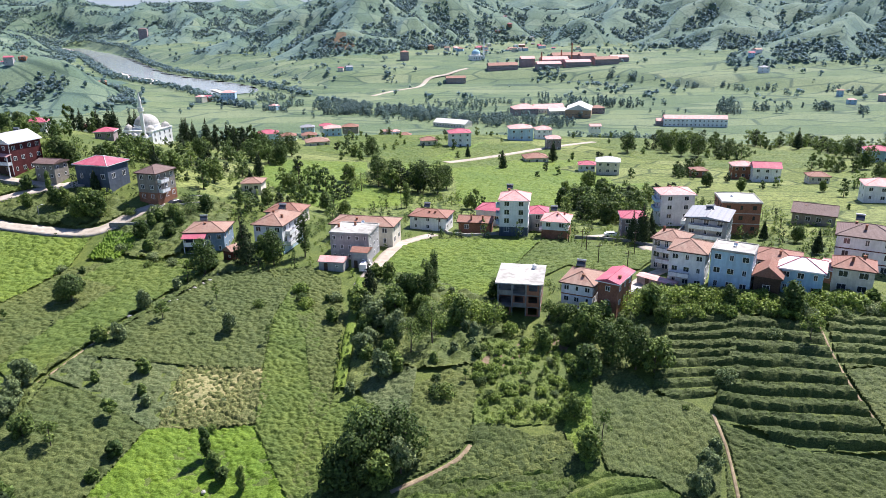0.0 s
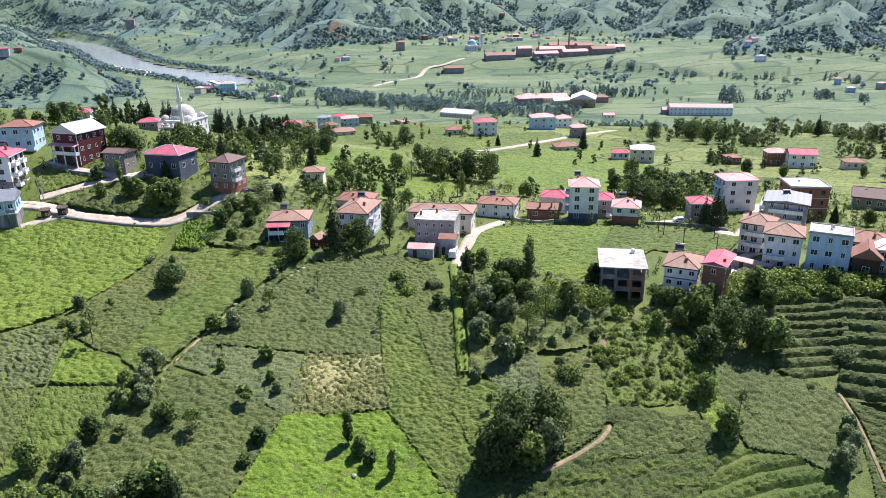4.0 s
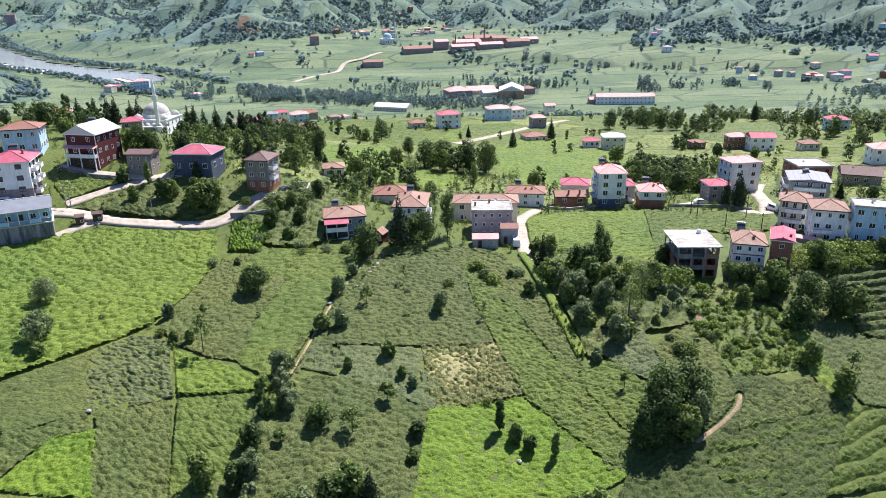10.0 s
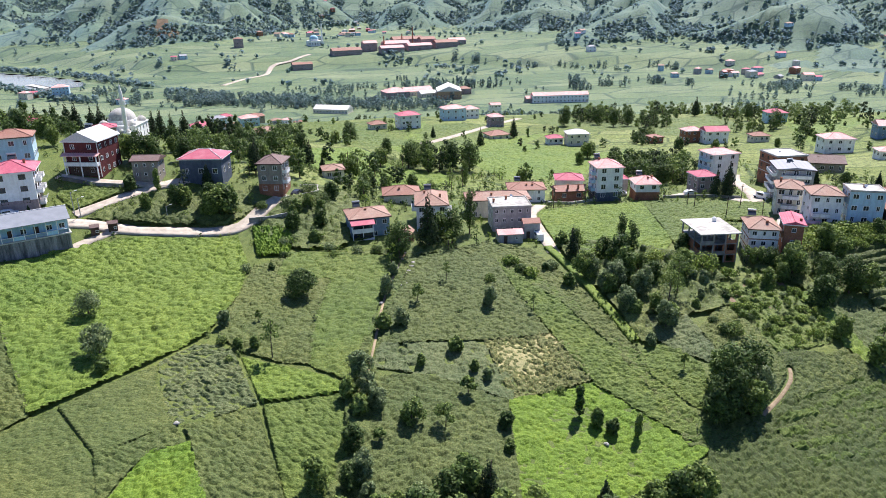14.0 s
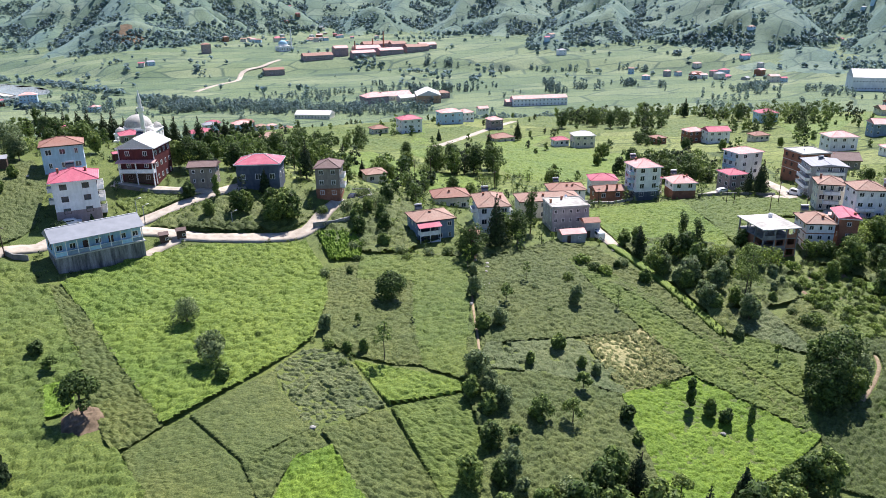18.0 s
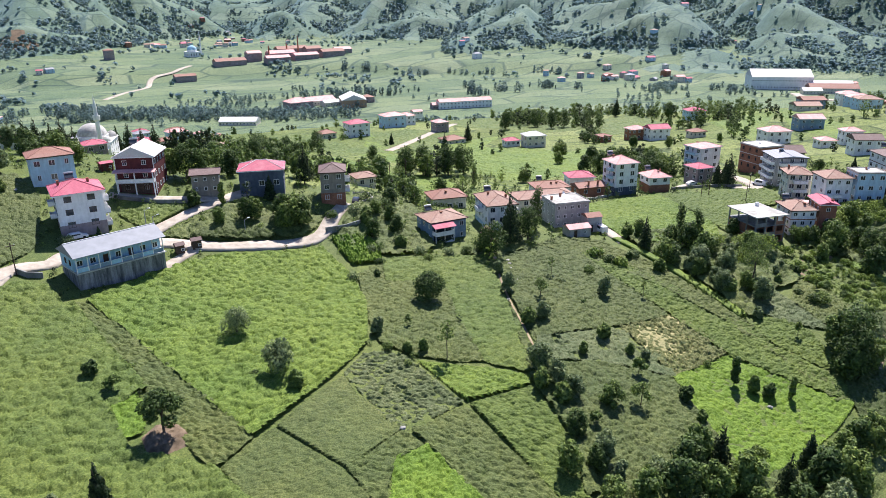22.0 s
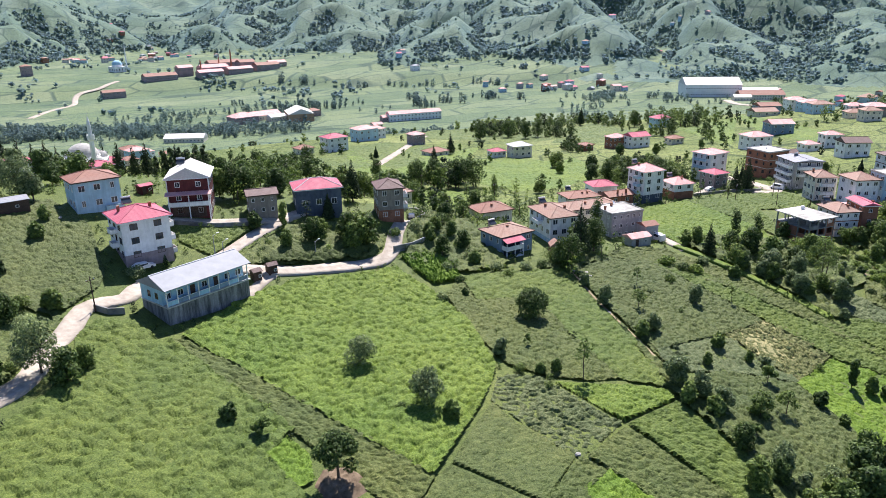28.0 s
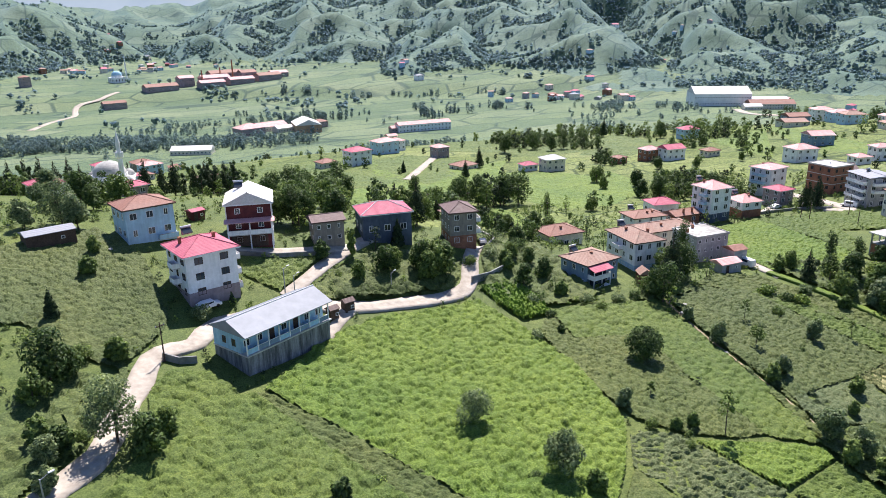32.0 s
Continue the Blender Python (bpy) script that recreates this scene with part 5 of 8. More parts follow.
house("bare grey three-storey block with a flat whitened roof", (-29.6, 169.5), (-19.2, 167.4), 9.5, 7, 14.2, "flat", SLAB_WHITE, RENDER_GREY, over=0.25, floors=3, cols=(5, 3), win=(0.9, 1.0), chimneys=((0.1, 0.5, 0.9), (0.45, 0.75, 0.9)), dishes=((0.6, 0.9),))
house("cream house with clay-tiled and pink roof behind the grey block", (-32, 184), (-14, 180), 9, 6.6, 12.2, "hip", TILE_ORANGE, RENDER_CREAM, 1.4, floors=2, cols=(4, 2), chimneys=((0.4, 0.3, 0.7),))
house("long low white house under a brown tiled roof", (-11.5, 205), (0.3, 201.6), 9, 3.8, 8, "hip", TILE_BROWN, LIMEWASH, 1.4, floors=2, cols=(3, 2), win=(1.0, 1.1), chimneys=((0.5, 0.3, 0.6), (0.65, 0.3, 0.6)), heater=(0.3, 0.8, 0))
house("dilapidated low stone house with a rusty brown tiled roof", (3.2, 201.3), (13.6, 199.3), 7, 3.9, 7, "gable", TILE_BROWN, BRICK_RAW, 1.2, floors=1, cols=(2, 1), chimneys=((0.4, 0.2, 1.3), (0.72, 0.2, 1.3)))
house("white cottage with a pink sheet roof", (9, 214.5), (18.2, 211), 8.5, 2.5, 7, "hip", SHEET_PINK, LIMEWASH, 1.6, floors=1, cols=(2, 2))
house("tall white four-storey apartment house with a salmon hip roof", (15.1, 197.4), (24.2, 195.9), 9.5, 4.2, 14.5, "hip", SHEET_SALMON, LIMEWASH, 2.0, floors=4, cols=(2, 3), win=(1.5, 1.7), chimneys=((0.3, 0.7, 0.9), (0.55, 0.6, 0.8)), heater=(0.3, 0.85, 0), plinth=RENDER_NAVY, bands=LIMEWASH, balconies=(("left", 0.5, 0.8, 1, RENDER_BLUE), ("left", 0.5, 0.8, 2, RENDER_BLUE), ("left", 0.5, 0.8, 3, RENDER_BLUE)))
house("pink-roofed shed wing behind the tall house", (24.4, 205), (31, 204), 8, 3, 8.2, "hip", SHEET_PINK, RENDER_GREY, 1.4, floors=2, cols=(1, 2))
house("small white bungalow with pink hip roof over a brick basement", (27, 194.2), (35.1, 191.8), 8.4, 4.1, 9.1, "hip", SHEET_SALMON, LIMEWASH, 1.9, floors=2, cols=(2, 2), plinth=BRICK_RAW, chimneys=((0.55, 0.35, 0.7), (0.75, 0.6, 0.7)), heater=(0.35, 0.8, 0), skip=(("front", 0), ("right", 0), ("left", 0)))
house("white house with red brick band and clay-tiled hip roof", (23.4, 137.2), (30.2, 133.8), 9.5, 5.8, 13.1, "hip", TILE_ORANGE, LIMEWASH, 1.6, floors=3, cols=(3, 3), win=(1.1, 1.1), bands=BRICK_RAW, chimneys=((0.6, 0.25, 0.7),), heater=(0.3, 0.8, 0))
house("narrow brick house with a pink single-span roof", (30.3, 134.1), (34.6, 131.2), 9.3, 5.6, 14.6, "gable", SHEET_PINK, BRICK_RAW, 0.7, floors=3, cols=(1, 3), win=(1.0, 1.1), chimneys=((0.8, 0.3, 0.5),))
house("white three-storey villa with a pink hip roof", (65.7, 208.7), (76.7, 208.5), 9.5, 4, 12.4, "hip", SHEET_SALMON, LIMEWASH, 1.4, floors=3, cols=(2, 3), chimneys=((0.4, 0.7, 0.6),), balconies=(("left", 0.2, 0.8, 1, RENDER_BLUE), ("left", 0.2, 0.8, 2, RENDER_BLUE)))
house("small house with pink porch roof beside dark conifers", (50.5, 195.4), (58, 194.5), 8, 4.5, 9.2, "hip", SHEET_PINK, RENDER_MAUVE, 1.3, floors=2, cols=(2, 2))
house("large grey four-storey block with a torn sheet roof", (60.4, 172.3), (70, 167), 12, 6.7, 16.4, "gable", SHEET_GREY, RENDER_GREY, 0.6, floors=4, cols=(3, 4), balconies=(("front", 0.1, 0.9, 3, LIMEWASH), ("front", 0.1, 0.9, 2, LIMEWASH), ("left", 0.1, 0.9, 1, LIMEWASH), ("left", 0.1, 0.9, 2, LIMEWASH), ("left", 0.1, 0.9, 3, LIMEWASH)), heater=(0.5, 0.6, 30))
house("unfinished brick apartment block with concrete columns", (78, 192.8), (89, 191), 11, 5.2, 14.3, "flat", CONCRETE_PALE, BRICK_RAW, over=0.3, floors=3, cols=(3, 3), win=(1.1, 1.2), bands=CONCRETE_PALE, frames=TIMBER_DARK, dishes=((0.3, 0.4),))
house("white house with glazed balconies and brown tiled roof", (48, 157.9), (54.3, 153.4), 8.5, 7.6, 15.6, "hip", TILE_ORANGE, RENDER_CREAM, 1.6, floors=3, cols=(3, 3), win=(1.5, 1.5), chimneys=((0.2, 0.6, 1.0),), balconies=(("front", 0.2, 0.8, 1, LIMEWASH), ("front", 0.2, 0.8, 2, LIMEWASH)))
house("long white house under faded brown tiles", (48.2, 145.6), (55.7, 141.6), 9, 8.6, 16.9, "hip", TILE_ORANGE, LIMEWASH, 1.7, floors=3, cols=(3, 2), win=(1.3, 1.2), balconies=(("front", 0.05, 0.6, 1, LIMEWASH),), chimneys=((0.45, 0.6, 0.6),))
house("pale blue three-storey house with a flat whitened roof", (56, 141.3), (63.5, 137), 7.2, 9.4, 18.4, "flat", SLAB_WHITE, RENDER_BLUE, over=0.2, floors=3, cols=(3, 3), win=(1.4, 1.3), chimneys=((0.5, 0.6, 0.7),), dishes=((0.5, 0.5),))
house("brown-roofed house behind the pale blue block", (65.2, 144.5), (74.5, 139.2), 9, 9.6, 15.2, "hip", TILE_BROWN, RENDER_MAUVE, 1.6, floors=2, cols=(2, 2), chimneys=((0.6, 0.3, 0.9),))
house("white bungalow with a pink and white sheet hip roof", (68.7, 137.6), (76.8, 133.1), 8.5, 9.8, 15.5, "hip", SHEET_WHITE, RENDER_SKY, 1.6, floors=2, cols=(3, 2), win=(1.3, 1.3), caps=SHEET_PINK)
house("small open-fronted shed with a brown gable roof", (63.2, 136.6), (68.4, 133.6), 7, 9.4, 14.2, "gable", TILE_BROWN, TIMBER_DARK, 2.3, floors=1, cols=(1, 1), name="shed")
house("white two-storey house with clay hip roof and porch", (80.4, 138.3), (87.9, 134.2), 8, 9.4, 15.2, "hip", TILE_BROWN, RENDER_CREAM, 1.7, floors=2, cols=(2, 2), win=(1.8, 1.4), chimneys=((0.45, 0.3, 1.2), (0.7, 0.6, 1.0)))
house("large white house under a dark brown tiled roof", (89, 153.8), (100.5, 147.2), 11, 8.4, 17.2, "hip", TILE_DARK, LIMEWASH, 1.9, floors=3, cols=(3, 3), bands=RENDER_MAROON, chimneys=((0.45, 0.3, 1.2), (0.3, 0.6, 0.8)), heater=(0.35, 0.9, 0))
house("low dark-brown gabled farmhouse in the meadow", (105.5, 208), (116.5, 201.5), 10, 3.3, 6.8, "gable", TILE_DARK, RENDER_TAUPE, 2.2, floors=1, cols=(4, 2), chimneys=((0.3, 0.4, 0.6),))

# ---- houses on the knoll ----
house("white apartment house with a crimson hip roof and mauve basement", (-148.5, 186.9), (-137.8, 187.9), 11, 17.2, 28.6, "hip", SHEET_PINK, LIMEWASH, 2.0, over=0.7, floors=4, cols=(2, 3), win=(1.5, 1.3), frames=TIMBER_DARK, plinth=RENDER_MAUVE, plinth_floors=1.6, chimneys=((0.2, 0.6, 0.9), (0.75, 0.5, 0.9)), heater=(0.45, 0.85, 0), balconies=(("right", 0.15, 0.4, 1, LIMEWASH), ("right", 0.15, 0.4, 2, LIMEWASH), ("right", 0.15, 0.4, 3, LIMEWASH), ("right", 0.6, 0.85, 1, LIMEWASH), ("right", 0.6, 0.85, 2, LIMEWASH), ("right", 0.6, 0.85, 3, LIMEWASH), ("left", 0.4, 0.65, 2, LIMEWASH), ("left", 0.4, 0.65, 3, LIMEWASH)), skip=(("front", 0),))
house("maroon chalet with a white gable roof and open porch", (-135.2, 205.6), (-125.8, 202), 11.5, 22.8, 32, "gable", SHEET_WHITE, RENDER_MAROON, 2.4, floors=3, cols=(2, 4), win=(1.1, 1.2), balconies=(("front", 0.0, 1.0, 1, LIMEWASH),), heater=(0.3, 0.7, 0))
house("pale blue house under a brown tiled hip roof", (-153.2, 210.2), (-142.7, 211.4), 9, 26, 32.8, "hip", TILE_BROWN, RENDER_BLUE, 1.6, floors=2, cols=(3, 3), low=3.5, balconies=(("front", 0.6, 1.0, 0, RENDER_BLUE),))
house("small weathered stone house with a dark brown roof", (-118.8, 199.6), (-111.5, 197.9), 6.5, 22, 26.8, "gable", TILE_DARK, RENDER_TAUPE, 0.9, floors=2, cols=(3, 2), win=(0.8, 0.9))
house("navy-blue house with a crimson and white hip roof", (-107.2, 199.6), (-95.6, 196.2), 9.5, 20.2, 26.4, "hip", SHEET_PINK, RENDER_NAVY, 1.8, floors=1, cols=(3, 2), caps=SHEET_WHITE, low=3.5, win=(1.4, 1.5), chimneys=((0.3, 0.7, 0.5),))
house("taupe and blue three-storey house with a dark brown hip roof", (-87.5, 194.3), (-80.6, 191.9), 9, 16.6, 24.8, "hip", TILE_DARK, RENDER_TAUPE, 1.6, floors=3, cols=(2, 3), win=(1.2, 1.3), plinth=BRICK_RAW, balconies=(("right", 0.1, 0.5, 1, LIMEWASH), ("right", 0.1, 0.5, 2, LIMEWASH)), low=3.5)
house("brown-roofed cottage behind the lane houses", (-53, 197.5), (-42, 195.5), 9, 7.2, 12, "hip", TILE_BROWN, RENDER_CREAM, 1.8, floors=1, cols=(3, 2), chimneys=((0.45, 0.3, 0.7),))

# ---- two-level balcony of the slate-blue house ----
def balcony_stack():
    root = bpy.data.objects["house"]
    ob = part("balcony", boxes((0.6, -1.6, -0.3, 5.9, 0.48, 0.9), (0.6, -1.6, 2.7, 5.9, 0.48, 2.9), (0.6, -1.6, 2.9, 5.9, -1.48, 3.8), (0.6, -1.48, 2.9, 0.72, 0.48, 3.8), (5.78, -1.48, 2.9, 5.9, 0.48, 3.8)), LIMEWASH, root, "two-level white balcony")
    for x in (0.66, 3.2, 5.84):
        part("post", boxes((x - 0.07, -1.56, 0.9, x + 0.07, -1.42, 2.7), (x - 0.07, -1.56, 3.8, x + 0.07, -1.42, 5.0)), LIMEWASH, ob)
    bm = bmesh.new()
    v = [bm.verts.new(p) for p in ((0.2, -2.1, 4.95), (6.2, -2.1, 4.95), (6.2, 0.4, 5.75), (0.2, 0.4, 5.75), (0.2, -2.1, 4.85), (6.2, -2.1, 4.85), (6.2, 0.4, 5.65), (0.2, 0.4, 5.65))]
    for f in ((0, 1, 2, 3), (7, 6, 5, 4), (0, 4, 5, 1), (1, 5, 6, 2), (2, 6, 7, 3), (3, 7, 4, 0)):
        bm.faces.new([v[i] for i in f])
    part("canopy", bm, SHEET_PINK, ob, "pink sheet canopy")
    part("glazing", boxes((0.75, -0.2, 0.95, 5.75, -0.15, 2.6), (0.75, -0.2, 3.0, 5.75, -0.15, 4.9)), GLASS, ob, "dark balcony glazing")


balcony_stack()


# ---- porch, canopy and attic of the maroon chalet ----
def chalet_porch():
    root = next(o for o in scene.objects if o.get("label", "").startswith("maroon chalet"))
    w, storey = math.dist((-135.2, 205.6), (-125.8, 202)), 9.2 / 3
    # flat dark board stands for the shade inside the open garage
    part("garage_opening", boxes((1.2, 0.44, 0.1, w - 1.6, 0.52, storey - 0.5)), TIMBER_DARK, root, "dark panel for the shaded garage opening")
    for x in (0.7, w / 2, w - 0.7):
        part("porch_post", boxes((x - 0.12, -0.85, -1.5, x + 0.12, -0.6, 2 * storey - 0.25)), LIMEWASH, root)
    bm = bmesh.new()
    v = [bm.verts.new(p) for p in ((0, -1.3, 2 * storey - 0.35), (w, -1.3, 2 * storey - 0.35), (w, 0.5, 2 * storey + 0.15), (0, 0.5, 2 * storey + 0.15), (0, -1.3, 2 * storey - 0.45), (w, -1.3, 2 * storey - 0.45), (w, 0.5, 2 * storey + 0.05), (0, 0.5, 2 * storey + 0.05))]
    for f in ((0, 1, 2, 3), (7, 6, 5, 4), (0, 4, 5, 1), (1, 5, 6, 2), (2, 6, 7, 3), (3, 7, 4, 0)):
        bm.faces.new([v[i] for i in f])
    part("porch_canopy", bm, SHEET_SALMON, root, "faded pink porch canopy")
    window(root, pose(w / 2, 0.5, 3 * storey + 0.45), 0.9, 1.1)
    part("corner_trim", boxes((0.42, 0.42, 0, 0.62, 0.5, 9.1)), LIMEWASH, root)
    part("corner_trim", boxes((w - 0.62, 0.42, 0, w - 0.42, 0.5, 9.1)), LIMEWASH, root)


chalet_porch()


# ---- hall with a blue veranda on a concrete basement ----
def veranda_hall():
    fl, fr, base, depth = (-145.6, 165.4), (-129.0, 171.0), 13.6, 8.4
    w = math.dist(fl, fr)
    root = new("veranda_hall")
    root.matrix_world = pose(*fl, base, 0, 0, math.degrees(math.atan2(fr[1] - fl[1], fr[0] - fl[0])))
    tagged(root, "long pale blue hall with grey roof on a concrete basement", "building")
    low = 4.2
    part("basement", boxes((0, 0, -3, w, depth, low)), CONCRETE_STREAKED, root, "streaked board-marked concrete basement")
    for k in range(9):
        x = w * k / 8
        part("buttress", boxes((max(0, x - 0.15), -0.06, -3, min(w, x + 0.15), 0.0, low - 0.25)), CONCRETE_STREAKED, root)
    part("floor_slab", boxes((-0.15, -0.25, low, w + 0.35, depth + 0.1, low + 0.22)), CONCRETE_PALE, root)
    part("wall", boxes((0, 1.5, low + 0.22, w, depth, 7.6)), RENDER_SKY, root)
    for k in range(7):
        x = 1.2 + k * (w - 2.4) / 6
        if k in (2, 4):
            door(root, pose(x, 1.5, low + 0.25), 1.0, 2.1)
        else:
            window(root, pose(x, 1.5, low + 1.1), 1.2, 1.2)
    for y in (3.2, 5.6):
        window(root, pose(0, y, low + 1.1, 0, 0, -90), 0.9, 1.2, TIMBER_DARK)
        window(root, pose(w, y, low + 1.1, 0, 0, 90), 0.9, 1.2, TIMBER_DARK)
    for k in range(9):
        x = 0.1 + k * (w - 0.2) / 8
        part("post", boxes((x - 0.08, -0.02, low + 0.22, x + 0.08, 0.14, 7.5)), LIMEWASH, root)
        if k < 8:
            x2 = 0.1 + (k + 1) * (w - 0.2) / 8
            part("balustrade", boxes((x + 0.09, 0.02, low + 0.3, x2 - 0.09, 0.08, low + 1.15)), RENDER_SLATE if k % 3 else RENDER_SKY, root)
            part("handrail", boxes((x + 0.09, -0.02, low + 1.16, x2 - 0.09, 0.12, low + 1.22)), LIMEWASH, root)
    part("beam", boxes((0, -0.03, 7.5, w, 0.15, 7.72)), LIMEWASH, root)
    part("roof", pitched("gable", w + 1.0, depth + 1.0, 7.66, 1.9, 0, 0.12), SHEET_SMOOTH, root, "smooth grey-blue sheet roof").matrix_local = pose(-0.5, -0.6, 0)
    bm = bmesh.new()
    for x in (0.0, w - 0.15):
        a = [bm.verts.new((x, y, z)) for y, z in ((0.05, 7.6), (depth, 7.6), (depth / 2, 9.25))]
        b = [bm.verts.new((x + 0.15, y, z)) for y, z in ((0.05, 7.6), (depth, 7.6), (depth / 2, 9.25))]
        bm.faces.new(a[::-1])
        bm.faces.new(b)
        for k in range(3):
            bm.faces.new((a[k], a[(k + 1) % 3], b[(k + 1) % 3], b[k]))
    part("gable", bm, RENDER_SKY, root)
    part("ridge_cap", tube(bmesh.new(), (-0.5, depth / 2 - 0.1, 9.72), (w + 0.5, depth / 2 - 0.1, 9.72), 0.1, 0.1, 6), FRAME_WHITE, root)


veranda_hall()


# ---- unfinished house frame with a white slab roof ----
def unfinished_house():
    fl, fr, base, depth, top = (10.6, 137.2), (19.6, 136.4), 5.4, 11.0, 8.0
    w = math.dist(fl, fr)
    root = new("unfinished_house")
    root.matrix_world = pose(*fl, base, 0, 0, math.degrees(math.atan2(fr[1] - fl[1], fr[0] - fl[0])) - 6)
    tagged(root, "unfinished concrete-frame house with whitened roof slab and open top floor", "building")
    for k, z in enumerate((0.0, 2.7, 5.35, 8.0)):
        m = SLAB_WHITE if k == 3 else CONCRETE
        over = 0.5 if k == 3 else 0.0
        part("floor_slab", boxes((-over, -over, z - 0.22, w + over, depth + over, z)), m, root, "whitened roof slab" if k == 3 else "")
    for i in range(4):
        for j in range(4):
            x, y = 0.15 + i * (w - 0.3) / 3, 0.15 + j * (depth - 0.3) / 3
            part("column", boxes((x - 0.15, y - 0.15, -2.5, x + 0.15, y + 0.15, 7.78)), CONCRETE, root)
    panels = [(0, 0, 0), (2, 0, 0), (1, 0, 1), (2, 0, 1), (2, 0, 2)]
    step = (w - 0.3) / 3
    for i, _, k in panels:
        x, z = 0.3 + i * step, k * 2.66
        part("infill", boxes((x, 0.05, z, x + step - 0.3, 0.2, z + 0.9), (x, 0.05, z + 0.9, x + 0.4, 0.2, z + 2.4), (x + step - 0.7, 0.05, z + 0.9, x + step - 0.3, 0.2, z + 2.4)), BRICK_RAW, root, "hollow-brick infill with open window")
    part("core_wall", boxes((0.3, 5.0, 0, w - 0.3, 5.2, 5.13)), BRICK_RAW, root)
    for j in range(3):
        y = 0.3 + j * (depth - 0.3) / 3
        for k in (0, 1):
            part("infill", boxes((w - 0.2, y, k * 2.66, w - 0.05, y + (depth - 0.3) / 3 - 0.3, k * 2.66 + 2.4)), BRICK_RAW, root)
            part("infill", boxes((0.05, y, k * 2.66, 0.2, y + (depth - 0.3) / 3 - 0.3, k * 2.66 + (2.4 if j else 1.0))), BRICK_RAW, root)
    part("parapet", boxes((0.2, 0.0, 5.35, 3.0, 0.1, 6.2), (3.3, 0.0, 2.7, 5.8, 0.1, 3.5)), CONCRETE, root)
    part("roof_tank", spun(bmesh.new(), [(0.5, 8.0), (0.5, 8.8), (0.3, 9.0)], 12, (w - 2, depth - 2)), FRAME_WHITE, root)


unfinished_house()


# ---- mosque ----
def mosque():
    root = new("mosque")
    root.matrix_world = pose(-137.0, 326.0, 10.6, 0, 0, -14)
    tagged(root, "white domed mosque with a single slender minaret", "mosque")
    part("hall", boxes((-7.5, -7.5, -2, 7.5, 7.5, 6.0), (-7.8, -7.8, 5.8, 7.8, 7.8, 6.15)), LIMEWASH, root)
    part("drum", spun(bmesh.new(), [(5.6, 6.1), (5.6, 7.6), (5.8, 7.7), (5.8, 7.9)], 24), LIMEWASH, root)
    part("dome", spun(bmesh.new(), [(5.4 * math.cos(a * math.pi / 18), 7.85 + 4.6 * math.sin(a * math.pi / 18)) for a in range(9)] + [(0.15, 12.5), (0.1, 13.4)], 28), CONCRETE_PALE, root, "pale grey dome")
    for sx in (-1, 1):
        for sy in (-1, 1):
            part("corner_dome", spun(bmesh.new(), [(2.0, 6.1), (2.0, 6.6), (1.8, 7.2), (1.2, 7.9), (0.4, 8.3), (0.08, 8.5), (0.05, 9.0)], 14, (sx * 5.6, sy * 5.6)), CONCRETE_PALE, root)
    for k in range(4):
        for i in range(4):
            for z in (0.8, 3.4):
                a = radians(90 * k)
                u = -5.4 + i * 3.6
                window(root, Matrix.Rotation(a, 4, "Z") @ pose(u, -7.5, z), 1.0, 1.7, kind="arched_window")
    part("porch", boxes((-7, -11, -1.5, 7, -7.5, 0.2), (-7, -11, 3.4, 7, -7.5, 3.9)), LIMEWASH, root)
    for k in range(6):
        part("column", tube(bmesh.new(), (-6.6 + k * 2.64, -10.6, 0.2), (-6.6 + k * 2.64, -10.6, 3.4), 0.2, 0.2, 10), LIMEWASH, root)
    for k in range(5):
        part("porch_dome", spun(bmesh.new(), [(1.2, 3.9), (1.1, 4.4), (0.7, 4.9), (0.2, 5.15), (0.05, 5.2)], 12, (-5.3 + k * 2.64, -9.2)), CONCRETE_PALE, root)
    tower = part("minaret", spun(bmesh.new(), [(1.15, -2), (1.15, 4), (0.8, 5), (0.78, 14.4), (1.25, 15.0), (1.25, 15.9), (0.7, 15.92), (0.66, 19.4), (0.72, 19.5), (0.05, 23.4), (0.03, 24.4)], 16, (4.6, -9.0)), LIMEWASH, root, "slender white minaret with one balcony")
    part("parapet_ring", spun(bmesh.new(), [(1.3, 15.9), (1.3, 16.6), (1.22, 16.6), (1.22, 15.9)], 16, (4.6, -9.0)), LIMEWASH, tower)


mosque()


# ---- sheds, walls, cars and poles ----
def shed(label, at, size, turn, wall, roof_mat, rise=0.8, kind="gable"):
    z = float(land(*at)) - 0.2
    root = new("shed")
    root.matrix_world = pose(*at, z, 0, 0, turn)
    tagged(root, label, "shed")
    w, d, h = size
    part("wall", boxes((0.2, 0.2, -1.2, w - 0.2, d - 0.2, h)), wall, root)
    part("roof", pitched(kind, w, d, h, rise, 0, 0.08), roof_mat, root)
    door(root, pose(w * 0.3, 0.2, 0.1), 0.9, min(2.0, h - 0.2))
    window(root, pose(w * 0.72, 0.2, h * 0.45), 0.7, 0.6)


shed("pink-roofed shed below the grey block", (-31.2, 160.6), (6.6, 4.5, 2.4), -10, RENDER_GREY, SHEET_SALMON)
shed("grey lean-to shed with a brown roof", (-23.6, 162.8), (4.6, 4.4, 4.2), -11, RENDER_GREY, TILE_BROWN)
shed("small red wooden shed beside the white house", (-55.5, 165), (3.2, 3.4, 2.8), -30, RENDER_MAROON, TILE_ORANGE, 1.2)
shed("low open shed with pink roof below the white houses", (42.5, 148), (9, 3, 2.2), -45, RENDER_MAUVE, SHEET_SALMON, 0.3)
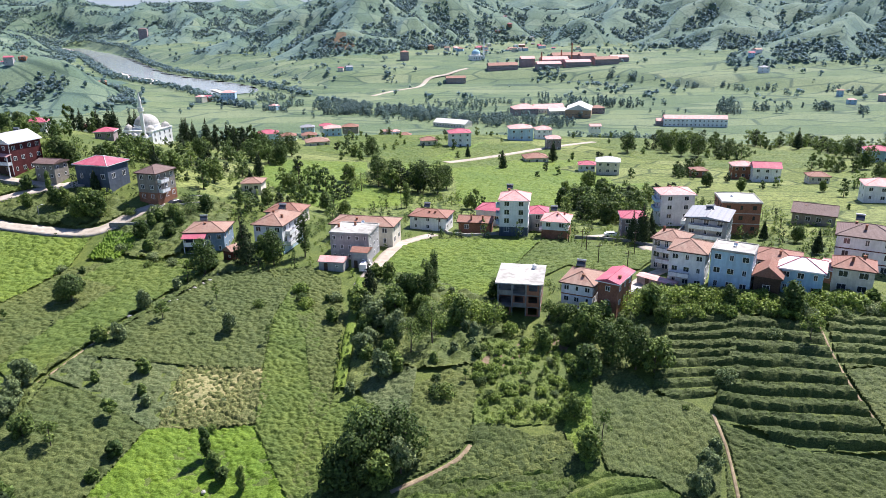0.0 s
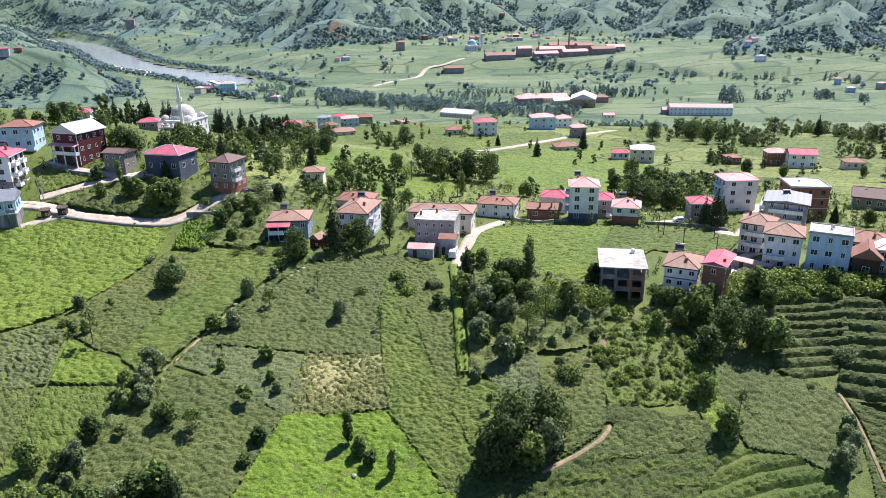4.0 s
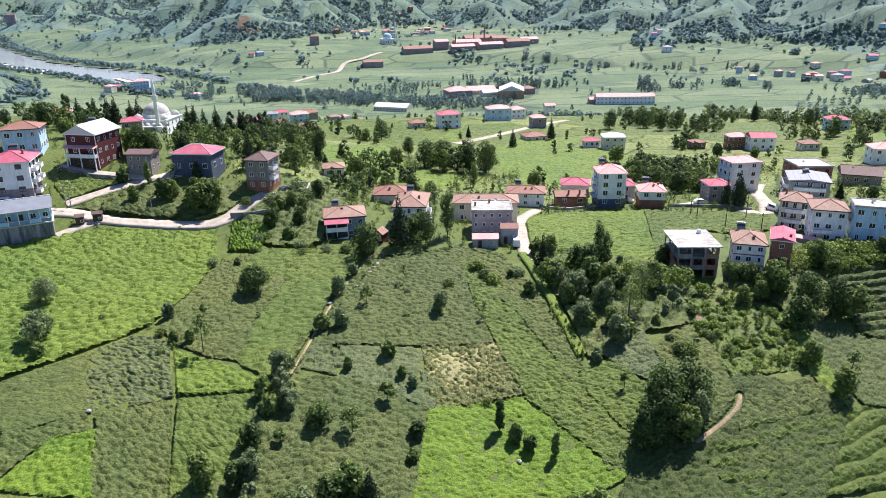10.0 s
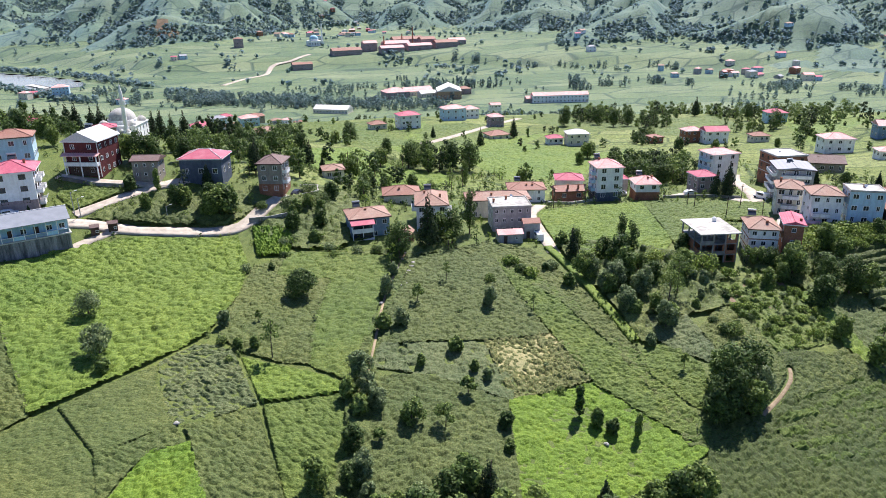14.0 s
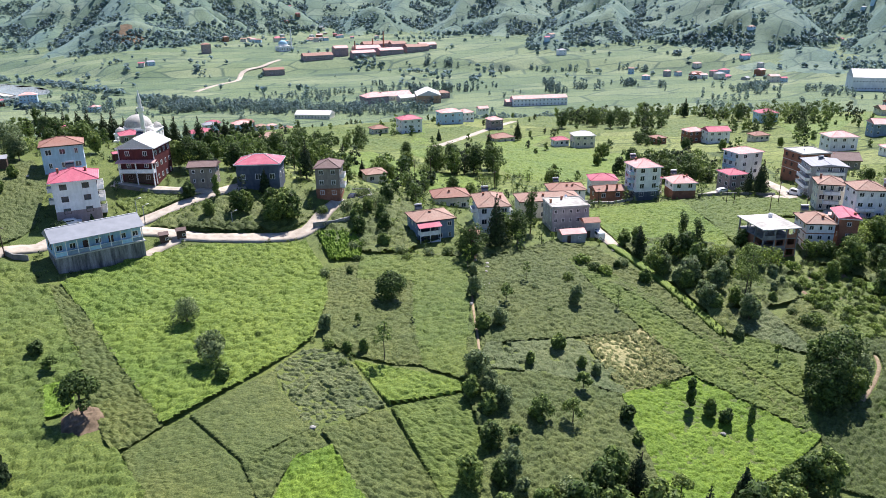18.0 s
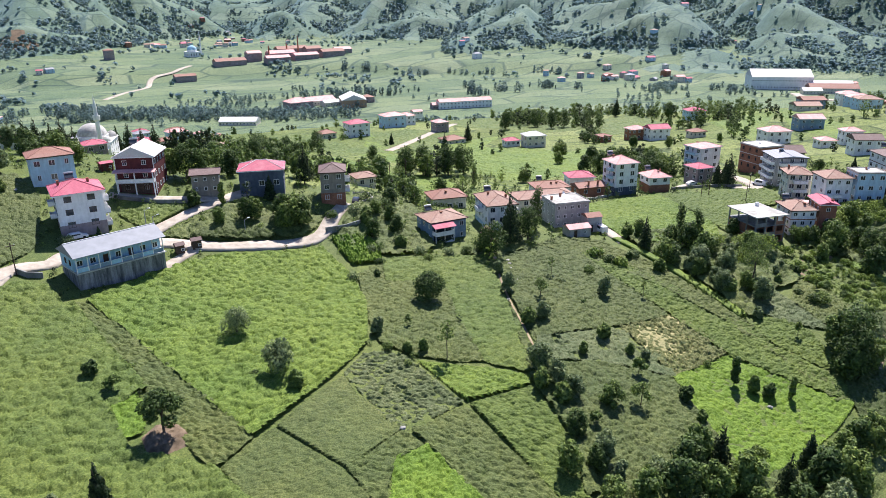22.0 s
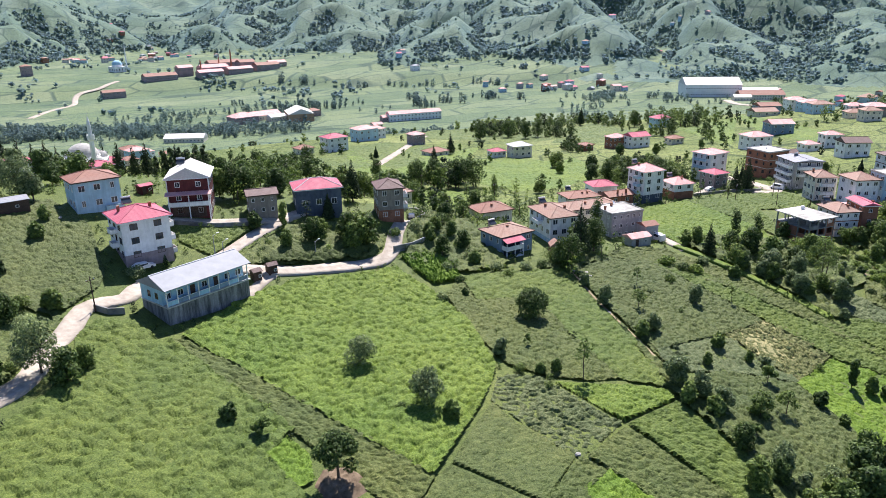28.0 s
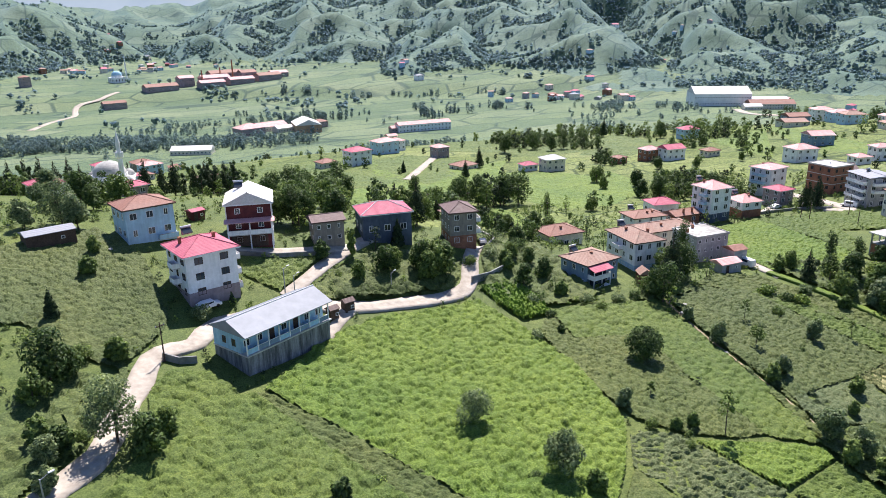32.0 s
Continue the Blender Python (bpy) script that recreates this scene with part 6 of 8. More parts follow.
shed("little roadside kiosk with a brown roof", (-126.2, 176.5), (2.2, 2.0, 2.3), 10, TIMBER_DARK, TILE_DARK, 0.6)
shed("second roadside kiosk with a brown roof", (-122.6, 177.8), (2.4, 2.0, 2.4), 5, TIMBER_DARK, TILE_DARK, 0.6)
shed("dark timber barn with a grey sheet roof on the hill", (-170, 212), (9, 5, 2.6), 8, TIMBER_DARK, SHEET_GREY, 0.6)
shed("red lean-to beside the garden", (-137.5, 221), (3.4, 3, 2.2), 15, RENDER_MAROON, SHEET_PINK, 0.4)


def wall_line(name, label, line, height, material, thick=0.3, cap=None):
    bm = bmesh.new()
    for (ax, ay), (bx, by) in zip(line, line[1:]):
        n = max(1, int(math.dist((ax, ay), (bx, by)) / 3))
        for k in range(n):
            p, q = (Vector((ax + (bx - ax) * s / n, ay + (by - ay) * s / n)) for s in (k, k + 1))
            side = Vector((-(q - p).y, (q - p).x)).normalized() * thick / 2
            z0, z1 = float(land(*p)), float(land(*q))
            a = [bm.verts.new((*(p - side), z0 - 0.8)), bm.verts.new((*(q - side), z1 - 0.8)), bm.verts.new((*(q + side), z1 - 0.8)), bm.verts.new((*(p + side), z0 - 0.8))]
            b = [bm.verts.new((*(p - side), z0 + height)), bm.verts.new((*(q - side), z1 + height)), bm.verts.new((*(q + side), z1 + height)), bm.verts.new((*(p + side), z0 + height))]
            bm.faces.new(a[::-1])
            bm.faces.new(b)
            for i in range(4):
                bm.faces.new((a[i], a[(i + 1) % 4], b[(i + 1) % 4], b[i]))
    me = bpy.data.meshes.new(name)
    bm.to_mesh(me)
    bm.free()
    me.materials.append(material)
    return tagged(new(name, me), label, "wall", kind="structure")


def car(label, at, turn, paint, van=False, z=None):
    z = float(land(*at)) + 0.1 if z is None else z
    root = new("van" if van else "car")
    root.matrix_world = pose(*at, z, 0, 0, turn)
    tagged(root, label, "van" if van else "car")
    top, length, width = (2.0, 4.8, 1.85) if van else (1.45, 4.3, 1.72)
    prof = [(-length / 2, 0.3), (length / 2, 0.3), (length / 2, 0.75), (length / 2 - 0.9, 0.92), (length / 2 - (1.0 if van else 1.5), top), (-length / 2 + (0.05 if van else 0.9), top), (-length / 2, 0.95)]
    bm = bmesh.new()
    a = [bm.verts.new((x, -width / 2 + (0.12 if zz > 1 else 0), zz)) for x, zz in prof]
    b = [bm.verts.new((x, width / 2 - (0.12 if zz > 1 else 0), zz)) for x, zz in prof]
    bm.faces.new(a[::-1])
    bm.faces.new(b)
    for k in range(len(prof)):
        bm.faces.new((a[k], a[(k + 1) % len(prof)], b[(k + 1) % len(prof)], b[k]))
    bmesh.ops.recalc_face_normals(bm, faces=bm.faces[:])
    bmesh.ops.bevel(bm, geom=bm.edges[:], offset=0.05, segments=1, affect="EDGES")
    part("body", bm, paint, root)
    part("side_glass", boxes((-length / 2 + 1.1, -width / 2 + 0.03, 0.98, length / 2 - 1.55, width / 2 - 0.03, top - 0.16)), GLASS, root)
    for x in (-length / 2 + 0.8, length / 2 - 0.85):
        for s in (-1, 1):
            part("wheel", tube(bmesh.new(), (x, s * (width / 2 - 0.2), 0.32), (x, s * (width / 2 + 0.01), 0.32), 0.32, 0.32, 14), RUBBER, root)
    for s in (-1, 1):
        part("headlight", boxes((length / 2 - 0.06, s * 0.62 - 0.15, 0.6, length / 2 + 0.02, s * 0.62 + 0.15, 0.74)), FRAME_WHITE, root)


def pole(label, at, height, lamp=False, lean=0.0):
    root = new("street_lamp" if lamp else "utility_pole")
    root.matrix_world = pose(*at, float(land(*at)) - 0.3, 0, lean, 20)
    tagged(root, label, "pole")
    part("pole", tube(bmesh.new(), (0, 0, 0), (0, 0, height), 0.13, 0.08, 8), GREY_METAL if lamp else TIMBER_DARK, root)
    if lamp:
        part("arm", tube(bmesh.new(), (0, 0, height - 0.1), (1.1, 0, height + 0.25), 0.04, 0.04, 6), GREY_METAL, root)
        part("lamp_head", boxes((0.9, -0.12, height + 0.2, 1.5, 0.12, height + 0.32)), FRAME_WHITE, root)
    else:
        part("crossarm", boxes((-0.8, -0.06, height - 0.7, 0.8, 0.06, height - 0.58)), TIMBER_DARK, root)
        for x in (-0.7, 0.0, 0.7):
            part("insulator", tube(bmesh.new(), (x, 0, height - 0.58), (x, 0, height - 0.36), 0.05, 0.04, 6), FRAME_WHITE, root)

# ---- far houses ----
def far_house(label, at, w, d, h, turn, wall, roof_mat, kind="gable", storeys=2, category="house", cols=None):
    root = new("house" if category == "house" else "factory_building")
    root.matrix_world = pose(*at, float(land(*at)) - 0.3, 0, 0, turn)
    tagged(root, label, category, "far houses of the valley" if category == "house" else "factory buildings")
    part("wall", boxes((-w / 2 + 0.3, -d / 2 + 0.3, -3, w / 2 - 0.3, d / 2 - 0.3, h)), wall, root)
    r = part("roof", pitched(kind, w, d, h, min(w, d) * 0.2, 0, 0.2), roof_mat, root)
    r.matrix_local = pose(-w / 2, -d / 2, 0)
    n = cols or max(2, int(w / 3.5))
    for k in range(storeys):
        for i in range(n):
            window(root, pose(-w / 2 + w * (i + 0.5) / n, -d / 2 + 0.3, h * (k + 0.35) / storeys), 1.5, 1.5)

# ---- houses of the middle distance ----
house("cream bungalow with a brown tiled hip roof", (42.6, 371.8), (55.9, 372.9), 10.7, -12.9, -9.8, "hip", TILE_BROWN, RENDER_CREAM, 2.0, floors=1, cols=(3, 2), sides=("front", "left"), group="houses of the plateau")
house("white bungalow with a crimson sheet hip roof", (66.3, 347.1), (75.3, 345.6), 7.5, -11.3, -8.2, "hip", SHEET_PINK, LIMEWASH, 1.5, floors=1, cols=(3, 2), sides=("front", "left"), group="houses of the plateau")
house("cream two-storey house with a white sheet hip roof", (72.8, 336.9), (84.5, 334.4), 9.6, -10.5, -4.5, "hip", SHEET_WHITE, RENDER_CREAM, 1.9, floors=2, cols=(3, 2), sides=("front", "left"), group="houses of the plateau")
house("bare brick bungalow with a brown tiled hip roof", (117.1, 327.8), (124.7, 327.8), 7.5, -10.7, -7.6, "hip", TILE_BROWN, BRICK_RAW, 1.2, floors=1, cols=(2, 2), sides=("front", "left"), group="houses of the plateau")
house("bare brick two-storey house with a faded salmon sheet hip roof", (133.4, 322.3), (143.9, 320.8), 8.5, -10.3, -4.3, "hip", SHEET_SALMON, BRICK_RAW, 1.7, floors=2, cols=(3, 2), sides=("front", "left"), group="houses of the plateau")
house("white two-storey house with a crimson sheet gable roof", (138.9, 313.1), (151.0, 309.9), 10.0, -9.2, -3.2, "gable", SHEET_PINK, LIMEWASH, 2.0, floors=2, cols=(3, 2), sides=("front", "left"), group="houses of the plateau")
house("cream bungalow with a brown tiled hip roof", (158.5, 301.4), (167.8, 299.8), 7.5, -7.8, -4.7, "hip", TILE_BROWN, RENDER_CREAM, 1.5, floors=1, cols=(3, 2), sides=("front", "left"), group="houses of the plateau")
house("pale blue two-storey house with a crimson sheet hip roof", (218.7, 364.0), (230.7, 359.7), 10.2, -12.3, -6.3, "hip", SHEET_PINK, RENDER_BLUE, 2.0, floors=2, cols=(3, 2), sides=("front", "left"), group="houses of the plateau")
house("white two-storey house with a faded salmon sheet hip roof", (150.8, 247.8), (163.1, 243.3), 10.5, -1.4, 4.6, "hip", SHEET_SALMON, LIMEWASH, 2.0, floors=2, cols=(3, 2), sides=("front", "left"), group="houses of the plateau")
house("slate-blue two-storey house with a faded salmon sheet gable roof", (201.5, 269.1), (213.6, 262.1), 11.2, -2.6, 3.4, "gable", SHEET_SALMON, RENDER_SLATE, 2.0, floors=2, cols=(3, 2), sides=("front", "left"), group="houses of the plateau")
house("white bungalow with a faded salmon sheet hip roof", (149.7, 219.2), (157.0, 215.8), 7.5, 2.2, 5.3, "hip", SHEET_SALMON, LIMEWASH, 1.3, floors=1, cols=(2, 2), sides=("front", "left"), group="houses of the plateau")
house("cream bungalow with a clay-tiled gable roof", (282.8, 332.3), (297.7, 323.6), 13.8, -7.0, -3.9, "gable", TILE_ORANGE, RENDER_CREAM, 2.0, floors=1, cols=(3, 2), sides=("front", "left"), group="houses of the plateau")
house("white three-storey house with a crimson sheet hip roof", (2.4, 420.5), (16.4, 421.8), 11.4, -13.2, -4.2, "hip", SHEET_PINK, LIMEWASH, 2.0, floors=3, cols=(3, 2), sides=("front", "left"), group="houses of the plateau")
house("cream bungalow with a brown tiled hip roof", (-14.5, 424.0), (-4.0, 425.5), 8.9, -12.4, -9.0, "hip", TILE_BROWN, RENDER_CREAM, 1.8, floors=1, cols=(3, 2), sides=("front", "left"), group="houses of the plateau")
house("pale blue two-storey house with a faded salmon sheet hip roof", (42.3, 461.0), (58.6, 462.0), 12, -16.6, -8.6, "hip", SHEET_SALMON, RENDER_BLUE, 2.0, floors=2, cols=(3, 2), sides=("front", "left"), group="houses of the plateau")
house("white two-storey house with a faded salmon sheet hip roof", (62.0, 478.0), (73.5, 479.0), 10.2, -18.6, -12.4, "hip", SHEET_SALMON, LIMEWASH, 2.0, floors=2, cols=(3, 2), sides=("front", "left"), group="houses of the plateau")
house("mauve two-storey house with a faded salmon sheet hip roof", (61.0, 422.0), (70.5, 422.0), 9.5, -16.4, -8.6, "hip", SHEET_SALMON, RENDER_MAUVE, 1.7, floors=2, cols=(3, 2), sides=("front", "left"), group="houses of the plateau")
house("white bungalow with a faded salmon sheet gable roof", (120.4, 586.2), (130.3, 586.2), 7.9, -31.4, -28.3, "gable", SHEET_SALMON, LIMEWASH, 1.6, floors=1, cols=(3, 2), sides=("front", "left"), group="houses of the plateau")
house("cream bungalow with a clay-tiled hip roof", (-82.0, 414.4), (-68.1, 418.2), 11.5, -10.5, -7.4, "hip", TILE_ORANGE, RENDER_CREAM, 2.0, floors=1, cols=(3, 2), sides=("front", "left"), group="houses of the plateau")
house("pale blue two-storey house with a faded salmon sheet hip roof", (-88.9, 520.1), (-75.9, 523.5), 10.7, -22.5, -16.5, "hip", SHEET_SALMON, RENDER_BLUE, 2.0, floors=2, cols=(3, 2), sides=("front", "left"), group="houses of the plateau")
house("cream bungalow with a brown tiled hip roof", (-99.3, 488.0), (-88.5, 490.3), 8.8, -18.9, -15.8, "hip", TILE_BROWN, RENDER_CREAM, 1.8, floors=1, cols=(3, 2), sides=("front", "left"), group="houses of the plateau")
house("white bungalow with a crimson sheet hip roof", (-105.9, 597.6), (-94.5, 599.7), 9.3, -29.9, -26.8, "hip", SHEET_PINK, LIMEWASH, 1.9, floors=1, cols=(3, 2), sides=("front", "left"), group="houses of the plateau")
house("white bungalow with a crimson sheet hip roof", (-164.0, 274.5), (-155.3, 276.0), 7.5, 24.1, 27.2, "hip", SHEET_PINK, LIMEWASH, 1.4, floors=1, cols=(2, 2), sides=("front", "left"), group="houses of the plateau")
house("cream bungalow with a crimson sheet hip roof", (-335.7, 644.7), (-318.1, 648.5), 14.4, -35.7, -32.6, "hip", SHEET_PINK, RENDER_CREAM, 2.0, floors=1, cols=(3, 2), sides=("front", "left"), group="houses of the plateau")
house("mauve bungalow with a crimson sheet hip roof", (-140.8, 282.2), (-132.9, 283.6), 7.5, 18.9, 22.0, "hip", SHEET_PINK, RENDER_MAUVE, 1.3, floors=1, cols=(2, 2), sides=("front", "left"), group="houses of the plateau")
house("cream bungalow with a clay-tiled hip roof", (-66.7, 222.9), (-59.4, 222.9), 7.5, 11.3, 14.4, "hip", TILE_ORANGE, RENDER_CREAM, 1.2, floors=1, cols=(2, 2), sides=("front", "left"), group="houses of the plateau")
house("pale blue two-storey house with a crimson sheet hip roof", (-117.7, 440.7), (-104.4, 443.1), 10.8, -12.6, -6.6, "hip", SHEET_PINK, RENDER_BLUE, 2.0, floors=2, cols=(3, 2), sides=("front", "left"), group="houses of the plateau")
house("white bungalow with a brown tiled hip roof", (-111.8, 475.5), (-100.5, 477.5), 9.2, -17.2, -14.1, "hip", TILE_BROWN, LIMEWASH, 1.8, floors=1, cols=(3, 2), sides=("front", "left"), group="houses of the plateau")
house("taupe bungalow with a brown tiled hip roof", (-84.2, 578.2), (-70.4, 579.4), 11.1, -27.9, -24.8, "hip", TILE_BROWN, RENDER_TAUPE, 2.0, floors=1, cols=(3, 2), sides=("front", "left"), group="houses of the plateau")
house("pale blue two-storey house with a grey sheet hip roof", (-109.6, 536.4), (-98.9, 537.9), 8.6, -24.0, -18.0, "hip", SHEET_GREY, RENDER_BLUE, 1.7, floors=2, cols=(3, 2), sides=("front", "left"), group="houses of the plateau")
house("white two-storey house with a faded salmon sheet hip roof", (356.8, 352.8), (369.3, 344.0), 12.2, -9.6, -3.6, "hip", SHEET_SALMON, LIMEWASH, 2.0, floors=2, cols=(3, 2), sides=("front", "left"), group="houses of the plateau")
house("pale blue two-storey house with a clay-tiled hip roof", (299.8, 301.8), (312.2, 293.1), 12.1, -3.2, 2.8, "hip", TILE_ORANGE, RENDER_BLUE, 2.0, floors=2, cols=(3, 2), sides=("front", "left"), group="houses of the plateau")
house("slate-blue two-storey house with a brown tiled gable roof", (293.8, 336.2), (307.6, 328.2), 12.8, -7.4, -1.4, "gable", TILE_BROWN, RENDER_SLATE, 2.0, floors=2, cols=(3, 2), sides=("front", "left"), group="houses of the plateau")
house("taupe two-storey house with a faded salmon sheet hip roof", (281.3, 258.7), (293.1, 248.8), 12.3, 1.4, 7.4, "hip", SHEET_SALMON, RENDER_TAUPE, 2.0, floors=2, cols=(3, 2), sides=("front", "left"), group="houses of the plateau")
house("cream bungalow with a clay-tiled hip roof", (275.0, 266.0), (284.2, 258.2), 9.7, 0.5, 3.6, "hip", TILE_ORANGE, RENDER_CREAM, 1.9, floors=1, cols=(3, 2), sides=("front", "left"), group="houses of the plateau")
house("white two-storey house with a dark brown tiled gable roof", (133.7, 193.6), (143.1, 187.0), 9.2, 5.6, 11.6, "gable", TILE_DARK, LIMEWASH, 1.8, floors=2, cols=(3, 2), sides=("front", "left"), group="houses of the plateau")
house("bare brick bungalow with a faded salmon sheet hip roof", (80.2, 144.1), (86.6, 138.7), 7.5, 9.8, 12.9, "hip", SHEET_SALMON, BRICK_RAW, 1.3, floors=1, cols=(2, 2), sides=("front", "left"), group="houses of the plateau")
house("pale blue two-storey house with a faded salmon sheet hip roof", (317.2, 318.8), (330.2, 309.7), 12.7, -5.2, 0.8, "hip", SHEET_SALMON, RENDER_BLUE, 2.0, floors=2, cols=(3, 2), sides=("front", "left"), group="houses of the plateau")
house("white two-storey house with a faded salmon sheet hip roof", (163.5, 217.9), (171.4, 213.4), 7.5, 2.4, 8.4, "hip", SHEET_SALMON, LIMEWASH, 1.4, floors=2, cols=(3, 2), sides=("front", "left"), group="houses of the plateau")
house("white two-storey house with a faded salmon sheet hip roof", (287.6, 272.5), (296.3, 266.4), 8.5, 0.0, 6.0, "hip", SHEET_SALMON, LIMEWASH, 1.7, floors=2, cols=(3, 2), sides=("front", "left"), group="houses of the plateau")
house("cream two-storey house with a clay-tiled hip roof", (264.4, 251.2), (273.6, 244.8), 9.0, 1.3, 7.3, "hip", TILE_ORANGE, RENDER_CREAM, 1.8, floors=2, cols=(3, 2), sides=("front", "left"), group="houses of the plateau")

# ---- mills and houses of the valley floor ----
far_house("mauve mill building with a salmon roof", (97, 868), 30, 24, 8, 8, RENDER_MAUVE, SHEET_SALMON, "hip", 2, "factory")
far_house("low mill wing with a salmon roof", (128, 884), 38, 22, 5.5, 8, RENDER_CREAM, SHEET_SALMON, "gable", 1, "factory")
far_house("white-roofed mill shed between the halls", (136, 862), 22, 14, 5, 8, RENDER_CREAM, SHEET_WHITE, "gable", 1, "factory")
far_house("broad white-roofed ochre warehouse of the mill", (161, 852), 30, 40, 9, -14, RENDER_OCHRE, SHEET_WHITE, "gable", 1, "factory")
far_house("brown-roofed office of the mill", (186, 868), 16, 14, 7, 0, RENDER_MAUVE, TILE_BROWN, "hip", 2, "factory")
far_house("long white two-storey mill with a salmon roof", (270, 766), 66, 15, 8.5, -10, LIMEWASH, SHEET_SALMON, "gable", 2, "factory", 15)
far_house("low annex of the long mill with a salmon roof", (237, 775), 12, 12, 5, -10, RENDER_MAUVE, SHEET_SALMON, "gable", 1, "factory")
far_house("low shed with a bright white roof", (9, 782), 40, 18, 4.5, -30, RENDER_CREAM, SHEET_WHITE, "gable", 1, "factory")
far_house("tall pale factory hall with a white roof", (722, 692), 78, 44, 17, -38, LIMEWASH, SHEET_WHITE, "gable", 2, "factory")
far_house("low brown-roofed factory wing", (738, 622), 60, 26, 7, -38, RENDER_CREAM, TILE_BROWN, "gable", 2, "factory")
far_house("white annex of the factory", (760, 640), 52, 20, 9, -38, LIMEWASH, SHEET_WHITE, "gable", 2, "factory")
far_house("low cream factory annex", (706, 628), 24, 16, 5, -38, RENDER_CREAM, SHEET_WHITE, "gable", 1, "factory")
# brick mills: mauve walls put the distance haze into the colour
for mill_x, mill_y, mill_w, mill_d, mill_h, mill_word in (
        (105, 1305, 54, 22, 7, "long brick mill hazed mauve, with a faded crimson roof"), (152, 1330, 26, 20, 14, "tall brick mill block hazed mauve, with a crimson roof"), (186, 1296, 44, 20, 8, "brick mill hall hazed mauve, with a brown roof"),
        (200, 1325, 50, 24, 11, "brick mill hall hazed mauve, with a crimson roof"), (238, 1300, 46, 20, 8, "brick mill wing hazed mauve, with a crimson roof"), (262, 1335, 30, 22, 13, "brick mill block hazed mauve, with a brown roof"),
        (290, 1308, 44, 22, 9, "brick mill hall hazed mauve, with a faded crimson roof"), (318, 1330, 34, 20, 8, "small brick mill building hazed mauve, with a crimson roof"), (230, 1362, 60, 24, 12, "long brick mill range hazed mauve, with a crimson roof")):
    far_house(mill_word, (mill_x, mill_y), mill_w, mill_d, mill_h, 6, RENDER_MAUVE, SHEET_SALMON if mill_h % 3 == 2 else TILE_BROWN, "gable", 2, "factory")
far_house("low brown school building beside the valley road", (20, 1240), 34, 16, 9, 5, RENDER_MAUVE, TILE_BROWN, "gable", 2, "factory")
far_house("isolated brown block of flats in the fields", (-77, 1436), 17, 14, 16, 5, RENDER_MAUVE, TILE_BROWN, "hip", 3, "house")
far_house("brown tower block across the river", (-935, 2300), 26, 20, 26, 10, RENDER_MAUVE, TILE_DARK, "hip", 4, "house")
far_house("pale blue block of flats with a salmon roof", (-303, 1010), 20, 14, 16, 5, RENDER_BLUE, SHEET_SALMON, "hip", 4, "house")


def factory_chimney(at, height):
    root = new("factory_chimney")
    root.matrix_world = pose(*at, float(land(*at)) - 0.5)
    tagged(root, "tall slender brick chimney among the mill roofs", "chimney")
    part("shaft", spun(bmesh.new(), [(1.7, 0), (1.0, height)], 12), BRICK_RAW, root)
    part("rim", spun(bmesh.new(), [(1.0, height), (1.35, height + 0.3), (1.35, height + 1.2), (1.0, height + 1.4)], 12), CONCRETE, root)


factory_chimney((231, 1318), 38)
factory_chimney((176, 1312), 26)
factory_chimney((216, 1340), 24)


def far_mosque():
    """Second mosque across the valley: hall, turquoise dome and one minaret."""
    root = new("mosque")
    root.matrix_world = pose(63, 1428, float(land(63, 1428)) - 0.5, 0, 0, 20)
    tagged(root, "far white mosque with a pale turquoise dome and minaret", "mosque")
    part("hall", boxes((-11, -11, -2, 11, 11, 9), (-11.4, -11.4, 8.7, 11.4, 11.4, 9.3)), LIMEWASH, root)
    part("drum", spun(bmesh.new(), [(8.6, 9.2), (8.6, 12), (8.9, 12.1), (8.9, 12.5)], 20), LIMEWASH, root)
    part("dome", spun(bmesh.new(), [(8.6 * math.cos(a * math.pi / 16), 12.4 + 7.6 * math.sin(a * math.pi / 16)) for a in range(8)] + [(0.3, 20.1), (0.1, 21.5)], 24), RENDER_SKY, root, "pale turquoise dome")
    tower = part("minaret", spun(bmesh.new(), [(1.7, -2), (1.7, 8), (1.15, 10), (1.1, 27), (1.8, 28), (1.8, 29.2), (1.0, 29.3), (0.95, 37), (0.05, 45)], 14, (13.5, -8)), LIMEWASH, root)
    part("parapet_ring", spun(bmesh.new(), [(1.9, 29.2), (1.9, 30.1), (1.75, 30.1), (1.75, 29.2)], 14, (13.5, -8)), LIMEWASH, tower)
    for k in range(4):
        for i in range(4):
            window(root, Matrix.Rotation(radians(90 * k), 4, "Z") @ pose(-8 + i * 5.3, -11, 2.5), 1.8, 3.6, kind="arched_window")


far_mosque()


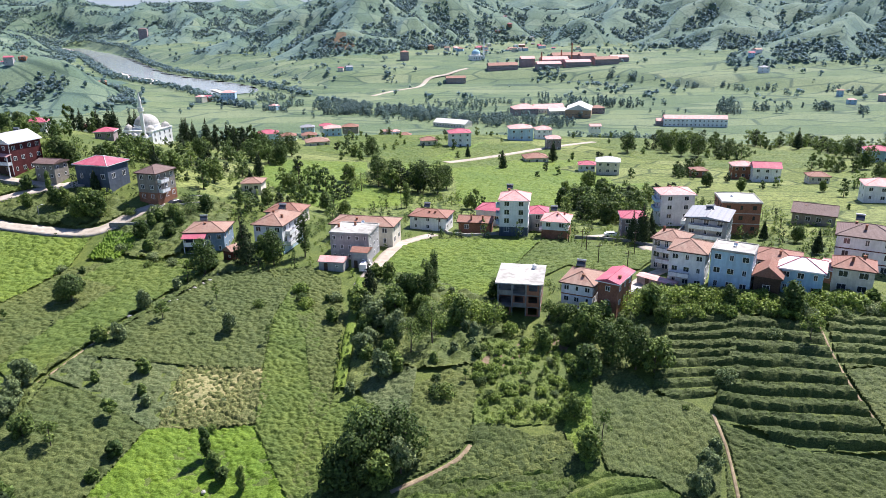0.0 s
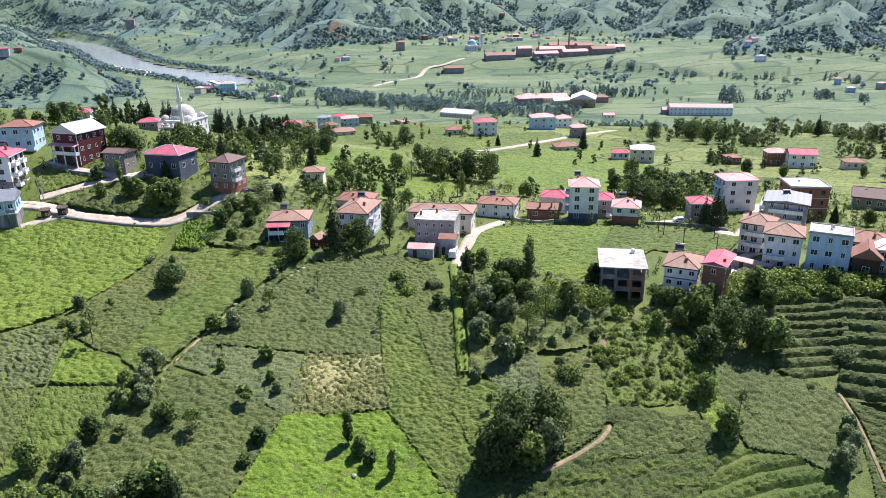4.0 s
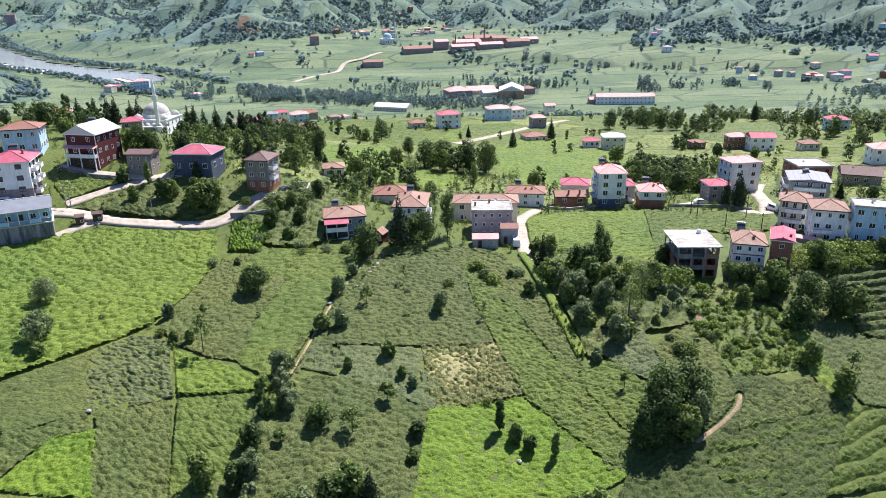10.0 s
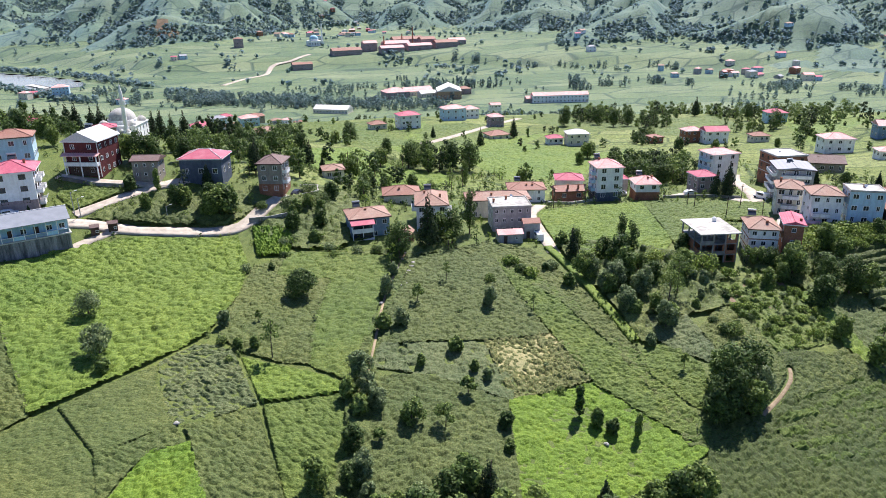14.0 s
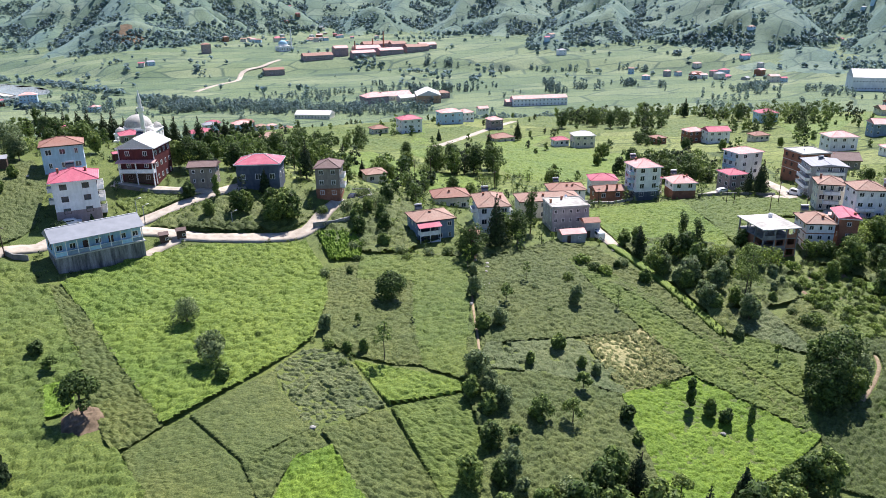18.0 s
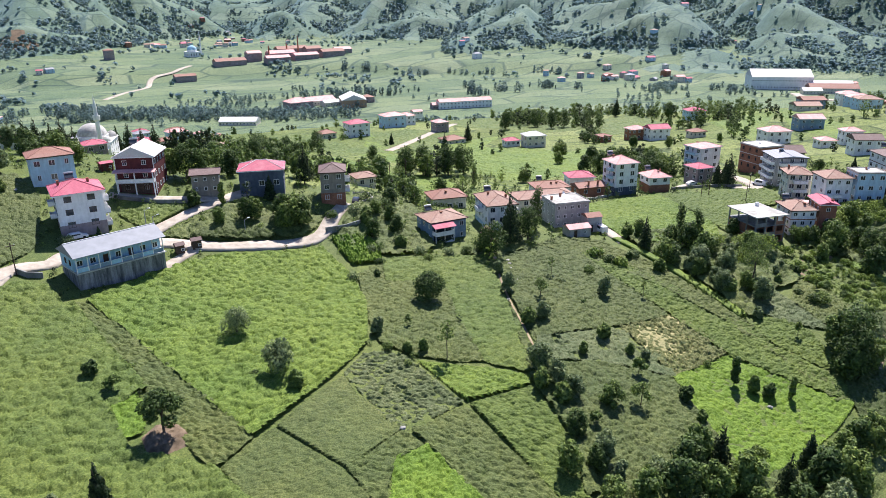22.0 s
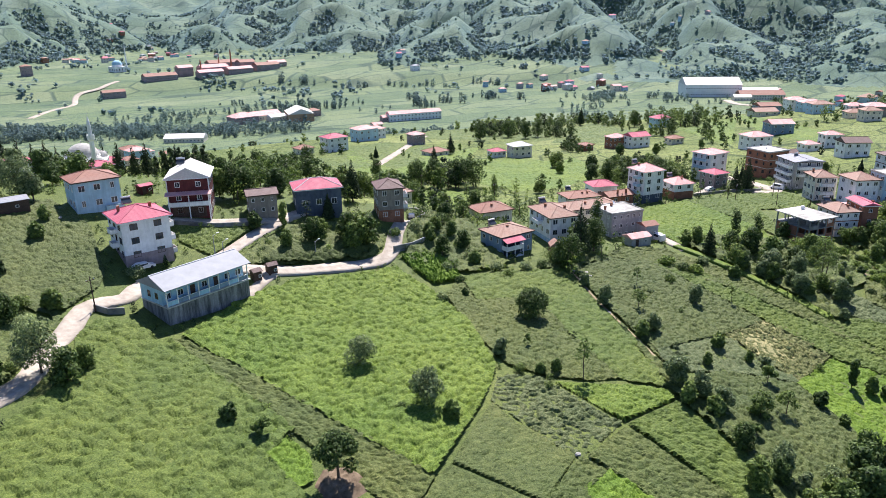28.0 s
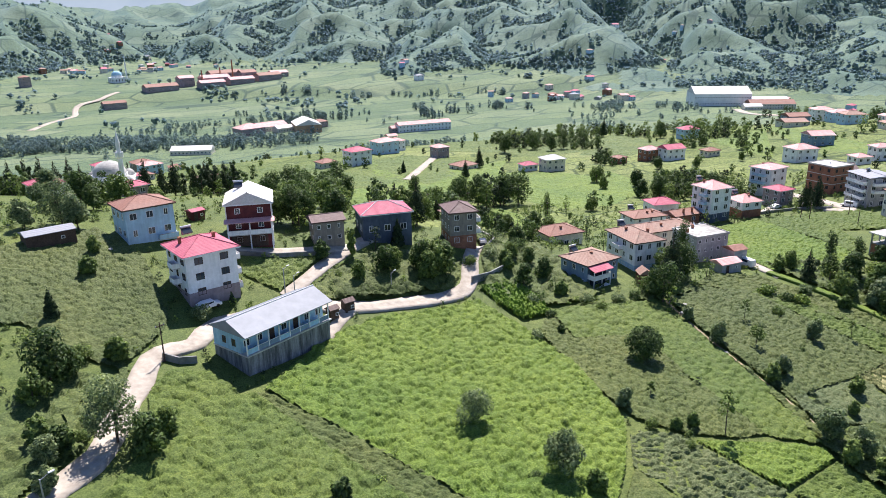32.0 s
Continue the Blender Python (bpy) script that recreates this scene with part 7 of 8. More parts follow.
def valley_hamlets():
    r = random.Random(21)
    walls = [(LIMEWASH, "white"), (RENDER_CREAM, "cream"), (RENDER_BLUE, "pale blue"), (BRICK_RAW, "brick"), (RENDER_GREY, "grey")]
    roofs = [(SHEET_PINK, "crimson"), (SHEET_SALMON, "salmon"), (TILE_BROWN, "brown"), (TILE_ORANGE, "orange"), (SHEET_GREY, "grey")]
    spots = [(-573, 1082, 9, 60), (-582, 966, 4, 12), (-369, 1051, 3, 20), (-172, 965, 4, 30), (-52, 678, 3, 15), (176, 1993, 6, 70), (80, 1651, 6, 45), (178, 1648, 6, 40), (590, 900, 7, 40), (660, 880, 6, 45), (826, 572, 10, 60), (366, 313, 6, 30), (630, 935, 5, 40), (1193, 1166, 5, 60), (63, 1710, 6, 60), (214, 1732, 6, 60), (-176, 1312, 2, 20), (500, 1168, 3, 40), (865, 1112, 5, 70)]
    for cx, cy, n, spread in spots:
        for _ in range(n):
            x, y = cx + r.gauss(0, spread), cy + r.gauss(0, spread)
            if float(line_distance(RIVER, np.array(x), np.array(y))) < 45:
                continue
            (wm, wn), (rm, rn) = r.choice(walls), r.choice(roofs)
            w = r.uniform(9, 15)
            far_house(wn + " far house with a " + rn + " roof", (x, y), w, w * 0.8, r.choice((3.2, 6, 6, 8.5)), r.uniform(-30, 30), wm, rm, r.choice(("hip", "gable")), 2, cols=2)


valley_hamlets()


# ---- where the houses stand ----
def near_house(x, y, gap):
    """Whether a place lies within a gap of a house's walls."""
    for ob, w, d in FOOT:
        q = ob.matrix_world.inverted() @ Vector((x, y, 0))
        if -gap < q.x < w + gap and -gap < q.y < d + gap:
            return True
    return False


def footprints():
    out = []
    for ob in scene.objects:
        if not ob.parent and ob.get("category") in ("house", "mosque", "building", "factory", "shed", "hall"):
            roof = [c for c in ob.children if c.type == "MESH"]
            pts = [c.matrix_local @ Vector(p) for c in roof for p in c.bound_box]
            if pts:
                out.append((ob, max(p.x for p in pts), max(p.y for p in pts)))
    return out


bpy.context.view_layer.update()
FOOT = footprints()


# ---- trees ----
rng = np.random.default_rng(7)


def leaf_mesh(name, lobes, count, size, material, droop=0.0, shell=0.62, flat=0.35):
    """Many small folded leaf sprays over a set of lobes (centre, radii)."""
    weight = np.array([l[1][0] * l[1][1] + l[1][0] * l[1][2] for l in lobes])
    pick = rng.choice(len(lobes), count, p=weight / weight.sum())
    centre, radii = np.array([l[0] for l in lobes])[pick], np.array([l[1] for l in lobes])[pick]
    d = rng.normal(size=(count, 3))
    d /= np.linalg.norm(d, axis=1)[:, None]
    r = shell + (1.08 - shell) * rng.random(count) ** 0.7
    p = centre + d * radii * r[:, None]
    n = d + rng.normal(size=(count, 3)) * 0.55
    n[:, 2] += flat
    n /= np.linalg.norm(n, axis=1)[:, None]
    t = np.cross(n, rng.normal(size=(count, 3)))
    t /= np.linalg.norm(t, axis=1)[:, None]
    t[:, 2] -= droop
    b = np.cross(n, t)
    s = size * (0.6 + 0.8 * rng.random(count))[:, None]
    verts = np.stack([p - t * s * 0.6, p + b * s * 0.42 - n * s * 0.12, p + t * s * 0.7, p - b * s * 0.42 - n * s * 0.12], 1).reshape(-1, 3)
    a = np.arange(count) * 4
    faces = np.concatenate([np.stack([a, a + 1, a + 2], 1), np.stack([a, a + 2, a + 3], 1)])
    return mesh_from(name, verts, faces, material, smooth=False)


def trunk_mesh(height, radius, limbs, lean=0.05):
    bm = bmesh.new()
    top = Vector((lean * height, 0, height))
    mid = Vector((lean * height * 0.3, lean * 0.4 * height, height * 0.5))
    tube(bm, (0, 0, -0.4), mid, radius, radius * 0.75, 7)
    tube(bm, mid, top, radius * 0.75, radius * 0.45, 7)
    for e in limbs:
        start = mid.lerp(top, rng.random())
        tube(bm, start, e, radius * 0.4, radius * 0.12, 5)
    me = bpy.data.meshes.new("trunk")
    bm.to_mesh(me)
    bm.free()
    me.materials.append(BARK)
    return me


def lobe_ring(n, spread, z0, z1, r0, r1, tall=0.85):
    out = []
    for k in range(n):
        a = k * 2.399 + rng.random() * 0.7
        q = math.sqrt((k + 0.5) / n) * spread
        r = r0 + (r1 - r0) * rng.random()
        z = z1 - (z1 - z0) * (q / max(spread, 0.01)) ** 1.6 * (0.5 + 0.5 * rng.random())
        out.append(((q * math.cos(a), q * math.sin(a), z), (r, r, r * tall)))
    return out


def crown_lobes(h, wide, n):
    """An uneven broad crown: lobes up the trunk, widest in the middle, a few standing out."""
    out = []
    for k in range(n):
        u = (k + 0.5) / n
        girth = wide * h * math.sqrt(max(0.05, 1 - (1.75 * u - 0.75) ** 2)) * 1.15
        a = k * 2.399 + rng.random()
        q = girth * (0.45 + 0.6 * rng.random())
        r = h * (0.115 + 0.095 * rng.random()) * (1.1 - 0.25 * u)
        out.append(((q * math.cos(a), q * math.sin(a), h * (0.22 + 0.64 * u)), (r, r, r * (0.75 + 0.4 * rng.random()))))
    return out


def tree_shape(kind, h, k):
    """Crown lobes, leaf count, leaf size, material, trunk height and radius for a tree h metres high."""
    if kind == "B":
        return crown_lobes(h, (0.22, 0.27, 0.16)[k % 3], 13), int(900 + h * 100), 0.33 + 0.012 * h, LEAF_DEEP if h > 9 or k % 3 == 0 else LEAF_MID, h * 0.6, h * 0.022
    if kind == "R":
        return lobe_ring(16, h * 0.24, h * 0.3, h * 0.7, h * 0.2, h * 0.27), 5600, 0.34, LEAF_DEEP, h * 0.5, h * 0.03
    if kind == "S":
        return crown_lobes(h, 0.2, 10), int(1000 + h * 200), 0.34, LEAF_SILVER, h * 0.6, h * 0.02
    if kind == "O":
        return lobe_ring(7, h * 0.24, h * 0.4, h * 0.8, h * 0.1, h * 0.16), int(420 + h * 50), 0.3, LEAF_MID, h * 0.75, h * 0.017
    if kind == "T":
        return lobe_ring(7, h * 0.14, h * 0.35, h * 0.9, h * 0.05, h * 0.1), 260, 0.26, LEAF_MID, h * 0.92, h * 0.012
    if kind == "L":
        return lobe_ring(13, h * 0.27, h * 0.42, h * 0.82, h * 0.12, h * 0.19), 3000, 0.34, LEAF_DEEP, h * 0.72, h * 0.026
    if kind == "W":
        return lobe_ring(8, h * 0.3, h * 0.25, h * 0.75, h * 0.14, h * 0.2, 1.2), 2600, 0.3, LEAF_SILVER, h * 0.6, h * 0.025
    if kind == "D":
        return lobe_ring(7, h * 0.25, h * 0.3, h * 0.7, h * 0.16, h * 0.24, 1.1), 2600, 0.25, LEAF_SILVER, h * 0.5, h * 0.03
    if kind == "P":
        return [((0.04 * h * math.sin(i * 2.1), 0.04 * h * math.cos(i * 1.7), h * (0.22 + 0.095 * i)), (h * (0.12 - 0.008 * abs(i - 3)),) * 2 + (h * 0.12,)) for i in range(8)], int(1000 + 110 * h), 0.28, LEAF_MID if k % 2 else LEAF_DEEP, h * 0.8, h * 0.016
    if kind == "K":
        return lobe_ring(6, h * 0.32, h * 0.22, h * 0.55, h * 0.24, h * 0.38), int(350 + 90 * h), 0.26, (LEAF_DEEP, LEAF_MID, LEAF_SILVER)[k % 3], h * 0.4, h * 0.025
    if kind == "G":
        return lobe_ring(8, h * 0.42, h * 0.2, h * 0.6, h * 0.2, h * 0.34), int(380 + 70 * h), 0.36, LEAF_LIGHT, h * 0.45, h * 0.02
    if kind == "V":
        return [((h * 0.12 * math.cos(a * 2.4), h * 0.12 * math.sin(a * 2.4), h * (0.25 + 0.13 * a)), (h * 0.17, h * 0.17, h * 0.16)) for a in range(6)], 260, 0.26, LEAF_LIGHT, h * 0.6, 0.04
    if kind == "M":
        return crown_lobes(h, 0.24, 9), 260, 0.75, LEAF_DEEP if k % 2 else LEAF_MID, h * 0.5, h * 0.024
    if kind == "H":
        return [((0, 0, h * 0.3), (h * 0.2, h * 0.2, h * 0.3)), ((0, 0, h * 0.62), (h * 0.15, h * 0.15, h * 0.34))], 150, 0.16, LEAF_LIGHT, h * 0.4, 0.03
    lobes = []
    for i in range(9):
        u = i / 8
        r = h * (0.17 * (1 - u) ** 0.85 + 0.02)
        for j in range(3 if i < 6 else 1):
            a = i * 1.3 + j * 2.1
            q = r * 0.45 if i < 6 else 0
            lobes.append(((q * math.cos(a), q * math.sin(a), h * (0.16 + 0.78 * u)), (r * 0.75, r * 0.75, h * 0.075)))
    return lobes, int(1300 + 110 * h), 0.3, LEAF_CONIFER, h * 0.9, h * 0.018


TREE_WORDS = {"H": ("hedge_shrub", "small upright hedge shrub beside the grass path"), "B": ("tree", "dense dark-green broadleaf tree"), "R": ("tree", "round dense dark-green tree standing alone in the tea"), "S": ("tree", "small tree with silvery-green shining leaves"),
              "O": ("tree", "open light-crowned fruit tree with bare trunk"), "T": ("tree", "thin sapling with sparse leaves"), "L": ("tree", "spreading tree with clear trunk on bare soil"),
              "W": ("tree", "drooping grey-green tree at the field edge"), "D": ("tree", "bushy olive-brown tree in the tea field"), "P": ("tree", "tall slim poplar-like tree beside the houses"),
              "V": ("bush", "bean vines climbing a pole in the garden"), "K": ("bush", "low leafy bush growing among the tea plots"), "G": ("bush", "light green leafy thicket of maize and banana"), "M": ("tree", "dark green tree of the open fields"), "C": ("conifer", "dark pointed conifer standing among the houses")}
PROTO = {}
TREE_COUNT = [0]


def plant(kind, rows, group="trees in the fields"):
    """Trees of one kind at x, y with a height; a few shapes of each size, copied, turned and scaled."""
    for x, y, h in rows:
        if near_house(x, y, 0.3):
            continue
        TREE_COUNT[0] += 1
        n = TREE_COUNT[0]
        h = min(h, 15.0) * (0.88 if kind in "BKG" else 1.0)
        size = 1.6 if kind == "H" else 3.2 if h < 4.6 else 6.5 if h < 9 else 12.0
        if kind in "RLWD":
            size = h
        key = (kind, size, n % (3 if kind in "BKM" else 2))
        turn = pose(x, y, float(land(x, y)) - 0.1, 0, 0, n * 137.5 % 360)
        if key not in PROTO:
            lobes, count, leaf, mat_leaf, th, tr = tree_shape(kind, size, key[2])
            root = new(TREE_WORDS[kind][0])
            tagged(root, TREE_WORDS[kind][1], "bush" if kind in "KGHV" else "tree", "bushes" if kind in "KGHV" else group)
            part("stem" if kind in "KGHV" else "trunk", trunk_mesh(th, max(tr, 0.05), [] if kind == "C" else [l[0] for l in lobes[:6]]), None, root)
            part("crown", leaf_mesh("crown", lobes, count, leaf, mat_leaf, 0.5 if kind in "CW" else 0.0), None, root)
            PROTO[key] = root
            root.matrix_world = turn @ Matrix.Scale(h / size, 4)
        else:
            copy_thing(PROTO[key], turn @ Matrix.Diagonal((h / size / PROTO[key].scale[0],) * 3 + (1,)))

# ---- single trees and bushes: x, y, height ----
plant("B", [(-82.9, 80.5, 6.2), (-78.1, 79.2, 7.6), (-72.6, 78.3, 9.2), (-67.5, 76.7, 8.4), (-61.8, 75.7, 10.0), (-47.6, 73.2, 10.0), (-42.0, 72.3, 9.2), (-63.2, 71.9, 7.4), (-56.5, 70.2, 8.0), (-94.6, 123.6, 2.7), (-91.8, 122.9, 3.3), (-86.7, 157.3, 2.5), (-67.8, 124.6, 4.5), (-77.8, 105.8, 5.1), (-78.9, 94.5, 5.6), (-76.5, 101.4, 5.0), (-85.3, 87.9, 6.9), (-80.5, 87.3, 5.3), (-68.8, 98.1, 5.9), (-63.5, 112.5, 3.1), (-26.1, 143.1, 2.6), (-56.1, 115.9, 4.0), (-54.2, 110.1, 3.1), (-53.4, 96.2, 4.1), (-54.9, 91.1, 3.0), (-37.4, 95.2, 4.3), (-35.6, 93.1, 3.6), (-18.6, 138.4, 7.9), (-16.5, 129.6, 6.2), (-4.8, 131.7, 6.4), (-9.9, 117.2, 5.2), (-2.7, 119.0, 3.3)])
plant("B", [(5.5, 120.3, 3.0), (-12.6, 93.9, 13.6), (-12.0, 97.4, 9.3), (-7.1, 95.4, 11.6), (23.0, 132.4, 6.0), (18.6, 123.5, 5.7), (29.3, 128.4, 7.5), (-24.1, 134.9, 4.2), (-64.8, 83.1, 9.0), (-67.5, 81.8, 7.9), (-74.8, 82.8, 3.5), (-38.2, 76.6, 7.5), (-33.3, 77.2, 8.1), (-30.1, 76.9, 8.7), (-41.6, 76.0, 5.5), (-145.3, 133.8, 4.1), (-116.2, 119.1, 4.0), (-160.5, 153.8, 5.6), (-163.6, 150.5, 7.6), (-162.6, 173.6, 5.0), (-171.9, 168.9, 11.0), (-169.7, 170.4, 6.6), (-161.7, 200.1, 4.6), (-159.5, 208.1, 4.3), (-172.8, 154.2, 4.9), (-175.0, 156.6, 4.9), (-117.6, 213.0, 10.9), (-154.7, 237.1, 7.2), (-174.5, 165.1, 6.2), (-114.8, 187.0, 5.5), (-107.8, 188.7, 7.0), (-97.4, 185.2, 10.1)])
plant("B", [(-95.2, 185.7, 9.4), (-99.1, 187.6, 8.7), (-85.2, 217.7, 10.2), (-30.2, 301.6, 10.3), (-79.8, 176.5, 6.6), (-78.0, 185.1, 4.6), (-72.0, 183.8, 5.4), (-72.8, 177.7, 6.0), (-75.4, 169.3, 4.3), (-79.5, 182.7, 4.5), (-105.9, 214.6, 8.7), (-112.9, 204.1, 7.4), (-104.0, 204.6, 6.8), (-37.3, 358.5, 13.2), (-110.2, 228.5, 6.6), (-71.8, 327.2, 12.8), (-57.3, 156.7, 10.8), (-42.4, 163.2, 10.9), (-57.2, 159.7, 7.3), (-44.9, 166.7, 8.6), (-23.6, 186.5, 10.8), (-122.7, 211.0, 10.6), (-120.8, 214.2, 9.1), (-155.4, 250.2, 9.2), (-147.3, 246.3, 9.1), (-142.7, 230.3, 7.7), (-144.3, 217.7, 6.5), (-111.3, 245.1, 8.7), (-91.4, 346.8, 11.3)])
plant("B", [(-90.2, 256.5, 11.5), (-82.0, 319.9, 10.5), (-76.5, 303.0, 11.3), (-67.4, 285.9, 10.8), (-69.5, 294.5, 12.3), (-54.3, 242.2, 8.4), (-55.4, 212.4, 6.5), (-67.9, 193.3, 6.7), (-38.4, 274.4, 9.6), (-103.9, 199.9, 6.4), (34.9, 116.9, 10.7), (30.7, 118.9, 10.3), (38.1, 115.7, 9.0), (22.1, 96.3, 7.3), (68.8, 129.3, 8.5), (-15.6, 90.9, 11.2), (-10.7, 89.8, 8.3), (-17.5, 89.9, 8.4), (-16.7, 154.9, 5.0), (-10.9, 134.0, 10.1), (-7.9, 141.9, 9.3), (-15.5, 121.2, 4.7), (2.8, 132.0, 8.7), (10.8, 144.3, 6.1), (27.5, 126.3, 9.6), (23.4, 124.4, 5.9), (25.3, 114.0, 8.9), (21.4, 104.5, 6.2), (-13.3, 154.0, 6.4), (-9.6, 146.3, 6.8), (-5.5, 137.1, 6.4), (-11.1, 120.9, 5.8)])
plant("B", [(25.2, 130.9, 6.2), (30.8, 130.4, 7.4), (35.1, 134.1, 7.6), (41.7, 132.9, 8.7), (57.7, 132.8, 6.2), (86.1, 132.1, 4.3), (42.8, 128.6, 6.7), (34.0, 124.3, 7.1), (-26.7, 275.4, 13.4), (-19.8, 273.2, 16.9), (-10.8, 271.0, 19.2), (-3.0, 269.8, 15.5), (0.4, 279.9, 12.4), (42.4, 248.2, 8.8), (46.5, 242.4, 10.8), (48.3, 226.2, 10.1), (51.6, 216.1, 8.7), (57.5, 225.5, 11.1), (61.6, 230.4, 10.3), (61.0, 267.0, 9.5), (59.8, 289.0, 10.2), (47.7, 273.7, 7.3), (66.8, 235.6, 8.4), (8.3, 242.1, 6.5), (-49.7, 237.7, 6.3), (-38.7, 219.8, 7.9), (-32.7, 219.6, 5.9), (120.5, 280.6, 7.5), (94.0, 179.7, 5.7), (-45.2, 353.8, 7.7), (-59.4, 279.2, 4.9), (108.4, 415.3, 14.5)])
plant("B", [(131.8, 415.0, 14.4), (135.8, 401.5, 14.0), (145.4, 400.9, 14.0), (162.5, 399.2, 12.2), (222.9, 386.1, 13.5), (205.3, 339.5, 11.9), (190.2, 302.9, 10.7), (152.2, 277.4, 6.1), (113.1, 298.3, 7.9)])
plant("C", [(-55.1, 73.9, 9.2), (-17.3, 147.2, 9.0), (-62.1, 80.9, 9.8), (-45.7, 77.2, 7.8), (-145.8, 103.9, 7.2), (-169.4, 187.3, 5.7), (-140.7, 187.1, 2.6), (-99.9, 196.4, 7.5), (-87.1, 208.7, 12.2), (-48.8, 161.7, 14.4), (-23.5, 182.0, 10.6), (-68.0, 252.9, 10.7), (-65.6, 232.4, 6.9), (-95.0, 204.1, 7.5), (45.1, 150.0, 8.3), (51.6, 155.5, 5.7), (53.9, 184.7, 12.6), (52.1, 188.0, 9.4)])
plant("C", [(57.6, 189.5, 8.6), (87.2, 184.6, 5.9), (92.2, 165.9, 6.8), (29.0, 348.7, 10.7), (12.5, 381.6, 7.3), (58.1, 375.8, 13.1), (218.9, 435.7, 15.1), (-166, 338, 13), (-161, 341, 14.5), (-157, 337, 15), (-152, 343, 14), (-148, 340, 15), (-124, 338, 15), (-119, 334, 13), (-114, 337, 15), (-108, 331, 12), (-103, 334, 14), (-98, 328, 11), (-171, 333, 12), (-144, 345, 13), (-128, 345, 14)])
plant("S", [(-51.0, 68.6, 7.7), (-97.0, 131.9, 3.7), (-64.3, 138.1, 5.2), (-60.7, 147.8, 3.4), (-64.1, 124.9, 4.8), (-75.0, 110.3, 6.4), (-74.4, 105.7, 5.7), (-73.6, 102.2, 5.0), (-78.7, 88.1, 5.8), (-78.5, 84.5, 3.5), (-44.2, 130.4, 4.9), (-52.7, 107.7, 2.8), (-16.7, 132.6, 4.2), (-16.6, 122.5, 6.0), (-17.6, 111.6, 3.1), (5.5, 127.8, 3.6), (-151.2, 104.2, 3.9), (-166.7, 154.1, 10.2), (-162.3, 224.7, 10.5), (-164.6, 244.8, 5.8), (-160.0, 221.2, 7.8), (-174.6, 152.3, 4.8), (-169.1, 223.6, 6.4), (-160.5, 267.9, 8.1), (-175.4, 147.9, 3.8), (40.4, 93.1, 5.7), (43.1, 97.4, 3.4), (38.4, 89.9, 5.6), (-7.5, 92.5, 7.6), (-14.6, 131.6, 7.5), (-12.1, 115.2, 6.7), (1.3, 122.8, 2.4)])
plant("S", [(-17.0, 137.4, 5.8), (-15.3, 125.9, 4.8), (-10.4, 127.5, 7.3)])
plant("K", [(-72.8, 75.2, 6.3), (-68.7, 73.2, 5.4), (-97.4, 125.9, 2.4), (-92.3, 158.1, 3.0), (-84.9, 96.1, 1.3), (-96.2, 119.7, 1.9), (-49.8, 138.1, 2.0), (-51.3, 128.6, 1.8), (-40.3, 103.8, 2.0), (-40.1, 110.5, 1.4), (-2.0, 113.8, 2.6), (-0.5, 109.1, 4.4), (-71.3, 83.8, 4.0), (-121.4, 125.1, 2.0), (-109.2, 132.7, 1.6), (-147.4, 153.8, 1.2), (-155.7, 204.1, 1.8), (-170.5, 156.0, 2.5), (-147.0, 184.2, 4.0), (-169.2, 159.1, 3.0), (-167.5, 175.1, 3.9), (-80.4, 188.4, 4.6), (-71.1, 189.5, 6.4), (-86.7, 187.0, 3.7), (-83.0, 170.0, 3.5), (-83.4, 163.8, 2.7), (-57.8, 162.1, 5.9), (-66.7, 161.0, 3.6), (-62.0, 160.4, 3.6), (-72.1, 160.6, 2.8), (-72.5, 164.3, 3.6), (-31.9, 143.3, 3.7)])
plant("K", [(-40.6, 140.4, 3.1), (-24.3, 143.4, 3.8), (-73.6, 196.2, 5.9), (-34.1, 264.7, 8.2), (62.6, 122.0, 3.5), (61.1, 96.2, 1.6), (41.0, 106.4, 1.6), (49.8, 112.1, 4.4), (-2.2, 109.6, 4.1), (-4.9, 105.8, 1.0), (-32.1, 283.6, 6.2)])
plant("B", [(-114.8, 212.5, 9.5), (-105.7, 189.3, 6.5), (-99.6, 183.9, 8.5), (-95.1, 185.2, 9.5), (-92.9, 204.5, 12), (-75.4, 225.1, 9.5), (-78.7, 299.2, 8), (-118.8, 195.5, 5), (-80.2, 194.4, 5), (-74.9, 187.2, 5.5), (-68.1, 194.3, 6), (-66.4, 177.5, 5)])
plant("R", [(-81.4, 141.3, 7.7)])
plant("T", [(-88.9, 119.0, 8.6), (-90.6, 132.0, 3.5), (-50.2, 141.9, 5.4), (-35.6, 127.3, 4.6), (-15.7, 103.1, 4.2), (24.8, 98.2, 8.4), (3.2, 113.2, 3.3)])
plant("O", [(-58.9, 133.6, 5.4), (-74.5, 95.0, 3.3), (-57.4, 104.2, 4.5), (-63.7, 96.6, 5.8), (-2.9, 125.2, 11.0), (-55.7, 79.1, 6.3), (-142.5, 128.1, 4.3), (68.4, 120.3, 6.9), (-7.1, 122.3, 9.4), (21.1, 133.6, 5.7)])
plant("P", [(-39.5, 97.9, 6.3), (-32.1, 91.1, 5.0), (-4.1, 142.8, 10.5), (-112.2, 194.7, 6.4), (-114.3, 200.0, 7.9), (-2.9, 149.9, 9.7), (-13.8, 241.7, 9.7), (-35.9, 169.2, 12.4)])
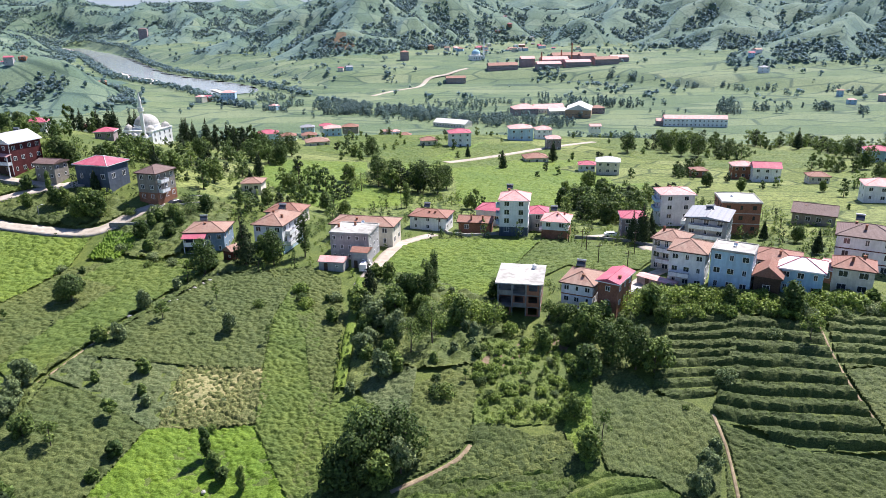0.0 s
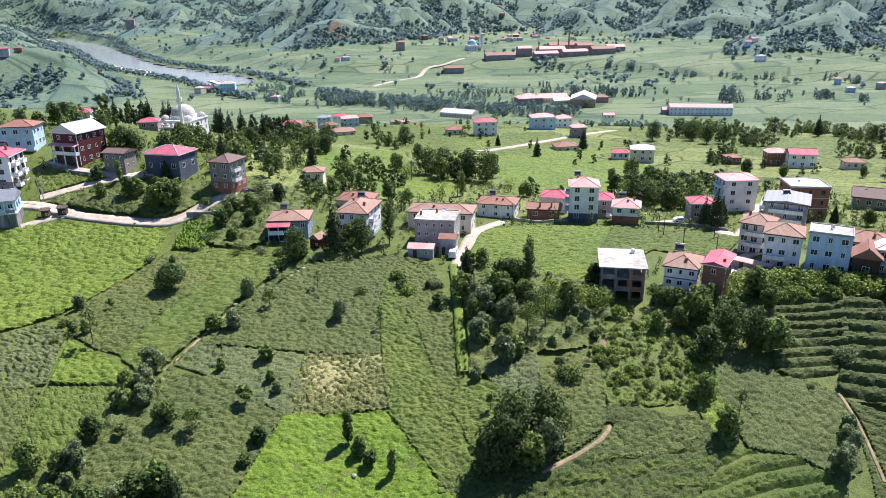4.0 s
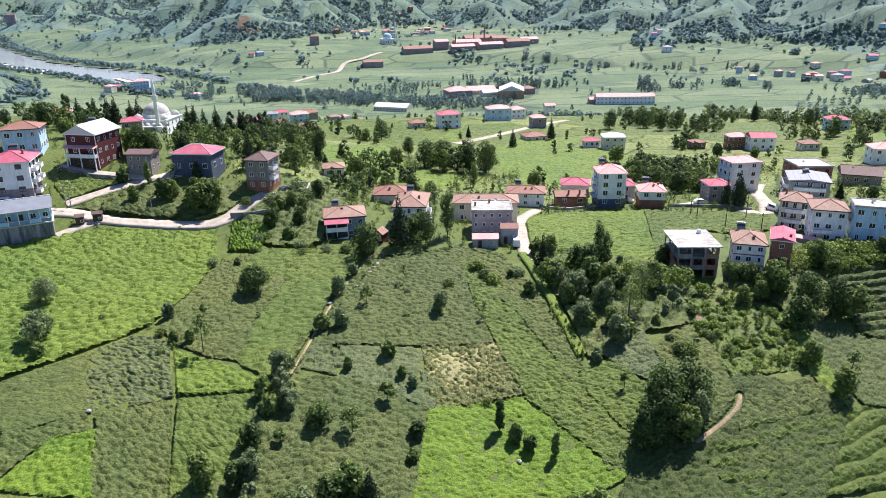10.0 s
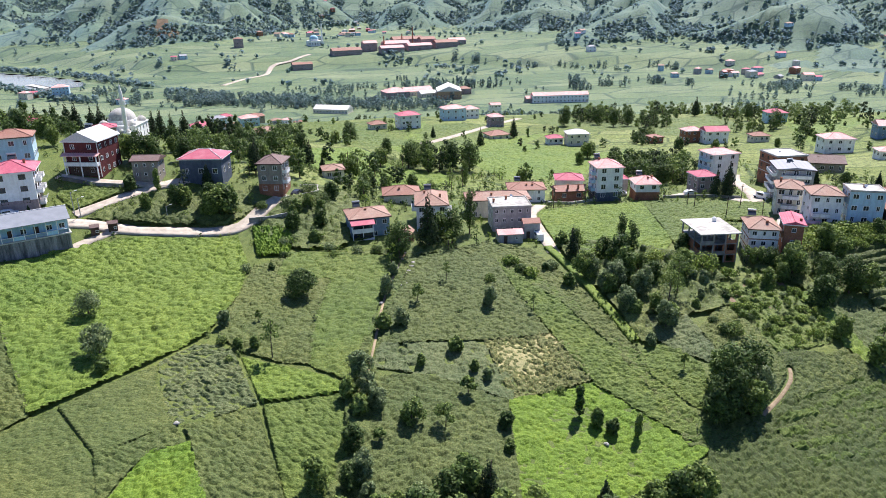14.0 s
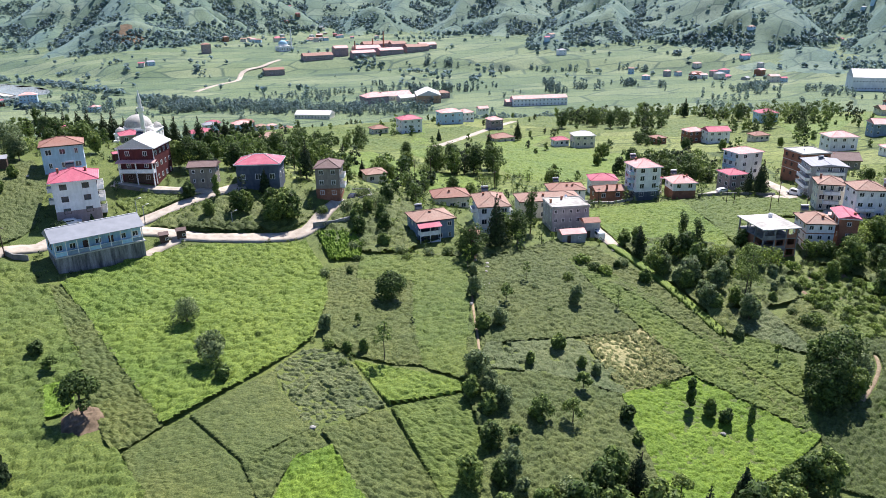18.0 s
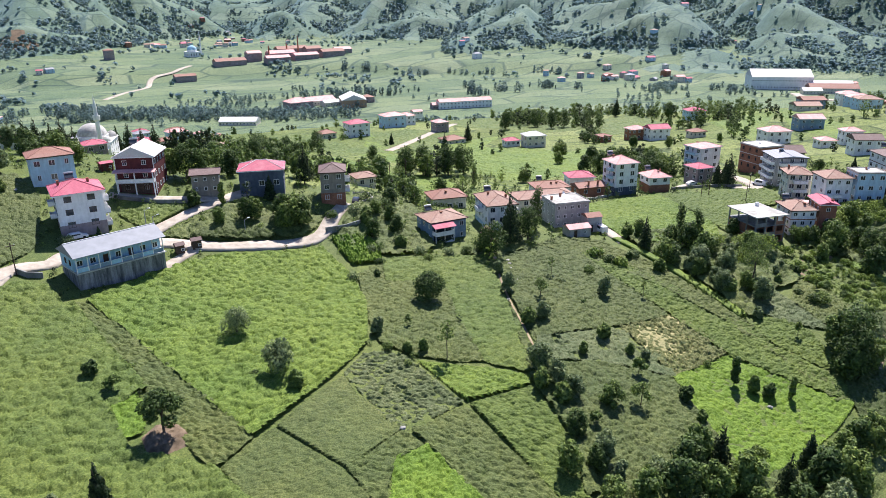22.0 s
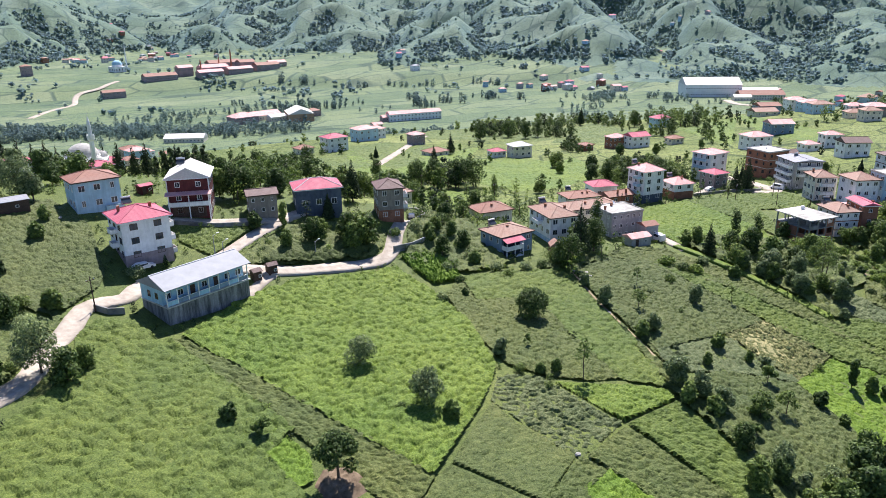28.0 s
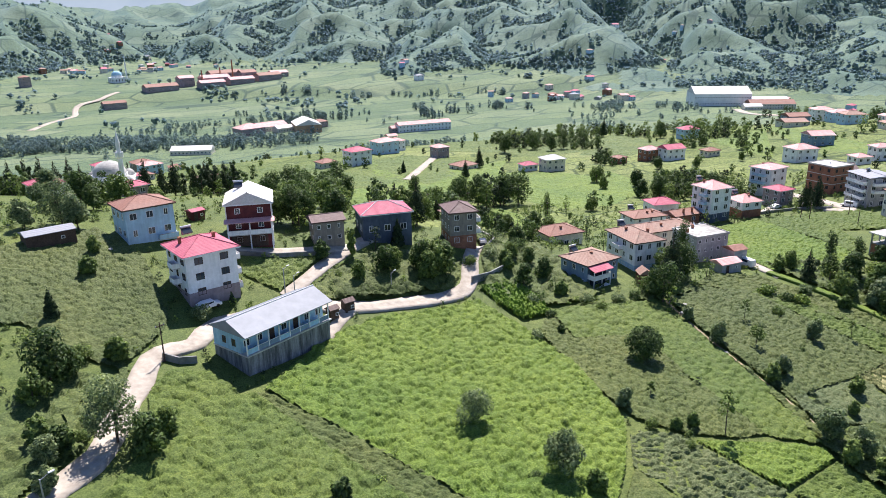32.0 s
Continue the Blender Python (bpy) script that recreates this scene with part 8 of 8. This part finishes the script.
plant("G", [(1.2, 140.8, 5.3), (-32.9, 147.6, 3.7), (-30.7, 141.0, 3.6), (8.7, 133.1, 7.5), (-1.1, 130.8, 5.6), (5.8, 136.6, 5.8), (12.9, 129.3, 3.7), (38.7, 134.6, 7.6), (45.8, 135.3, 6.3), (48.7, 137.0, 5.1), (52.3, 137.3, 5.1), (54.8, 134.4, 5.7), (60.9, 132.3, 5.0), (64.5, 134.0, 4.4), (71.9, 131.2, 5.5), (75.8, 132.2, 4.9), (78.6, 131.0, 4.9), (82.0, 131.0, 4.9)])
plant("L", [(-136.8, 115.5, 8.4)])
plant("D", [(-121.2, 139.4, 6.8)])
plant("W", [(-117.4, 124.4, 7.0)])
plant("H", [(-20.5, 130.2, 1.3), (-21.4, 128.2, 1.5), (-19.9, 129.2, 1.7), (-20.0, 128.3, 1.4), (-21.4, 125.7, 1.6), (-20.4, 126.1, 1.3), (-19.6, 126.2, 1.5), (-21.1, 123.7, 1.7), (-20.9, 123.1, 1.4), (-19.5, 123.9, 1.6), (-20.5, 121.9, 1.3), (-21.1, 120.4, 1.5), (-19.7, 121.3, 1.7), (-19.9, 120.2, 1.4), (-21.1, 118.1, 1.6), (-20.1, 118.5, 1.3), (-19.5, 118.4, 1.5), (-20.8, 116.1, 1.7), (-20.5, 115.8, 1.4), (-19.3, 116.3, 1.6), (-20.4, 114.5, 1.3), (-20.7, 113.3, 1.5), (-19.4, 114.1, 1.7), (-19.8, 112.9, 1.4)])

# ---- bushes of the vegetable garden and of the thickets ----
def scatter_bushes(poly, count, seed, kinds, low, high, clear=1.0):
    """Bushes spread unevenly over a patch."""
    r = random.Random(seed)
    xs, ys = [p[0] for p in poly], [p[1] for p in poly]
    done = []
    tries = 0
    while len(done) < count and tries < count * 60:
        tries += 1
        x, y = r.uniform(min(xs), max(xs)), r.uniform(min(ys), max(ys))
        if not inside(poly, np.array([x]), np.array([y]))[0] or any(math.dist((x, y), q) < clear for q in done):
            continue
        done.append((x, y))
        plant(r.choice(kinds), [(round(x, 1), round(y, 1), r.uniform(low, high))])


scatter_bushes([(7.1, 126.5), (23.4, 127.1), (23.3, 112.4), (20.2, 103.8), (4.5, 101.8), (4.5, 110.4)], 85, 3, "GGGKV", 1.1, 2.6, 1.1)
scatter_bushes([(40.5, 143), (50.7, 141.5), (56, 138.5), (63.2, 135), (71.8, 132.4), (88.7, 131.3), (86, 127.5), (73.9, 126.2), (56.5, 129.5), (44, 131)], 70, 5, "GGGKG", 2.2, 4.2, 1.8)
scatter_bushes([(-12, 157), (0, 149), (8, 140), (10, 130), (5, 124), (-13, 130)], 40, 9, "GKGSK", 1.4, 3.2, 1.8)

# ---- trees of the middle distance ----
def grove(name, label, rows, leaves=170, leaf=0.85, material=None, narrow=1.0):
    """Trees joined into one mesh: short trunks and uneven rounded crowns of leaf sprays."""
    g = np.random.default_rng(len(rows))
    rows = np.array(rows, float)
    n, lobes = len(rows), 7
    h = rows[:, 2][:, None, None]
    z = land(rows[:, 0], rows[:, 1])
    base = np.stack([rows[:, 0], rows[:, 1], z], 1)[:, None]
    turn = g.uniform(0, 6.28, (n, 1)) + np.arange(lobes) * 2.4
    up = np.linspace(0.15, 0.82, lobes)[None] + g.uniform(-0.04, 0.04, (n, lobes))
    girth = np.sqrt(np.clip(1 - ((up - 0.46) / 0.5) ** 2, 0.08, 1)) * g.uniform(0.75, 1.2, (n, 1)) * narrow
    out = girth * g.uniform(0.08, 0.24, (n, lobes))
    centre = base + h * np.stack([out * np.cos(turn), out * np.sin(turn), up], 2)
    radius = girth * g.uniform(0.15, 0.24, (n, lobes))
    pick = g.integers(0, lobes, (n, leaves))
    k = np.arange(n)[:, None]
    d = g.normal(size=(n, leaves, 3))
    d /= np.linalg.norm(d, axis=2)[..., None]
    p = centre[k, pick] + d * (h * radius[k, pick][..., None]) * g.uniform(0.5, 1.05, (n, leaves, 1)) * np.array((1, 1, 0.85 / narrow ** 0.5))
    face = d + g.normal(size=(n, leaves, 3)) * 0.4 + (0, 0, 0.5)
    face /= np.linalg.norm(face, axis=2)[..., None]
    t = np.cross(face, g.normal(size=(n, leaves, 3)))
    t /= np.linalg.norm(t, axis=2)[..., None]
    b = np.cross(face, t)
    s = leaf * (h / 7) ** 0.6 * g.uniform(0.5, 1.1, (n, leaves, 1))
    crowns = np.stack([p - t * s * 0.6, p + b * s * 0.5 - face * s * 0.15, p + t * s * 0.6, p - b * s * 0.5 - face * s * 0.15], 2).reshape(-1, 3)
    ring = np.array([(math.cos(a), math.sin(a)) for a in (0, 1.57, 3.14, 4.71)])[None]
    low = np.concatenate([base[:, :, :2] + ring * h * 0.022, np.repeat(base[:, :, 2:] - 0.4, 4, 1)], 2)
    high = np.concatenate([base[:, :, :2] + ring * h * 0.013, np.repeat(base[:, :, 2:] + h * 0.5, 4, 1)], 2)
    stems = np.concatenate([low, high], 1).reshape(-1, 3)
    quad = np.array([(0, 1, 5, 4), (1, 2, 6, 5), (2, 3, 7, 6), (3, 0, 4, 7)])
    faces = np.concatenate([np.arange(len(crowns)).reshape(-1, 4), len(crowns) + (np.arange(n)[:, None, None] * 8 + quad).reshape(-1, 4)])
    tone = np.repeat(g.choice(3, n, p=(0.6, 0.25, 0.15)), leaves)
    index = np.concatenate([tone, np.full(n * 4, 3)])
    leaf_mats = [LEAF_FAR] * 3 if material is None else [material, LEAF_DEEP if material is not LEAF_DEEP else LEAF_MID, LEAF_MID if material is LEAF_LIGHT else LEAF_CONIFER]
    return tagged(new(name, mesh_from(name, np.concatenate([crowns, stems]), faces, leaf_mats + [BARK], index, smooth=False)), label, "trees", kind="stuff")


def scatter_mid():
    """Single small trees and hedge bushes dotted over the open tea meadows."""
    rows, r = [], random.Random(4)
    while len(rows) < 420:
        x, y = r.uniform(-330, 480), r.uniform(206, 640)
        if abs(math.atan2(x + 60, y)) > 0.98 or -75 < x < 80 and y < 235:
            continue
        clump = float(octaves(np.array([x / 60.0]), np.array([y / 60.0]), 2, 91)[0])
        line = min(abs(float(value_noise(np.array([x / 48.0]), np.array([y / 70.0]), 23)[0])), abs(float(value_noise(np.array([x / 80.0 + 9]), np.array([y / 40.0]), 37)[0])))
        if r.random() > (0.9 if line < 0.03 else 0.22 if clump > 0.35 else 0.05) or near_house(x, y, 2.5):
            continue
        rows.append((x, y, r.uniform(2.2, 5.5) * (1.6 if r.random() < 0.2 else 1)))
    grove("grove", "small trees and bushes dotted over the tea meadows", [q for q in rows if q[1] < 420], 190, 0.8, LEAF_MID)
    grove("grove", "trees scattered over the far fields", [q for q in rows if q[1] >= 420], 110, 1.1, LEAF_MID)


scatter_mid()


# ---- far woods ----
def woods(name, label, spots, heights):
    """Small uneven crowns joined into one wood."""
    g = np.random.default_rng(3)
    n, leaves = len(spots), 7
    base = np.stack([spots[:, 0], spots[:, 1], land(spots[:, 0], spots[:, 1])], 1)[:, None]
    h = heights[:, None, None]
    d = g.normal(size=(n, leaves, 3))
    d /= np.linalg.norm(d, axis=2)[..., None]
    p = base + d * h * np.array((0.36, 0.36, 0.32)) * g.uniform(0.4, 1.0, (n, leaves, 1)) + h * np.array((0, 0, 0.5))
    up = d * 0.8 + g.normal(size=(n, leaves, 3)) * 0.35 + (0.0, -0.25, 0.7)
    up /= np.linalg.norm(up, axis=2)[..., None]
    t = np.cross(up, g.normal(size=(n, leaves, 3)))
    t /= np.linalg.norm(t, axis=2)[..., None]
    b = np.cross(up, t)
    s = h * g.uniform(0.2, 0.38, (n, leaves, 1))
    v = np.stack([p - t * s, p + b * s * 0.8 - up * s * 0.25, p + t * s, p - b * s * 0.8 - up * s * 0.25], 2)
    faces = np.arange(n * leaves * 4).reshape(-1, 4)
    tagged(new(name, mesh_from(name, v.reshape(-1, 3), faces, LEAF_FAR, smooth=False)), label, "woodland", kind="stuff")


def far_woods():
    g = np.random.default_rng(12)
    x, y = g.uniform(-2000, 2500, 360000), g.uniform(620, 3000, 360000)
    keep = np.abs(np.arctan2(x + 80, y)) < 1.12
    x, y = x[keep], y[keep]
    z = land(x, y)
    patch = octaves(x / 190, y / 190, 3, 71)
    dip = land(x + 25, y) + land(x - 25, y) + land(x, y + 25) + land(x, y - 25) - 4 * z
    rows = np.abs(value_noise(x / 45, y / 160, 77)) < 0.06
    hill = z > valley_floor(x, y) + 5
    river = line_distance(RIVER, x, y)
    want = np.where(hill, np.clip((patch * 0.6 + np.clip(dip / 13, -0.8, 0.9) + 0.0) * 3.4, 0.035, 1.2), np.where((np.abs(river - 60) < 16) & (x < -200) | (river < 36) & (x > -330), 0.8, np.where(rows & (patch > 0.1) | (patch > 1.15), 0.35, 0.006)))
    want = np.where((river < 52) & (x < -180), 0, want)
    pick = g.random(len(x)) < want * 0.62
    x, y = x[pick], y[pick]
    dist = np.hypot(x, y)
    m = dist < 1000
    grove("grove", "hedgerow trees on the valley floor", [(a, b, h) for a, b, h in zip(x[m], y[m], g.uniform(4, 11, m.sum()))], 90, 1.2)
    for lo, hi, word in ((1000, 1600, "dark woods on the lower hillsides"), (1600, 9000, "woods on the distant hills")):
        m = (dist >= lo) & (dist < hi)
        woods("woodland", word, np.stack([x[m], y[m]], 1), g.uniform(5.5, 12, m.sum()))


far_woods()

# ---- clumps of trees of the middle distance: outline, number, heights ----
def clump(label, poly, count, low, high, seed, narrow=1.0):
    """Trees crowded unevenly into an outline, clear of the houses."""
    r, rows, tries = random.Random(seed), [], 0
    xs, ys = [p[0] for p in poly], [p[1] for p in poly]
    hearts = []
    while len(hearts) < max(3, count // 6):
        q = (r.uniform(min(xs), max(xs)), r.uniform(min(ys), max(ys)))
        if inside(poly, np.array([q[0]]), np.array([q[1]]))[0]:
            hearts.append(q)
    while len(rows) < count and tries < 4000:
        tries += 1
        hx, hy = r.choice(hearts)
        x, y = r.gauss(hx, 6), r.gauss(hy, 7)
        if not inside(poly, np.array([x]), np.array([y]))[0] or any(math.dist((x, y), q[:2]) < 2.6 for q in rows):
            continue
        if near_house(x, y, 2.0) or any(line_distance(line, np.array([x]), np.array([y]))[0] < wide / 2 + 2 for line, wide in LANES):
            continue
        rows.append((x, y, r.uniform(low * 0.6, high) if r.random() < 0.6 else r.uniform(low, high)))
    near = min(q[1] for q in rows) < 480
    grove("grove", label, rows, 330 if near else 90, 0.62 if near else 1.3, (LEAF_CONIFER if narrow < 0.45 else LEAF_DEEP if seed % 3 else LEAF_MID) if near else None, narrow)


clump("dark broadleaf trees crowded beside the mosque", [(-116, 291), (-126, 352), (-109, 349), (-77, 262), (-69, 221), (-77, 204), (-88, 220)], 24, 4, 8, 1)
clump("tall dark trees behind the knoll houses", [(-96, 272), (-85, 346), (-70, 264), (-73, 211), (-81, 202), (-92, 211)], 12, 6, 11, 2)
clump("tall clump of trees in the open meadow", [(-30, 272), (-19, 265), (0, 268), (3, 288), (-12, 293), (-30, 281)], 13, 8, 14, 3)
clump("dense trees behind the white bungalow", [(34, 215), (46, 220), (60, 209), (69, 236), (64, 255), (43, 246)], 42, 5, 10, 4)
clump("belt of dark trees on the plateau edge", [(96, 370), (119, 405), (160, 428), (186, 463), (251, 676), (134, 457)], 42, 6, 12, 5)
clump("wooded fold between the tea slopes", [(150, 374), (181, 404), (214, 413), (220, 380), (201, 315), (241, 381), (363, 631), (318, 644), (185, 448)], 70, 6, 12, 6)
clump("small wood beside the green knoll", [(106, 325), (116, 322), (137, 355), (135, 371), (118, 355)], 16, 5, 9, 7)
clump("poplar grove on the valley floor", [(152, 894), (202, 868), (267, 884), (283, 946), (226, 974), (161, 950)], 46, 10, 16, 8, 0.5)
clump("rows of poplars beside the long mill", [(313, 877), (338, 795), (353, 840), (334, 930)], 16, 10, 16, 9, 0.5)
clump("wood at the foot of the right-hand hills", [(193, 382), (218, 377), (233, 338), (260, 320), (542, 582), (410, 644)], 50, 7, 13, 10)
clump("trees between the houses of the far village", [(158, 360), (191, 326), (207, 318), (229, 296), (262, 261), (321, 289), (299, 380), (220, 408)], 46, 6, 12, 11)
clump("round clump of trees on the meadow", [(109, 432), (140, 427), (188, 480), (161, 495)], 14, 7, 12, 12)
clump("trees beside the green knoll", [(140, 394), (171, 379), (230, 430), (205, 456)], 14, 6, 11, 13)
clump("dark trees between the knoll and the mosque", [(-110, 343), (-104, 294), (-55, 373), (-35, 432), (-58, 481)], 11, 6, 11, 14)
clump("tall trees behind the maroon chalet", [(-121, 213), (-115, 212), (-94, 232), (-64, 300), (-96, 270)], 14, 7, 11, 15)
clump("tall trees behind the taupe house", [(-84, 218), (-77, 218), (-1, 297), (-16, 263), (3, 294), (-28, 300)], 10, 7, 12, 16)
clump("fruit trees and bushes on the bank above the lane houses", [(-78, 181), (-69, 184), (-54, 201), (-34, 253), (-46, 255), (-70, 202)], 24, 3.5, 7, 17)
clump("trees and bushes between the upper houses", [(57, 240), (82, 244), (109, 281), (82, 285)], 26, 4, 8, 18)
clump("cypress wood behind the mosque", [(-182, 318), (-160, 312), (-153, 340), (-120, 342), (-112, 318), (-95, 318), (-88, 350), (-120, 368), (-165, 362)], 44, 9, 15, 20, 0.42)
clump("dark trees on the left-hand slope beside the village", [(-153, 242), (-146, 250), (-130, 243), (-135, 263), (-176, 304), (-171, 272)], 22, 4, 8, 21)
clump("riverside wood below the brick mill", [(263, 1200), (340, 1099), (467, 1026), (565, 974), (594, 1012), (495, 1071), (362, 1147), (282, 1224)], 60, 7, 13, 22)
clump("hedgerow trees on the valley floor", [(129, 1010), (272, 917), (365, 833), (503, 812), (536, 852), (417, 915), (307, 990), (148, 1075)], 60, 7, 14, 23, 0.7)
clump("trees beside the right-hand factory", [(568, 608), (310, 305), (305, 241), (791, 473), (720, 555), (610, 634)], 50, 6, 12, 24)
clump("dark riverside wood along the stream", [(-152, 855), (-92, 868), (-3, 824), (54, 765), (67, 805), (8, 870), (-95, 934), (-147, 942)], 150, 7, 12, 31)
clump("riverside wood below the mill", [(-272, 996), (-166, 925), (-17, 815), (71, 787), (75, 828), (-18, 881), (-181, 1016), (-304, 1116)], 130, 6, 12, 32)
clump("wood along the foot of the right-hand hills", [(520, 886), (539, 781), (606, 640), (658, 683), (585, 832), (560, 937)], 60, 7, 12, 33)
clump("wood behind the factory", [(682, 573), (325, 288), (804, 503), (803, 629)], 40, 7, 12, 34)

# ---- bushes and small trees about the houses and on rough ground ----
def rough_ground():
    r = random.Random(31)
    done, rows = [], ([], [], [])
    tries = 0
    while len(done) < 330 and tries < 9000:
        tries += 1
        x, y = r.uniform(-185, 112), r.uniform(128, 262)
        thick = float(octaves(np.array([x / 26.0]), np.array([y / 26.0]), 2, 17)[0])
        if thick < r.uniform(-0.5, 0.45) or any(math.dist((x, y), q) < 2.4 for q in done):
            continue
        if near_house(x, y, 1.6) or any(inside(p, np.array([x]), np.array([y]))[0] for p in PLOTS if min(q[0] for q in p) < x < max(q[0] for q in p)) or any(line_distance(line, np.array([x]), np.array([y]))[0] < wide / 2 + 1.3 for line, wide in LANES):
            continue
        done.append((x, y))
        rows[r.randrange(3)].append((x, y, r.uniform(1.4, 3.4) if r.random() < 0.8 else r.uniform(4, 7)))
    for part_rows, leaf_mat, word in zip(rows, (LEAF_LIGHT, LEAF_MID, LEAF_DEEP), ("light green bushes and maize about the houses", "leafy shrubs about the houses and yards", "dark bushes and small trees on rough ground")):
        grove("thicket", word, part_rows, 120, 0.5, leaf_mat)


rough_ground()


def weeds():
    """Tall grass, ferns and weeds on the open ground between houses, lanes and plots."""
    g = np.random.default_rng(77)
    x, y = g.uniform(-185, 112, 9000), g.uniform(120, 262, 9000)
    keep = octaves(x / 14.0, y / 14.0, 2, 63) > g.uniform(-0.7, 0.5, len(x))
    for p in PLOTS:
        keep &= ~inside(p, x, y)
    for line, wide in LANES:
        keep &= line_distance(line, x, y) > wide / 2 + 0.5
    spots = [(a, b) for a, b in zip(x[keep], y[keep]) if not near_house(a, b, 0.6)][:2600]
    third = len(spots) // 3
    for k, (leaf_mat, word) in enumerate(((LEAF_LIGHT, "light green weeds and tall grass about the houses"), (LEAF_MID, "rank weeds and ferns on the banks"), (LEAF_DEEP, "low dark shrubs on rough ground"))):
        grove("weeds", word, [(a, b, g.uniform(0.6, 1.7)) for a, b in spots[k * third:(k + 1) * third]], 44, 0.75, leaf_mat, 1.9)


weeds()

# ---- walls, poles, cars ----
wall_line("wall_1", "grey concrete retaining wall beside the lane", [(-90.4, 181.5), (-85.1, 181.7), (-78.5, 183.5)], 1.6, CONCRETE)
wall_line("wall_2", "pale parapet along the house drive", [(-82.1, 191.4), (-76.8, 193.7), (-71.0, 198.3), (-70.4, 204.1), (-75.6, 201.5)], 0.8, CONCRETE_PALE)
wall_line("wall_3", "long low garden wall below the houses", [(37.1, 193.8), (44.7, 190.8), (50.7, 187.3), (55.8, 180.3)], 0.9, CONCRETE)
wall_line("wall_4", "dry-stone wall along the tea field", [(-2.4, 209.1), (0.6, 198.9), (6.3, 196.5), (16.2, 199.4)], 0.8, CONCRETE_PALE)
wall_line("wall_5", "concrete wall below the chalet", [(-135.9, 202.7), (-126.9, 198.7), (-119.0, 197.1)], 0.9, CONCRETE)
wall_line("wall_6", "low concrete wall beside the hall", [(-156.4, 173.3), (-154.4, 171.5), (-151.8, 171.3)], 1.2, CONCRETE)
pole("dark wooden utility pole among the fields", (36.5, 179.9), 6, False)
pole("dark wooden utility pole among the fields", (-2.0, 191.2), 7, False)
pole("dark wooden utility pole among the fields", (37.2, 177.5), 6, False)
pole("dark wooden utility pole among the fields", (48.3, 171.3), 7, False)
pole("dark wooden utility pole among the fields", (42.4, 155.2), 6, False)
pole("dark wooden utility pole among the fields", (-156.3, 172.6), 7, False)
pole("grey street lamp beside the lane", (-175.8, 138.8), 9, True)
pole("grey street lamp beside the lane", (-129.3, 185.2), 5, True)
pole("grey street lamp beside the lane", (-130.8, 186.3), 6, True)
pole("grey street lamp beside the lane", (-109.6, 182.9), 4, True)
pole("dark wooden utility pole among the fields", (-54.0, 254.9), 8, False)
pole("dark wooden utility pole among the fields", (-32.1, 262.8), 8, False)
pole("dark wooden utility pole among the fields", (-38.3, 263.9), 7, False)
pole("dark wooden utility pole among the fields", (-15.6, 239.3), 7, False)
pole("dark wooden utility pole among the fields", (20.4, 148.3), 4, False)
pole("dark wooden utility pole among the fields", (37.3, 163.1), 6, False)
pole("dark wooden utility pole among the fields", (-158.9, 578.0), 9, False)
car("dark car parked on the drive", (-77.1, 195.1), 60, CAR_DARK, False)
car("white van on the concrete lane", (-19.8, 161.8), 80, CAR_WHITE, True)
car("white van in the yard between the houses", (60.5, 177.3), 100, CAR_WHITE, True)
car("white car beside the pink-roofed house", (40.8, 143.2), 50, CAR_WHITE, False)
car("pale car in front of the apartment house", (-145.0, 186.7), 10, CAR_WHITE, False)
car("white car below the garden wall", (48.1, 195.2), 0, CAR_WHITE, False)
car("white car beside the tall house", (29.2, 205.0), 80, CAR_WHITE, False)


def white_stones(spots):
    r = random.Random(8)
    for x, y in spots:
        bm = bmesh.new()
        bmesh.ops.create_icosphere(bm, subdivisions=1, radius=0.45)
        for v in bm.verts:
            v.co = Vector((v.co.x * r.uniform(0.9, 1.6), v.co.y * r.uniform(0.7, 1.2), v.co.z * r.uniform(0.4, 0.8)))
        ob = part("boulder", bm, SLAB_WHITE, None)
        ob.matrix_world = pose(x, y, float(land(x, y)) + 0.35, 0, 0, r.uniform(0, 180))
        tagged(ob, "pale boulder lying along the hedge", "rock", "pale boulders")


white_stones([(-61.2, 140.4), (-60.5, 141.8), (-59.3, 142.6), (-58.1, 147.4), (-57.2, 148.6), (-55.9, 150.8), (-55.0, 152.9), (-54.5, 156.4), (-55.4, 158.3), (-56.9, 155.2), (-59.0, 150.4), (-66.2, 134.8), (-104.2, 104.3), (-38.0, 90.8), (-156.4, 208.8)])

# ---- plain glowing distance behind the hills ----
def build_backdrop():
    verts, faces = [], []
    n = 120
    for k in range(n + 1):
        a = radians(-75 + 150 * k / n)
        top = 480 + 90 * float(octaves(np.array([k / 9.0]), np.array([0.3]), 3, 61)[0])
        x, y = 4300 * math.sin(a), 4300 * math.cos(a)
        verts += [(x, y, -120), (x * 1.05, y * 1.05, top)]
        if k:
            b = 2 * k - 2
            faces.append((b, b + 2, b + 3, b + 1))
    tagged(new("backdrop", mesh_from("backdrop", verts, faces, HAZE)), "glowing backdrop of hazy blue mountains far beyond the valley", "mountains", kind="structure")


build_backdrop()
